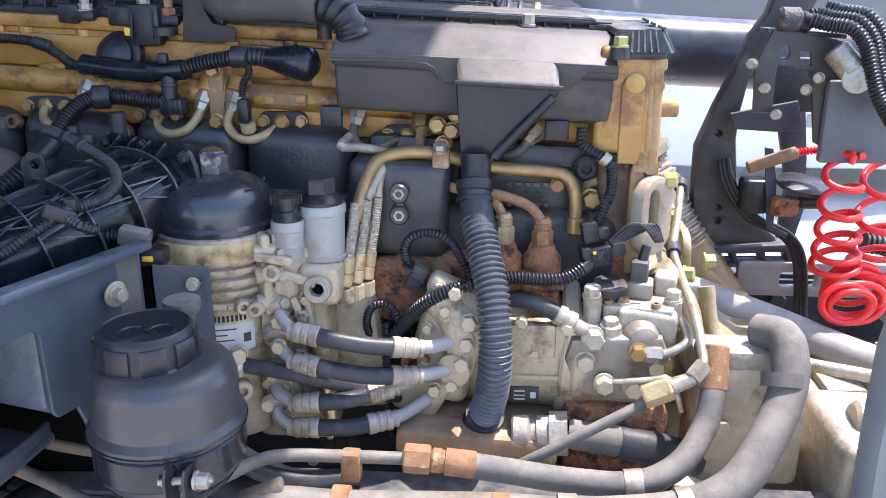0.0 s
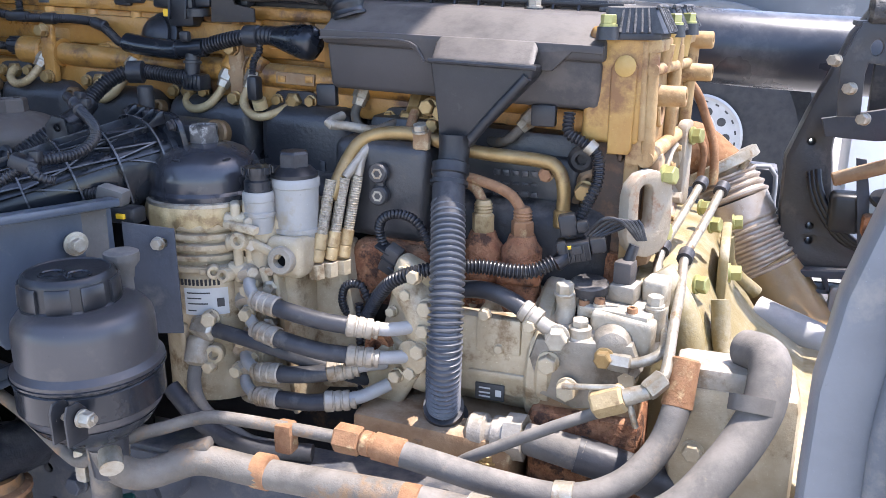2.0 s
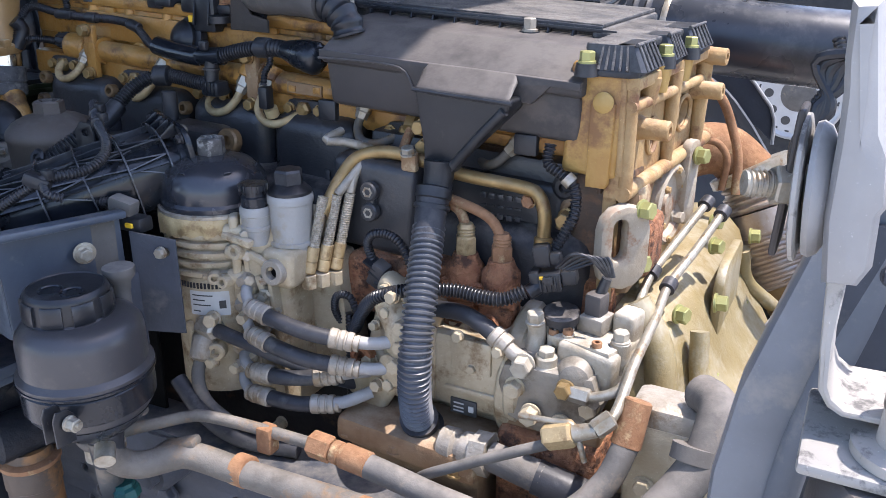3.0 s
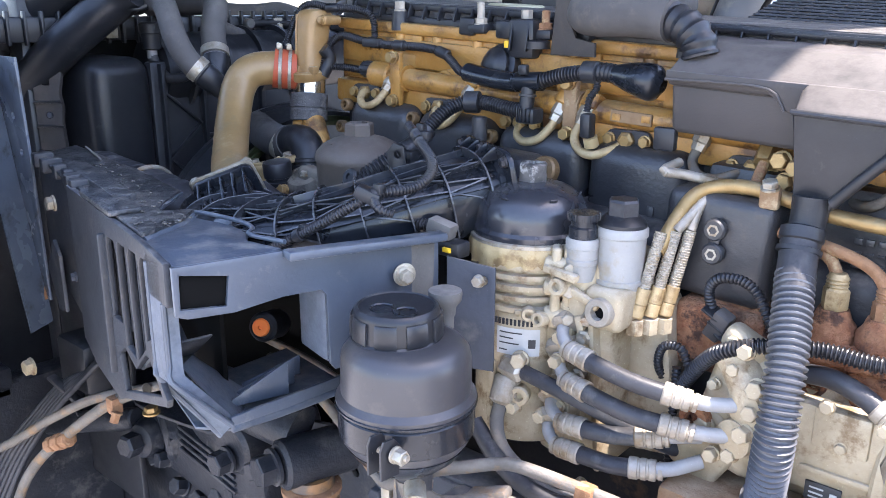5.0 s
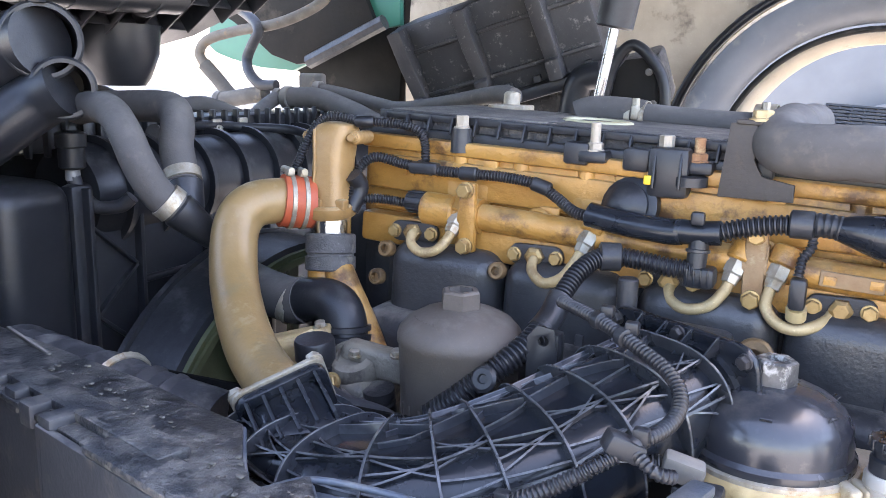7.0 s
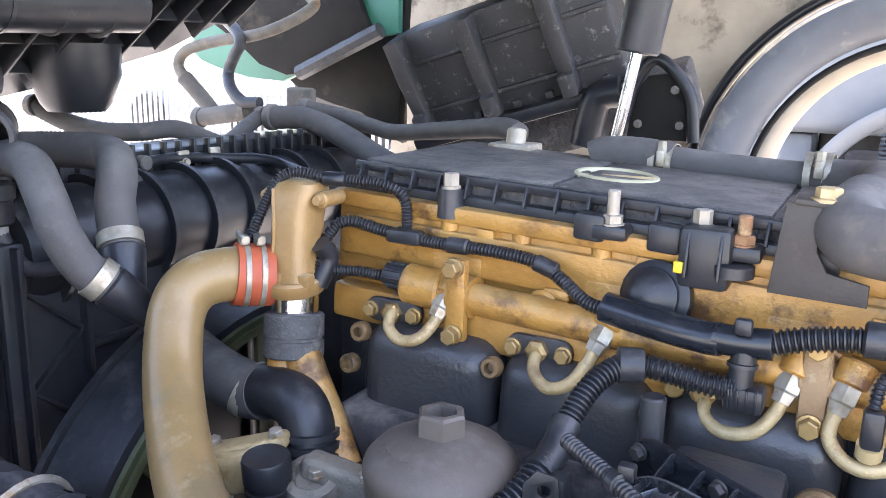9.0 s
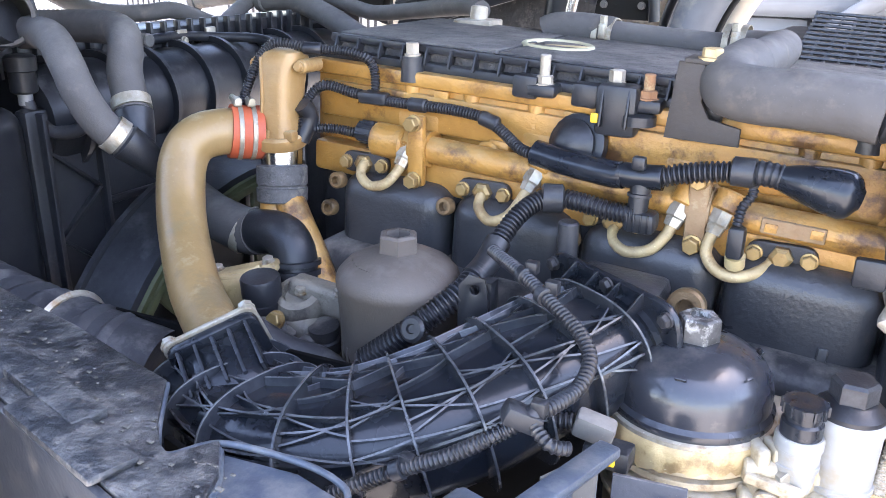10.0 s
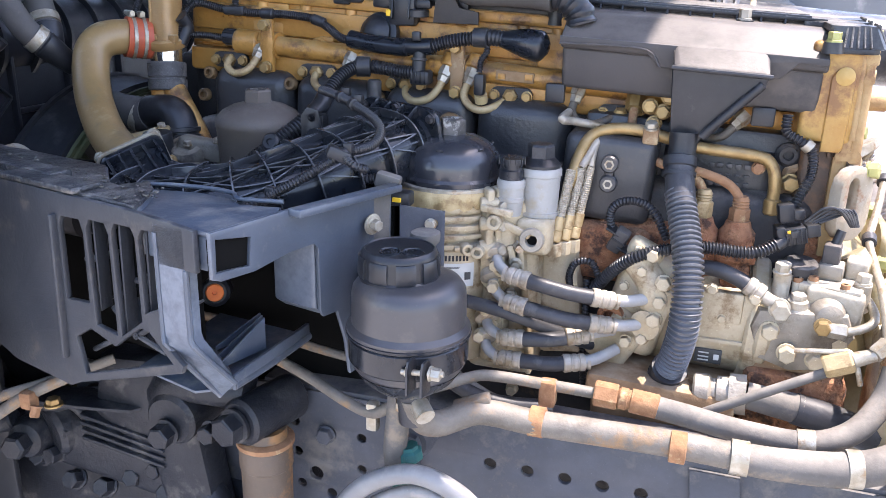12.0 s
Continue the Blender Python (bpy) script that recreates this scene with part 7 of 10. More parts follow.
for k in range(3):
    part("plug_rib", box((0.022, 0.0225, 0.003), (-0.119 + 0.008 * k, 0.9645, 1.262 - 0.013 * k), 0.0008, pose(0, 0, 0, 10, 28, 0)), PLASTIC, a)
loom([(-0.142, 0.95, 1.170), (-0.114, 0.93, 1.212), (-0.085, 0.918, 1.240), (-0.045, 0.922, 1.255), (0.006, 0.942, 1.258), (0.044, 0.945, 1.256), (0.071, 0.948, 1.258), (0.092, 0.958, 1.268)], 0.0090)
loom([(-0.171, 0.97, 1.155), (-0.176, 0.955, 1.186), (-0.167, 0.948, 1.212), (-0.145, 0.945, 1.216), (-0.132, 0.942, 1.196)], 0.0055)
a = loom([(-0.15, 0.95, 1.19), (-0.148, 0.945, 1.14), (-0.146, 0.94, 1.08), (-0.14, 0.93, 1.03)], 0.0055)
a = loom([(0.089, 1.030, 1.428), (0.090, 1.022, 1.407), (0.108, 1.018, 1.397), (0.125, 1.018, 1.383), (0.128, 1.016, 1.354), (0.118, 1.010, 1.326), (0.108, 1.0, 1.303)], 0.0072)
part("p_clip", lathe([(0.009, -0.005), (0.009, 0.005)], (0.118, 1.018, 1.391), (1, 0, -0.8), 14), STEEL, a)
cb = thing("junction_connector", "black multi-pin connector block with loose wires", "connector")
CN = pose(0.118, 0.985, 1.278, 0, -12, 10)
for sz, c in (((0.030, 0.024, 0.024), (-0.004, 0, 0)), ((0.018, 0.020, 0.018), (0.020, -0.002, 0.004)), ((0.012, 0.026, 0.028), (-0.021, 0, 0.001)), ((0.020, 0.018, 0.026), (-0.010, 0.006, 0.030)), ((0.014, 0.014, 0.014), (0.006, 0.004, 0.026))):
    part("block", box(sz, c, 0.003), PLASTIC, cb).matrix_local = CN
for k in range(5):
    part("block_rib", box((0.0018, 0.027, 0.020), (-0.014 + 0.006 * k, -0.001, 0.0), 0.0005), GLOSS, cb).matrix_local = CN
part("latch", box((0.012, 0.004, 0.010), (-0.004, -0.014, 0.004), 0.001), GLOSS, cb).matrix_local = CN
part("yellow_mark", box((0.005, 0.002, 0.004), (-0.012, -0.0135, 0.008), 0.0005), YELLOW, cb).matrix_local = CN
part("boot", sweep([(0.092, 0.968, 1.262), (0.100, 0.975, 1.268), (0.108, 0.982, 1.275)], 0.0095, 14, 0.004), PLASTIC, cb)
for k in range(5):
    part("wire", sweep([(0.125 + 0.004 * k, 0.97, 1.300), (0.145 + 0.005 * k, 0.965 + 0.004 * k, 1.322 - 0.003 * k), (0.165 + 0.004 * k, 0.97 + 0.003 * k, 1.318), (0.182 + 0.002 * k, 0.98, 1.297)], 0.0022, 8, 0.006), LOOM, cb)

dl = thing("duct_loom", "black corrugated loom lying over the intake duct", "wiring")
part("loom", sweep([(-0.548, 0.925, 1.434), (-0.499, 0.885, 1.432), (-0.459, 0.855, 1.424), (-0.427, 0.835, 1.413), (-0.412, 0.815, 1.401), (-0.413, 0.785, 1.390), (-0.431, 0.740, 1.386), (-0.478, 0.714, 1.355), (-0.522, 0.706, 1.330), (-0.575, 0.688, 1.300)], 0.0066, 14, 0.003, rib=0.0016, pitch=0.0042), LOOM, dl)
part("branch", sweep([(-0.431, 0.740, 1.387), (-0.423, 0.735, 1.381), (-0.410, 0.730, 1.375), (-0.399, 0.740, 1.370)], 0.0056, 12, 0.003, rib=0.0014, pitch=0.004), LOOM, dl)
for p, d in (((-0.499, 0.885, 1.432), (1, -0.7, 0)), ((-0.471, 0.863, 1.427), (1, -0.8, -0.1)), ((-0.431, 0.740, 1.386), (0.5, 1, 0.3)), ((-0.522, 0.706, 1.330), (1, 0.3, 0.6))):
    part("clip", lathe([(0.0066, -0.005), (0.0085, -0.004), (0.0085, 0.004), (0.0066, 0.005)], p, d, 14), PLASTIC, dl)
    part("clip_lug", box((0.012, 0.010, 0.012), Vector(p) + Vector((0.006, 0.004, 0.008)), 0.002), PLASTIC, dl)
part("junction", box((0.030, 0.020, 0.016), (-0.436, 0.738, 1.386), 0.004, pose(0, 0, 0, 0, 25, 30)), PLASTIC, dl)
part("stay", plate([[(-0.014, -0.050), (0.012, -0.050), (0.016, -0.012), (0.012, 0.014), (-0.004, 0.018), (-0.014, 0.006)], circle(0.002, 0.002, 0.005, 12)], 0.004, Matrix.Translation((-0.563, 0.915, 1.392)) @ upright((0, 0, 0), (1, 0.3)), 0.001), PLASTIC, dl)
part("stay_washer", lathe([(0.012, 0), (0.013, 0.002), (0.010, 0.005), (0.005, 0.005), (0.004, 0.002), (0, 0.002)], (-0.599, 0.862, 1.365), (0, -0.9, 0.4), 20), PLASTIC, dl)

# ---- pipes along the chassis ----
sp = thing("steel_coolant_pipe", "dirty steel pipe with brass union and grey rubber hose", "pipe")
part("pipe", sweep([(-0.72, 0.80, 1.085), (-0.60, 0.775, 1.085), (-0.50, 0.745, 1.075), (-0.42, 0.715, 1.062), (-0.375, 0.700, 1.062), (-0.34, 0.700, 1.085), (-0.315, 0.72, 1.095), (-0.291, 0.74, 1.099), (-0.267, 0.76, 1.103), (-0.239, 0.77, 1.106), (-0.168, 0.79, 1.096), (-0.104, 0.80, 1.090)], 0.0075, 14), DIRTPIPE, sp)
part("hex_union", lathe([(0.015, 0), (0.0165, 0.002), (0.0165, 0.028), (0.015, 0.030)], (-0.110, 0.80, 1.091), (1, 0.02, -0.05), 6), RUSTPIPE, sp, "rust-brown hexagon union", angle=25)
part("ferrule", lathe([(0.011, 0), (0.014, 0.003), (0.014, 0.012), (0.0125, 0.013), (0.0125, 0.016), (0.0155, 0.017), (0.0155, 0.05), (0.013, 0.052)], (-0.080, 0.80, 1.090), (1, 0.01, -0.09), 22), RUSTPIPE, sp)
part("hose", sweep([(-0.05, 0.80, 1.087), (0.008, 0.80, 1.080), (0.071, 0.80, 1.072), (0.146, 0.80, 1.071), (0.197, 0.82, 1.084), (0.230, 0.855, 1.112), (0.243, 0.88, 1.148), (0.246, 0.90, 1.165)], 0.0145, 18), GREYHOSE, sp)
part("top_ferrule", rod((0.243, 0.882, 1.148), (0.248, 0.905, 1.195), 0.0165, 0.015, 18, bevel=0.002), RUSTPIPE, sp)
part("hose_clamp", lathe([(0.0165, -0.010), (0.0165, 0.010)], (0.146, 0.80, 1.071), (1, 0, 0.1), 20), STEEL, sp)
part("p_clamp", box((0.022, 0.02, 0.036), (-0.168, 0.790, 1.085), 0.004), RUSTPIPE, sp)
b2p = thing("steel_coolant_pipe", "thin dirty steel pipe behind the reservoir", "pipe")
part("pipe", sweep([(-0.75, 0.82, 1.10), (-0.62, 0.80, 1.105), (-0.50, 0.785, 1.095), (-0.40, 0.775, 1.09), (-0.34, 0.76, 1.09)], 0.0065, 12), DIRTPIPE, b2p)
part("clip", box((0.016, 0.016, 0.04), (-0.378, 0.705, 1.055), 0.004), STEEL, b2p)
bp = thing("large_coolant_pipe", "thick dirty steel pipe with rusty band clips", "pipe")
part("pipe", sweep([(-0.312, 0.672, 1.112), (-0.308, 0.676, 1.088), (-0.300, 0.688, 1.070), (-0.286, 0.702, 1.064), (-0.270, 0.718, 1.066), (-0.249, 0.730, 1.072), (-0.225, 0.737, 1.071), (-0.166, 0.745, 1.064), (-0.013, 0.75, 1.066), (0.08, 0.75, 1.064)], 0.0165, 20), DIRTPIPE, bp)
part("bracket_tab", box((0.05, 0.02, 0.012), (-0.255, 0.735, 1.083), 0.004, pose(0, 0, 0, 0, -20, 10)), DIRTPIPE, bp)
for x in (-0.172, -0.0):
    part("band", lathe([(0.017, -0.010), (0.0195, -0.009), (0.0195, 0.009), (0.017, 0.010)], (x, 0.7475, 1.0645), (1, 0, 0), 22), RUSTPIPE, bp, "rusty band clip")
part("sleeve", sweep([(0.06, 0.75, 1.064), (0.12, 0.755, 1.062), (0.20, 0.768, 1.066), (0.255, 0.79, 1.085), (0.295, 0.83, 1.122), (0.322, 0.868, 1.160), (0.329, 0.893, 1.188), (0.326, 0.918, 1.203), (0.306, 0.945, 1.198)], lambda t: 0.0185 + 0.0025 * min(1, t * 3), 22), GREYHOSE, bp, "dusty grey rubber hose")
part("band", lathe([(0.021, -0.010), (0.021, 0.010)], (0.070, 0.75, 1.064), (1, 0, 0), 22), STEEL, bp)
part("band", lathe([(0.0225, -0.008), (0.0225, 0.008)], (0.195, 0.767, 1.066), (1, 0.1, 0.1), 22), STEEL, bp)
part("elbow_ring", lathe([(0.0235, -0.008), (0.0235, 0.008)], (0.3155, 0.87, 1.170), (0.05, 0.5, 1), 22), GREYHOSE, bp)

# ---- chassis rails ----
near = thing("chassis_rail", "dark blue-grey painted steel chassis rail with punched holes", "chassis")
holes = []
for hx, hz, r in ((-0.548, 0.956, 0.0075), (-0.440, 0.948, 0.0075), (-0.545, 0.905, 0.0075), (-0.515, 0.872, 0.0115), (-0.440, 0.895, 0.0075), (-0.245, 0.949, 0.009), (-0.192, 0.949, 0.009), (-0.140, 0.949, 0.009), (-0.089, 0.949, 0.009), (-0.038, 0.949, 0.009),
                  (-0.54, 0.85, 0.0075), (-0.49, 0.842, 0.0085), (-0.66, 0.90, 0.008), (-0.69, 0.85, 0.008), (0.06, 0.949, 0.009), (0.16, 0.949, 0.009)):
    holes.append(circle(hx, hz, r, 16))
RAILM = Matrix(((1, 0, 0, 0), (0, 0, 1, 0.812), (0, 1, 0, 0), (0, 0, 0, 1)))
part("web", plate([[(-0.95, 0.70), (3.0, 0.70), (3.0, 1.012), (-0.60, 1.012), (-0.70, 0.99), (-0.95, 0.99)]] + holes, 0.008, RAILM, 0.001), CHASSIS, near)
part("top_flange", box((3.60, 0.07, 0.008), (1.20, 0.848, 1.014), 0.002), CHASSIS, near)
part("outer_plate", plate([[(-0.01, 0.70), (0.05, 0.70), (0.062, 0.90), (0.05, 1.004), (-0.012, 1.004), (0.0, 0.9)]], 0.008, Matrix.Translation((0.03, -0.008, 0)) @ RAILM, 0.001), CHASSIS, near)
for p in ((-0.495, 0.805, 0.946), (-0.36, 0.80, 0.93), (-0.60, 0.80, 0.97)):
    bolt(near, p, s=0.022, material=CHASSIS)
for p in ((-0.345, 0.765, 0.99),):
    part("boss", lathe([(0.028, 0), (0.028, 0.04), (0.022, 0.05), (0.018, 0.05)], (p[0], 0.81, p[2]), (0, -1, 0), 22), CHASSIS, near)
    bolt(near, p, s=0.028, material=CHASSIS)
far = thing("far_chassis_rail", "black steel chassis rail on the other side of the engine", "chassis")
part("web", plate([rect(0.05, 0.72, 3.0, 1.030)] + [circle(0.36, 0.985, 0.012), circle(0.47, 0.965, 0.012)], 0.008, Matrix(((1, 0, 0, 0), (0, 0, 1, 1.70), (0, 1, 0, 0), (0, 0, 0, 1))), 0.001), CHASSIS, far)
part("top_flange", box((2.95, 0.075, 0.009), (1.52, 1.665, 1.030), 0.002), CHASSIS, far)
part("bottom_flange", box((2.95, 0.075, 0.009), (1.52, 1.665, 0.905), 0.002), CHASSIS, far)
for x in (0.45, 0.55, 0.66, 0.80):
    bolt(far, (x, 1.62, 0.985), s=0.03, material=CHASSIS)
part("liner", box((1.3, 0.03, 0.12), (1.05, 1.635, 0.965), 0.004), CHASSIS, far)
part("liner", box((1.3, 0.04, 0.07), (1.05, 1.60, 0.86), 0.004), CHASSIS, far)
cm = thing("cross_member", "grey cast cross member behind the gearbox", "chassis")
part("beam", sweep([(0.33, 1.45, 1.06), (0.48, 1.40, 1.02), (0.60, 1.30, 1.0), (0.80, 1.10, 1.0)], 0.030, 16), GREYMETAL, cm)
part("bush", rod((0.62, 1.02, 0.98), (0.70, 1.12, 1.02), 0.045, segs=24, bevel=0.006), GREYMETAL, cm)

# ---- front axle and spring parts below ----
sus = thing("spring_hanger", "blackened cast front spring hanger with large bolts", "suspension")
part("hanger", plate([[(-0.10, 0.12), (0.02, 0.13), (0.06, 0.05), (0.10, -0.20), (0.02, -0.22), (-0.02, -0.05), (-0.12, 0.02)]], 0.06, Matrix.Translation((-0.73, 0.76, 0.93)) @ upright((0, 0, 0), (1, 0)), 0.012), OILY, sus)
part("eye", rod((-0.690, 0.70, 0.985), (-0.690, 0.84, 0.985), 0.040, segs=28, bevel=0.006), OILY, sus)
part("cap", sweep([(-0.73, 0.74, 1.00), (-0.70, 0.735, 1.035), (-0.64, 0.735, 1.042), (-0.58, 0.74, 1.04)], 0.022, 14, squash=1.6), OILY, sus)
bolt(sus, (-0.690, 0.694, 0.972), s=0.030, material=OILY, height=0.8)
bolt(sus, (-0.62, 0.70, 0.985), s=0.024, material=OILY, height=0.8)
ab = thing("shock_absorber", "rust streaked brown steel shock absorber", "shock absorber")
SHK = mat("rusty_shock_paint", (0.105, 0.075, 0.052), (0.075, 0.055, 0.040), 12, 0.5, 0.1, 0.3, 120, (0.24, 0.12, 0.045), 0.55, 14)
part("cylinder", lathe([(0.036, 0.0), (0.036, 0.925), (0.038, 0.927), (0.038, 0.955), (0.034, 0.962), (0.030, 0.985)], (-0.556, 0.735, 0), segs=32), SHK, ab)
part("ring", lathe([(0.036, 0.958), (0.041, 0.962), (0.041, 0.968), (0.034, 0.972)], (-0.556, 0.735, 0), segs=32), RUSTPIPE, ab)
part("eye", rod((-0.572, 0.695, 1.008), (-0.545, 0.80, 1.005), 0.034, segs=28, bevel=0.005), OILY, ab)
bolt(ab, (-0.575, 0.690, 1.008), (-0.2, -1, 0), 0.038, OILY, height=0.7)
arm = thing("steering_arm", "blackened steering linkage and bracket under the bumper", "suspension")
part("plate", plate([[(-0.966, 0.706), (-0.950, 0.736), (-0.868, 0.756), (-0.789, 0.751), (-0.754, 0.737), (-0.769, 0.717), (-0.814, 0.707), (-0.893, 0.694), (-0.939, 0.693)], circle(-0.837, 0.758, 0.008, 14)], 0.006, pose(0, 0, 0.975), 0.0015), OILY, arm)
part("lever", plate([[(-0.035, 0.055), (0.005, 0.060), (0.030, 0.000), (0.058, -0.060), (0.100, -0.150), (0.060, -0.165), (0.022, -0.085), (-0.018, -0.010)]], 0.030, Matrix.Translation((-0.775, 0.775, 0.930)) @ upright((0, 0, 0), (1, 0)), 0.008), OILY, arm)
part("lever_edge", sweep([(-0.768, 0.757, 0.990), (-0.742, 0.757, 0.930), (-0.715, 0.757, 0.870), (-0.672, 0.757, 0.780)], 0.007, 10), OILY, arm)
part("ring_flange", lathe([(0.050, -0.012), (0.066, -0.010), (0.070, 0.0), (0.066, 0.010), (0.052, 0.012), (0.046, 0.004)], (-0.885, 0.775, 0.895), (-0.2, -1, 0.35), 36), OILY, arm)
part("knuckle", lathe([(0.018, 0), (0.034, 0.006), (0.036, 0.030), (0.028, 0.048), (0.016, 0.054), (0, 0.056)], (-0.985, 0.760, 0.880), (0.2, -1, 0.1), 28), OILY, arm)
part("knuckle_nut", lathe([(0.020, 0), (0.020, 0.022), (0.016, 0.026)], (-0.975, 0.706, 0.886), (0.2, -1, 0.1), 6), OILY, arm, angle=25)
part("tie_rod", rod((-1.19, 0.655, 0.865), (-1.00, 0.725, 0.915), 0.019, segs=18, bevel=0.003), OILY, arm)
part("hydraulic_line", sweep([(-1.02, 0.73, 0.955), (-0.95, 0.745, 0.935), (-0.90, 0.742, 0.950), (-0.865, 0.740, 0.930)], 0.009, 12), RUBBER, arm)
for p, s in (((-0.802, 0.752, 0.942), 0.024), ((-0.782, 0.752, 0.900), 0.022), ((-0.94, 0.742, 0.855), 0.024), ((-0.915, 0.745, 0.900), 0.018), ((-0.755, 0.752, 0.862), 0.022), ((-1.03, 0.73, 0.905), 0.02)):
    bolt(arm, p, (-0.1, -1, 0.15), s, OILY, height=0.9)
part("drag_link", rod((-1.25, 0.72, 0.84), (-0.93, 0.80, 0.90), 0.028, segs=18, bevel=0.004), OILY, arm)
part("ball_joint", rod((-0.95, 0.74, 0.89), (-0.91, 0.84, 0.90), 0.045, segs=22, bevel=0.008), OILY, arm)
part("bellows", sweep([(-0.845, 0.83, 0.96), (-0.84, 0.83, 0.92), (-0.835, 0.83, 0.86)], 0.05, 24, rib=0.010, pitch=0.018), RUBBER, arm)
for x in (-0.98, -0.92, -0.86, -0.80, -0.74, -0.68):
    bolt(arm, (x, 0.755, 0.815 + 0.02 * math.sin(x * 30)), (0, -1, 0.5), 0.026, OILY, height=0.9)
part("housing", box((0.75, 0.25, 0.30), (-0.95, 0.92, 0.70), 0.03, pose(0, 0, 0, 0, 3, 0), segs=3), OILY, arm)
# Added dark block fills the shaded void here; not a known part.
part("shade_block", box((1.25, 0.55, 0.84), (-1.48, 1.12, 0.42), 0.06, segs=3), OILY, arm)
part("leaf_pack", box((0.30, 0.07, 0.10), (-0.86, 0.775, 0.87), 0.02, pose(0, 0, 0, 0, 6, 0), segs=3), OILY, arm)
for k in range(4):
    part("spring_leaf", box((0.15, 0.08, 0.007), (-0.80, 0.765, 0.895 + 0.013 * k), 0.003, pose(0, 0, 0, 0, 8, 0)), OILY, arm)
part("axle_beam", box((1.1, 0.40, 0.30), (-1.15, 1.15, 0.62), 0.04, segs=3), OILY, arm)
part("lower_arm", rod((-0.78, 0.78, 0.98), (-0.62, 0.74, 0.78), 0.022, 0.026, 16), OILY, arm)
bolt(arm, (-0.80, 0.785, 0.945), (0, -1, 0.2), 0.024, OILY)
bolt(arm, (-0.883, 0.690, 0.980), (0, 0, 1), 0.018, BRASS, flange=1.5)
AIRH = mat("grey_plastic_air_hose", (0.175, 0.175, 0.175), (0.140, 0.140, 0.142), 20, 0.32, 0.0, 0.12, 200, (0.22, 0.21, 0.195), 0.60, 14, (0.26, 0.25, 0.235), 0.3, speck=0.25)
gh = thing("grey_air_hose", "loop of pale grey plastic air hose on the chassis", "hose")
part("hose", sweep([(-0.43, 0.66, 0.86), (-0.405, 0.66, 0.935), (-0.365, 0.66, 0.985), (-0.305, 0.66, 1.012), (-0.245, 0.66, 0.995), (-0.205, 0.665, 0.945), (-0.19, 0.67, 0.87)], 0.0125, 16), AIRH, gh)
part("hose", sweep([(-0.41, 0.665, 0.86), (-0.385, 0.665, 0.925), (-0.345, 0.665, 0.965), (-0.295, 0.665, 0.985), (-0.25, 0.665, 0.965), (-0.22, 0.67, 0.91), (-0.21, 0.675, 0.85)], 0.009, 14), AIRH, gh)
TEAL = mat("teal_fitting_plastic", (0.016, 0.115, 0.105), (0.012, 0.085, 0.080), 30, 0.4)
part("fitting", lathe([(0.013, 0), (0.017, 0.003), (0.017, 0.014), (0.013, 0.017), (0.013, 0.022)], (-0.325, 0.705, 1.000), (-0.2, 0, 1), 8), TEAL, gh, "teal fitting", angle=25)
part("fitting", rod((-0.335, 0.70, 0.94), (-0.335, 0.70, 0.975), 0.014, segs=14), TEAL, gh)
dr = thing("drain_pipe", "grey rubber drain pipe below the reservoir", "hose")
part("pipe", sweep([(-0.335, 0.69, 1.11), (-0.34, 0.695, 1.06), (-0.345, 0.70, 1.02), (-0.345, 0.705, 0.985)], 0.0155, 18), GREYHOSE, dr)
part("union", lathe([(0.017, 0), (0.021, 0.002), (0.021, 0.012), (0.017, 0.014)], (-0.318, 0.682, 1.088), (0.1, 0, 1), 8), STEEL, dr, angle=25)

# ---- front bracket: grey-blue moulded frame ----
cage = thing("headlamp_carrier", "grey-blue moulded plastic carrier with dried mud on top", "bracket")
FA, FB = Vector((-1.06, 0.650, 0)), Vector((-0.492, 0.516, 0))
fd = (FB - FA)
FL = fd.length
FM = upright((FA.x, FA.y, 0), (fd.x, fd.y))
wins = [[(0.360, 1.222), (0.401, 1.226), (0.404, 1.312), (0.399, 1.326), (0.368, 1.325), (0.362, 1.314)], [(0.411, 1.200), (0.446, 1.196), (0.448, 1.318), (0.443, 1.329), (0.417, 1.329), (0.411, 1.318)],
        [(0.455, 1.198), (0.491, 1.224), (0.492, 1.322), (0.487, 1.332), (0.461, 1.332), (0.455, 1.322)], [(0.499, 1.236), (0.520, 1.246), (0.523, 1.322), (0.518, 1.333), (0.505, 1.333), (0.499, 1.324)],
        [(0.378, 1.128), (0.368, 1.174), (0.398, 1.192), (0.440, 1.180), (0.486, 1.214), (0.500, 1.215), (0.536, 1.184)]]
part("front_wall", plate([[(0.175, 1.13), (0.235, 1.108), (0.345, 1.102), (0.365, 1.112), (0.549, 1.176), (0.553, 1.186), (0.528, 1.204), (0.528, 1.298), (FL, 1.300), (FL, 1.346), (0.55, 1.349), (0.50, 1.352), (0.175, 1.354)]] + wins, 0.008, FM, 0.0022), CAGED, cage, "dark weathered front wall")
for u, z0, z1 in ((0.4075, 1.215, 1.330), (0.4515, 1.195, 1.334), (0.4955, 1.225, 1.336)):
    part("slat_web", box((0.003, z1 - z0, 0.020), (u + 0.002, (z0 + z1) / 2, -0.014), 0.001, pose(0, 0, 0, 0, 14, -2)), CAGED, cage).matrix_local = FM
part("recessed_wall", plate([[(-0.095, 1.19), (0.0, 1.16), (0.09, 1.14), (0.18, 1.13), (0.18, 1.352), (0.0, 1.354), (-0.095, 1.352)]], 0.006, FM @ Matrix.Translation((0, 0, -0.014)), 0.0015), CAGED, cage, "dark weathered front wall")
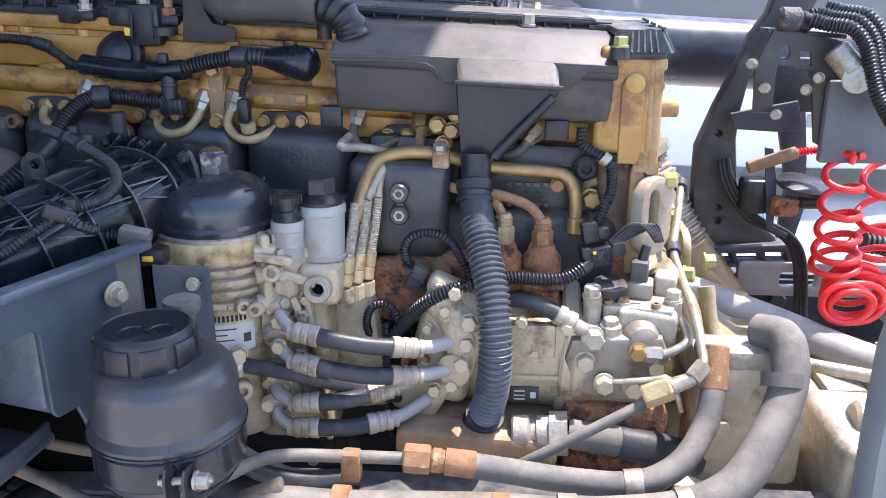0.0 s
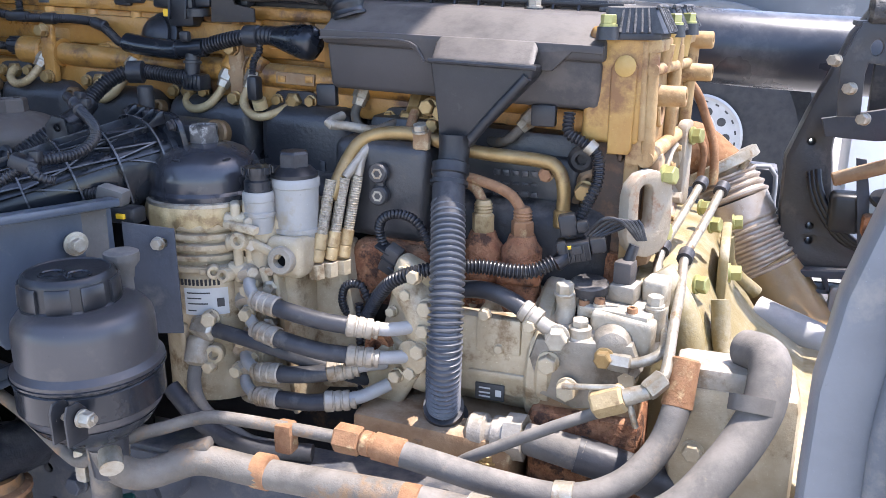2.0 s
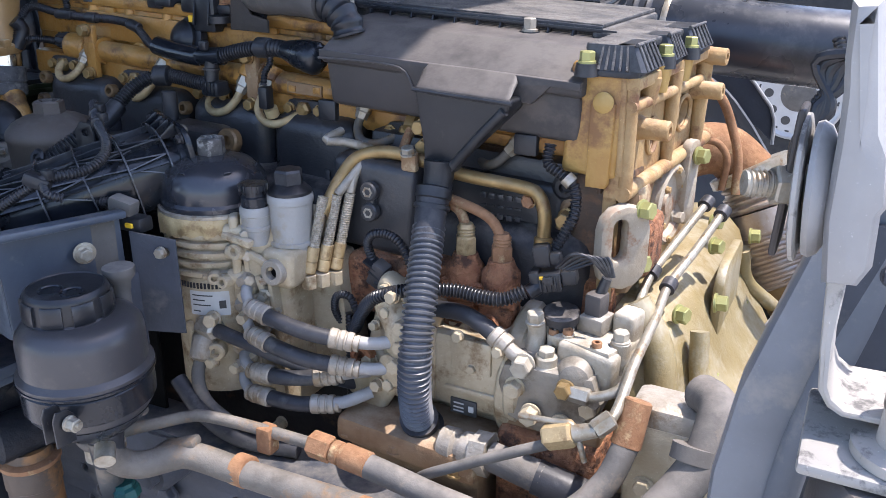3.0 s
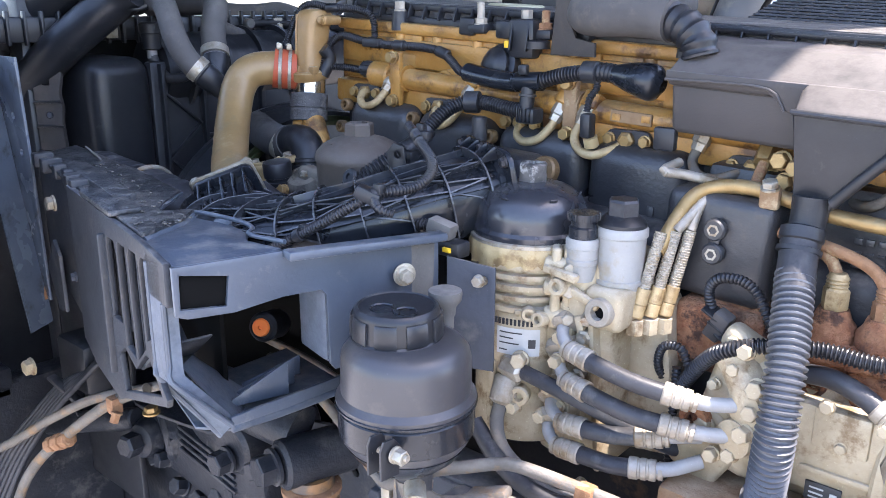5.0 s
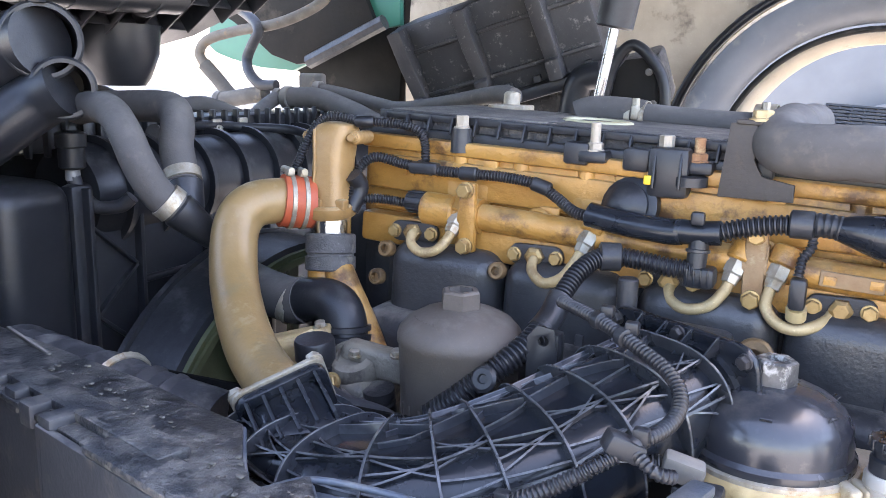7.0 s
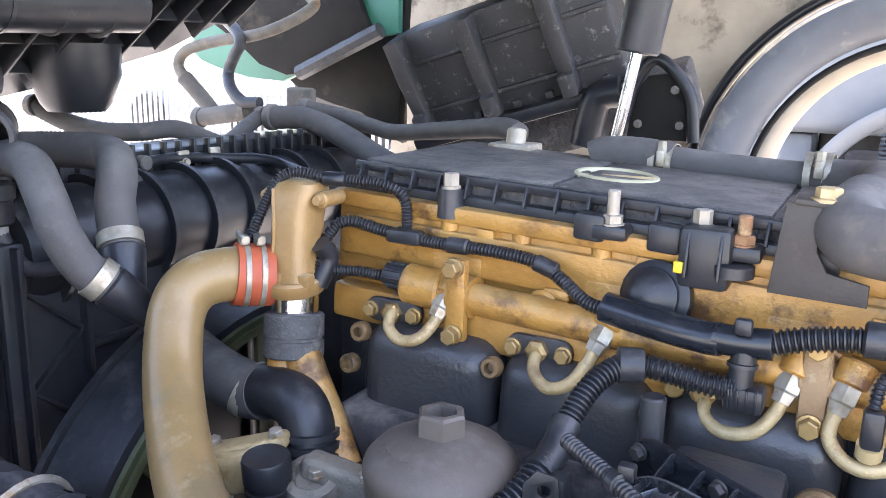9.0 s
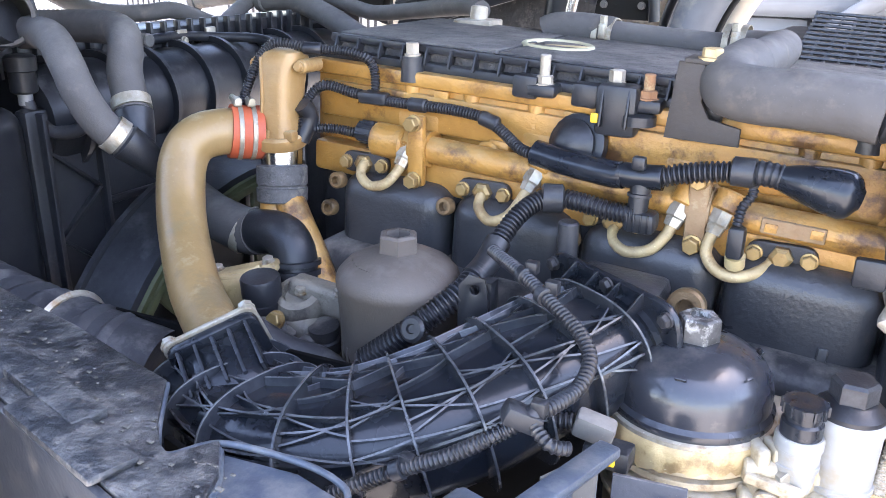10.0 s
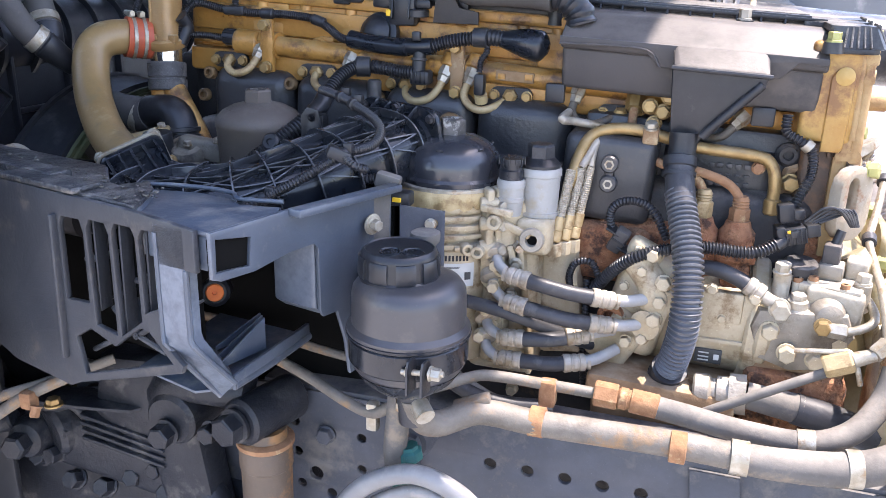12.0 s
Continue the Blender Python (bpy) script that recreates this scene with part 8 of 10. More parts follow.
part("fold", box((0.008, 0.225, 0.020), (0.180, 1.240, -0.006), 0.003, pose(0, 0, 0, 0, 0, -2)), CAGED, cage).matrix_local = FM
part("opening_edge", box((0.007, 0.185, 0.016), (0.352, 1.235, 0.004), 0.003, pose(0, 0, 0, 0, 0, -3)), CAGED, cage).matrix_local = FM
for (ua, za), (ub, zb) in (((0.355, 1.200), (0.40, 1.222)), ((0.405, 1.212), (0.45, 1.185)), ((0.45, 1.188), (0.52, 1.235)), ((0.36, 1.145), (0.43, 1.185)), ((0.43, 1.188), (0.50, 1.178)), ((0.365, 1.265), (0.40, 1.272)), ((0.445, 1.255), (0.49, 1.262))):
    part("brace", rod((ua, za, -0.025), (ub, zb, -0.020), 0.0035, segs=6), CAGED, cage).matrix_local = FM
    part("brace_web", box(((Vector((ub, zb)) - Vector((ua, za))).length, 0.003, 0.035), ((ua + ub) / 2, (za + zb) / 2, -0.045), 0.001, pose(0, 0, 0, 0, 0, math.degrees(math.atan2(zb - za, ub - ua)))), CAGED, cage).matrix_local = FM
# Black sheet behind the slots paints the shade inside the carrier.
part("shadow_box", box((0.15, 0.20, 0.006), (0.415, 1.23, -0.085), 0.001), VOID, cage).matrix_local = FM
FOOTL = [[FM @ Vector((u, z, w)) for u, w in ((0.524, 0.004), (0.568, 0.004), (0.568, -0.012), (0.524, -0.012))] for z in (1.344, 1.225)]
FOOTL.append([FM @ Vector(p) for p in ((0.529, 1.206, 0.004), (0.571, 1.218, 0.004), (0.571, 1.218, -0.012), (0.529, 1.206, -0.012))])
FOOTL.append([Vector((-0.517, 0.577, 1.121)), Vector((-0.498, 0.580, 1.141)), Vector((-0.506, 0.592, 1.141)), Vector((-0.524, 0.588, 1.121))])
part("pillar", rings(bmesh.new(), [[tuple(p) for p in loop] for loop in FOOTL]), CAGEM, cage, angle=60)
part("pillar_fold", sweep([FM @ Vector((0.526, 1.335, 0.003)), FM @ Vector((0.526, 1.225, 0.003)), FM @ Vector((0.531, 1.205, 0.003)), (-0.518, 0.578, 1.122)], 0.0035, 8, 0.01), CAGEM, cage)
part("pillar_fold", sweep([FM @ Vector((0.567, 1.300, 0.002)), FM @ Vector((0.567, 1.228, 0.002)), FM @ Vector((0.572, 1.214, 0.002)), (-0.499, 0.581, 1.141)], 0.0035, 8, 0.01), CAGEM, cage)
# top shelf with ragged inner edge, stepping down to the front beam
MUDM = mat("muddy_carrier_top", (0.026, 0.028, 0.032), (0.016, 0.018, 0.021), 24, 0.30, 0.0, 1.0, 60, (0.14, 0.13, 0.118), 0.575, 42, (0.14, 0.134, 0.125), 0.35, speck=0.5, edge_glint=0.8)
top = [(-1.16, 0.690), (-1.06, 0.658), (-0.90, 0.617), (-0.70, 0.570), (-0.585, 0.543), (-0.590, 0.560), (-0.600, 0.585), (-0.612, 0.612), (-0.640, 0.643), (-0.660, 0.612), (-0.675, 0.618), (-0.700, 0.640), (-0.742, 0.690), (-0.80, 0.702), (-0.894, 0.724), (-1.06, 0.750), (-1.20, 0.772)]
part("top_shelf", plate([top], 0.006, pose(0, 0, 1.352), 0.0015), MUDM, cage, "top shelf with dried mud")
part("beam_top", plate([[(-0.600, 0.545), (-0.500, 0.522), (-0.478, 0.517), (-0.464, 0.56), (-0.452, 0.613), (-0.456, 0.628), (-0.505, 0.622), (-0.530, 0.640), (-0.572, 0.649), (-0.640, 0.640), (-0.610, 0.600)]], 0.006, pose(0, 0, 1.3425), 0.002), CAGEM, cage)
part("beam_body", plate([[(-0.585, 0.545), (-0.500, 0.525), (-0.478, 0.520), (-0.462, 0.56), (-0.450, 0.613), (-0.505, 0.616), (-0.530, 0.630), (-0.572, 0.640), (-0.620, 0.630), (-0.600, 0.590)]], 0.040, pose(0, 0, 1.3195), 0.004), CAGEM, cage)
part("step_fold", sweep([(-0.590, 0.546, 1.343), (-0.602, 0.575, 1.3445), (-0.618, 0.610, 1.3445), (-0.642, 0.638, 1.3445)], 0.008, 14, 0.01), CAGEM, cage)
part("top_ledge", box((0.26, 0.030, 0.010), (-0.865, 0.640, 1.359), 0.003, pose(0, 0, 0, 0, 0, -13.5)), MUDM, cage)
part("top_ledge", box((0.14, 0.040, 0.008), (-0.740, 0.590, 1.358), 0.003, pose(0, 0, 0, 0, 0, -13.5)), MUDM, cage)
for x, y in ((-1.12, 0.678), (-1.06, 0.664), (-1.00, 0.655), (-0.955, 0.648), (-0.915, 0.632), (-0.875, 0.620)):
    part("top_block", box((0.022, 0.030, 0.022), (x, y, 1.352), 0.003, pose(0, 0, 0, 0, 0, -13.5)), CAGED, cage)
rng = random.Random(12)
mud = bmesh.new()
for k in range(150):
    f = rng.random()
    x = -1.0 + 0.42 * f
    y = 0.648 - 0.105 * f + rng.random() * (0.085 - 0.02 * f)
    s = 0.0008 + 0.0016 * rng.random() ** 3
    merge(mud, box((s * 2.5, s * 1.8, s * 0.8), (x, y, 1.3565), s * 0.2))
part("dried_mud", mud, mat("dried_mud", (0.125, 0.116, 0.102), (0.085, 0.080, 0.070), 40, 0.9, 0.0, 0.5), cage, "dried mud crumbs")
lip = [(-0.742, 0.690), (-0.690, 0.630), (-0.665, 0.614), (-0.640, 0.646), (-0.572, 0.655), (-0.530, 0.647), (-0.508, 0.628), (-0.456, 0.634)]
part("rear_lip", sweep([(x, y, 1.3500) for x, y in lip], 0.0027, 12, 0.006), CAGEM, cage)
part("metal_strip", box((0.10, 0.004, 0.004), (-1.072, 0.738, 1.359), 0.001, pose(0, 0, 0, 0, 4, -14)), GREYHOSE, cage)
# side wall facing the engine
SA, SB = Vector((-0.472, 0.508, 0)), Vector((-0.398, 0.812, 0))
SM = upright((SA.x, SA.y, 0), (SB.x - SA.x, SB.y - SA.y))
SLn = (SB - SA).length
side = [(0.0, 1.298), (0.012, 1.293), (0.060, 1.290), (0.114, 1.296), (0.158, 1.295), (0.164, 1.288), (0.166, 1.206), (0.172, 1.198), (0.198, 1.196), (0.214, 1.15), (0.222, 1.10), (0.262, 1.10), (0.268, 1.23), (SLn, 1.245), (SLn, 1.334), (0.20, 1.340), (0.125, 1.346), (0.0, 1.348)]
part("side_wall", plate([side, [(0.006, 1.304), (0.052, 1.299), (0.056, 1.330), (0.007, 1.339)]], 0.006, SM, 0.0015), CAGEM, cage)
# Black sheet fills the window with painted shade.
part("window_shade_sheet", box((0.060, 0.044, 0.003), (0.031, 1.318, -0.0035), 0.0008), VOID, cage).matrix_local = SM
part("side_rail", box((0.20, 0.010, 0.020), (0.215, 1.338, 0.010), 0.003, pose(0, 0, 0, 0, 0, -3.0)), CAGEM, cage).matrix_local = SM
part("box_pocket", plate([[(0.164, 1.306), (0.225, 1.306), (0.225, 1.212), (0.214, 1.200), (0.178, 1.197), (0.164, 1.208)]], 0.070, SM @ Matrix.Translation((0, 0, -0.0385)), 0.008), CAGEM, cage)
part("tray_floor", plate([[(-0.503, 0.586), (-0.492, 0.748), (-0.640, 0.770), (-0.640, 0.590), (-0.540, 0.560)]], 0.004, pose(0, 0, 1.131), 0.0015), CAGEM, cage)
part("tray_slope", rings(bmesh.new(), [[(-0.534, 0.546, 1.214), (-0.503, 0.588, 1.140), (-0.506, 0.591, 1.134), (-0.540, 0.550, 1.208)], [(-0.600, 0.600, 1.190), (-0.560, 0.650, 1.136), (-0.563, 0.652, 1.132), (-0.604, 0.602, 1.186)]]), CAGEM, cage)
part("tray_lip", box((0.168, 0.006, 0.020), (-0.496, 0.665, 1.140), 0.0025, pose(0, 0, 0, 0, 0, 86)), CAGEM, cage)
part("tray_edge", sweep([(-0.503, 0.584, 1.135), (-0.497, 0.66, 1.131), (-0.490, 0.748, 1.131)], 0.006, 12, 0.02), CAGEM, cage)
for k in range(3):
    part("gusset", plate([[(0, 0), (0.075, 0), (0.075, 0.042 - 0.008 * k), (0.0, 0.006)]], 0.003, Matrix.Translation((-0.532 - 0.016 * k, 0.598 + 0.022 * k, 1.144)) @ upright((0, 0, 0), (0.30, 0.95)), 0.0008), CAGEM, cage)
# Added black sheet stands in for shade behind the openings.
part("inner_shade_sheet", box((0.62, 0.006, 0.34), (-0.72, 0.84, 1.15), 0.002, pose(0, 0, 0, 0, 0, 4)), VOID, cage, "added black sheet painting the shade inside")
part("left_fin", plate([[(0.0, 1.12), (0.05, 1.13), (0.05, 1.22), (0.02, 1.24), (-0.05, 1.18)]], 0.006, FM, 0.0015), CAGED, cage)
bolt(cage, (-0.972, 0.622, 1.313), (-0.2, -1, 0), 0.018, STEEL)
bolt(cage, FM @ Vector((0.10, 1.20, -0.008)), (-0.2, -1, 0), 0.012, CHASSIS)

cb2 = thing("carrier_bracket", "grey folded steel plate holding the carrier by one bolt", "bracket")
part("plate", plate([[(-0.03, 1.255), (0.033, 1.258), (0.035, 1.334), (-0.03, 1.337)]], 0.004, Matrix.Translation((-0.408, 0.770, 0)) @ upright((0, 0, 0), (0.42, 1)), 0.001), GREYHOSE, cb2)
part("washer", lathe([(0.0135, 0), (0.0135, 0.002), (0.008, 0.003)], (-0.400, 0.757, 1.296), (1, -0.45, 0), 26), STEEL, cb2)
bolt(cb2, (-0.398, 0.756, 1.296), (1, -0.45, 0), 0.0135, STEEL, flange=1.45, height=0.8)
part("rear_plate", plate([[(0, 1.17), (0.06, 1.17), (0.06, 1.30), (0.0, 1.308)], circle(0.045, 1.283, 0.006)], 0.004, Matrix.Translation((-0.385, 0.815, 0)) @ upright((0, 0, 0), (1, 0.35)), 0.001), CHASSIS, cb2)
part("lower_plate", box((0.006, 0.09, 0.16), (-0.392, 0.775, 1.175), 0.002, pose(0, 0, 0, 0, 0, -14)), CHASSIS, cb2)
bolt(cb2, (-0.345, 0.825, 1.283), (0.1, -1, 0), 0.012, STEEL)
og = thing("orange_cap", "orange plastic cap on a black connector", "cap")
part("cap", lathe([(0.0112, 0), (0.0120, 0.003), (0.0105, 0.006), (0.003, 0.006), (0.0025, 0.003), (0, 0.003)], (-0.601, 0.703, 1.194), (0.45, -0.85, 0.25), 24), ORANGE, og)
part("body", lathe([(0.018, -0.05), (0.0195, -0.045), (0.0195, -0.004), (0.0150, 0.001)], (-0.601, 0.703, 1.194), (0.45, -0.85, 0.25), 24), PLASTIC, og)
bf = thing("amber_fitting", "small amber coloured fitting in the dark", "fitting")
part("body", rod((-0.555, 0.80, 1.185), (-0.53, 0.80, 1.185), 0.015, segs=16, bevel=0.003), GOLD, bf)

# ---- left edge: bumper panel, bracket and cables ----
bump = thing("bumper_corner_panel", "weathered grey bumper corner with a scuffed pale lower part", "bumper")
BM = upright((-1.10, 0.44, 0), (0.26, 0.02))
part("upper_panel", plate([[(-0.3, 1.066), (0.220, 1.2125), (0.249, 1.258), (0.255, 1.33), (0.266, 1.40), (0.306, 1.574), (0.335, 1.75), (-0.3, 1.75)]], 0.010, BM, 0.004), BUMPM, bump)
part("step_lip", plate([[(-0.3, 1.24), (0.244, 1.262), (0.252, 1.345), (0.05, 1.352), (-0.3, 1.33)]], 0.018, BM, 0.007), BUMPM, bump)
part("lower_panel", plate([[(-0.25, 0.835), (0.061, 0.9845), (0.246, 1.0745), (0.245, 1.177), (-0.25, 0.978)]], 0.010, BM, 0.004), SCUFF, bump, "scuffed pale lower panel")
part("trim", plate([[(-0.25, 0.982), (0.245, 1.180), (0.246, 1.2125), (0.222, 1.209), (-0.25, 1.076)]], 0.012, BM, 0.004), SCUFF, bump)
part("back_stay", box((0.06, 0.35, 0.95), (-1.25, 0.62, 0.475), 0.01), OILY, bump)
part("stay_arm", box((0.06, 0.20, 0.06), (-1.25, 0.52, 0.95), 0.01), OILY, bump)
part("screw", lathe([(0.013, 0), (0.014, 0.001), (0.014, 0.003), (0.011, 0.0045), (0, 0.005)], BM @ Vector((0.121, 1.150, 0.006)), (0.08, -1, 0), 24), BUMPM, bump)
lb = thing("steel_side_bracket", "folded steel bracket with bolt holes, sky reflection put in its colour", "bracket")
# Base colour lightened to paint in the sky's reflection on dark steel.
BRKM = mat("sky_tinted_bracket_steel", (0.12, 0.145, 0.18), (0.09, 0.11, 0.14), 14, 0.16, 0.1, 0.08, 160, (0.05, 0.052, 0.055), 0.60, 12, speck=0.3)
BRK = pose(0, 0.672, 0, 90)
part("flange", plate([[(-1.163, 1.108), (-1.147, 1.108), (-1.149, 1.351), (-1.157, 1.51), (-1.235, 1.51), (-1.249, 1.486)], circle(-1.191, 1.416, 0.006, 14), circle(-1.177, 1.357, 0.006, 14), circle(-1.160, 1.245, 0.004, 10)], 0.005, BRK, 0.001), BRKM, lb)
part("wing", rings(bmesh.new(), [[Vector((x, 0.672, z)), Vector((x + 0.004, 0.672, z)), Vector((xo + 0.004, 0.622, z)), Vector((xo, 0.622, z))] for x, xo, z in ((-1.155, -1.125, 1.069), (-1.165, -1.140, 1.12), (-1.205, -1.182, 1.28), (-1.249, -1.228, 1.486))]), BRKM, lb)
part("weld_bead", sweep([(-1.222, 0.668, 1.362), (-1.201, 0.668, 1.253), (-1.178, 0.668, 1.16), (-1.155, 0.668, 1.108)], 0.0035, 8), RUSTPIPE, lb, "rusty weld along the fold")
part("back_panel", box((0.25, 0.012, 0.62), (-1.16, 0.745, 1.03), 0.004), PLASTIC, lb)
part("foot", box((0.10, 0.08, 0.09), (-1.08, 0.70, 1.01), 0.012), PLASTIC, lb)
bolt(lb, (-1.08, 0.60, 1.03), (0, -1, 0), 0.022, CREAM)
for k in range(6):
    cbl = thing("black_cable", "thin black cable in a strapped bundle", "cable", "cable bundle")
    part("sheath", sweep([(-0.955 - 0.010 * k, 0.700, 1.080 - 0.004 * k), (-1.000 - 0.011 * k, 0.672, 1.035 - 0.006 * k), (-1.038 - 0.008 * k, 0.640, 0.985), (-1.070 - 0.009 * k, 0.610, 0.935), (-1.110 - 0.013 * k, 0.575, 0.855), (-1.16 - 0.016 * k, 0.54, 0.74)], 0.0048, 10), RUBBER, cbl)
stp = thing("cable_tie", "black cable tie round the bundle", "strap")
part("band", box((0.066, 0.016, 0.007), (-1.060, 0.637, 0.983), 0.002, pose(0, 0, 0, 0, 32, 18)), PLASTIC, stp)
part("head", box((0.009, 0.012, 0.010), (-1.030, 0.640, 0.962), 0.002), PLASTIC, stp)
part("tail", box((0.020, 0.003, 0.004), (-1.022, 0.634, 0.956), 0.001, pose(0, 0, 0, 0, 30, 0)), PLASTIC, stp)
wp = thing("brake_pipe", "dirty grey pipe with a rusty union below the bumper", "pipe")
part("pipe", sweep([(-1.536, 0.500, 0.741), (-1.417, 0.520, 0.778), (-1.171, 0.550, 0.864), (-0.999, 0.585, 0.970), (-0.911, 0.612, 1.022), (-0.831, 0.645, 1.052), (-0.772, 0.700, 1.070)], 0.0075, 14), DIRTPIPE, wp)
part("pipe", sweep([(-1.136, 0.565, 0.772), (-1.095, 0.570, 0.830), (-1.043, 0.577, 0.886), (-0.984, 0.587, 0.936), (-0.920, 0.605, 0.989), (-0.861, 0.622, 1.032), (-0.803, 0.645, 1.063)], 0.0085, 14), DIRTPIPE, wp)
part("union", lathe([(0.009, -0.028), (0.0125, -0.026), (0.0125, -0.012), (0.0105, -0.011), (0.0105, -0.006), (0.0135, -0.005), (0.0135, 0.010), (0.011, 0.011), (0.011, 0.016), (0.013, 0.017), (0.013, 0.028), (0.009, 0.030)], (-0.981, 0.585, 0.937), (0.60, 0.16, 0.30), 8), RUSTPIPE, wp, angle=25)
part("clip", box((0.020, 0.018, 0.026), (-0.851, 0.618, 1.032), 0.004), RUSTPIPE, wp)
bolt(wp, (-0.834, 0.612, 1.027), (0, -0.5, -1), 0.012, RUSTPIPE, height=1.2)
# ---- radiator and its shroud ----
rad = thing("radiator_shroud", "black plastic radiator tank and fan shroud with ribs", "radiator")
part("tank", box((0.26, 0.125, 0.64), (-1.39, 0.905, 1.175), 0.034, segs=6), PLASTIC, rad)
part("wall", box((0.03, 1.16, 0.90), (-1.285, 1.545, 1.035), 0.010), PLASTIC, rad)
part("core", box((0.08, 1.75, 0.91), (-1.50, 1.20, 1.095), 0.010), PLASTIC, rad)
part("web_panel", box((0.02, 0.16, 0.60), (-1.33, 0.97, 1.17), 0.004), PLASTIC, rad)
for y in (0.985, 1.075):
    part("strap_edge", box((0.016, 0.008, 0.60), (-1.264, y, 1.18), 0.002), PLASTIC, rad)
for k in range(7):
    part("truss", box((0.010, 0.100, 0.005), (-1.266, 1.030, 1.00 + 0.065 * k), 0.001, pose(0, 0, 0, 40 if k % 2 else -40, 0, 0)), PLASTIC, rad)
for y in (1.22, 1.38, 1.53):
    part("wall_rib", box((0.018, 0.012, 0.56), (-1.264, y, 1.18), 0.003), PLASTIC, rad)
part("wall_bead", box((0.014, 0.50, 0.010), (-1.266, 1.33, 1.33), 0.003), PLASTIC, rad)
part("upper_tank", lathe([(0.070, 0), (0.075, 0.02), (0.075, 0.80), (0.070, 0.82)], (-1.325, 1.00, 1.462), (0, 1, 0), 36), PLASTIC, rad)
for k in range(9):
    y = 1.05 + 0.085 * k
    part("tank_rib", lathe([(0.075, -0.005), (0.086, -0.004), (0.086, 0.004), (0.075, 0.005)], (-1.325, y, 1.462), (0, 1, 0), 36, cap=False), PLASTIC, rad)
part("top_channel", box((0.10, 1.15, 0.045), (-1.40, 1.20, 1.545), 0.006), PLASTIC, rad)
for k in range(34):
    part("comb_fin", box((0.012, 0.006, 0.06), (-1.345, 0.68 + k * 0.031, 1.548), 0.0015), PLASTIC, rad)
for y in (0.93, 1.33, 1.40):
    part("clip_plate", box((0.006, 0.024, 0.035), (-1.335, y, 1.545), 0.002), STEEL, rad)
    bolt(rad, (-1.33, y, 1.545), (1, 0, 0), 0.010, STEEL)
sp = thing("radiator_side_post", "black plastic side post with square cut-outs beside the radiator", "post")
part("post", box((0.06, 0.05, 1.62), (-1.405, 0.800, 0.81), 0.006), PLASTIC, sp)
SPM = upright((-1.352, 0.803, 0), (0.8, 0.6))
part("clip_strip", plate([[(-0.026, 1.325), (0.024, 1.325), (0.022, 1.375), (0.026, 1.405), (0.022, 1.430), (0.030, 1.465), (0.028, 1.500), (-0.026, 1.500)], rect(-0.007, 1.446, 0.006, 1.458), circle(0.0, 1.391, 0.007, 14)], 0.012, SPM, 0.001), GREYPL, sp, "dusty grey clip strip")
for z in (1.370, 1.415):
    part("rung", box((0.050, 0.004, 0.010), (0.0, z, 0.008), 0.001), PLASTIC, sp).matrix_local = SPM
bolt(sp, SPM @ Vector((0.0, 1.391, 0.002)), (0.6, -0.8, 0), 0.010, CHASSIS)
fan = thing("fan_ring", "olive green fan ring inside a black shroud", "fan")
part("ring", lathe([(0.335, -0.03), (0.345, -0.03), (0.345, 0.03), (0.335, 0.03)], (-1.09, 1.22, 1.02), (1, 0, 0), 64, cap=False), OLIVE, fan)
part("hub", lathe([(0.10, -0.04), (0.11, 0.0), (0.08, 0.03), (0, 0.04)], (-1.08, 1.22, 1.05), (1, 0, 0), 40), PLASTIC, fan)
for k in range(9):
    a = 2 * math.pi * k / 9
    m = Matrix.Translation((-1.09, 1.22, 1.02)) @ pose(0, 0, 0, math.degrees(a), 0, 0)
    b = box((0.006, 0.09, 0.25), (0, 0, 0.215), 0.002, pose(0, 0, 0, 0, 0, 28))
    bmesh.ops.transform(b, matrix=m, verts=b.verts[:])
    part("blade", b, OLIVE, fan)
sh = thing("fan_shroud_ring", "black rubber fan shroud ring", "fan shroud")
part("ring", lathe([(0.350, -0.05), (0.368, -0.05), (0.362, 0.045), (0.350, 0.05)], (-1.12, 1.22, 1.02), (1, 0, 0), 64, cap=False), PLASTIC, sh)
part("outer_bead", lathe([(0.362, -0.056), (0.374, -0.054), (0.374, -0.044), (0.362, -0.042)], (-1.12, 1.22, 1.02), (1, 0, 0), 64, cap=False), PLASTIC, sh)
part("inner_bead", lathe([(0.344, 0.040), (0.354, 0.046), (0.354, 0.056), (0.344, 0.054)], (-1.12, 1.22, 1.02), (1, 0, 0), 64, cap=False), OLIVE, sh)

for nm, pts, r in (("top", [(-1.245, 0.965, 1.590), (-1.200, 0.950, 1.595), (-1.155, 0.938, 1.591), (-1.112, 0.920, 1.566), (-1.085, 0.914, 1.530), (-1.068, 0.926, 1.494), (-1.049, 0.948, 1.468)], 0.0205),
                   ("rear", [(-1.36, 1.03, 1.588), (-1.28, 1.055, 1.591), (-1.20, 1.055, 1.594), (-1.155, 1.045, 1.590), (-1.130, 1.026, 1.571), (-1.121, 1.013, 1.545), (-1.104, 1.002, 1.512), (-1.089, 0.992, 1.488)], 0.0225)):
    h = thing("radiator_hose", "weathered grey-black rubber radiator hose", "hose", "radiator hoses")
    part("hose", sweep(pts, r, 22), HOSEG, h)
    e, d = Vector(pts[-1]), Vector(pts[-1]) - Vector(pts[-2])
    part("band_clamp", lathe([(r + 0.001, -0.03), (r + 0.003, -0.03), (r + 0.003, -0.015), (r + 0.001, -0.015)], e, d, 24), STEEL, h)
    part("neck", rod(e - d.normalized() * 0.012, e + d.normalized() * 0.05, r + 0.003, r - 0.004, 22, bevel=0.003), PLASTIC, h)
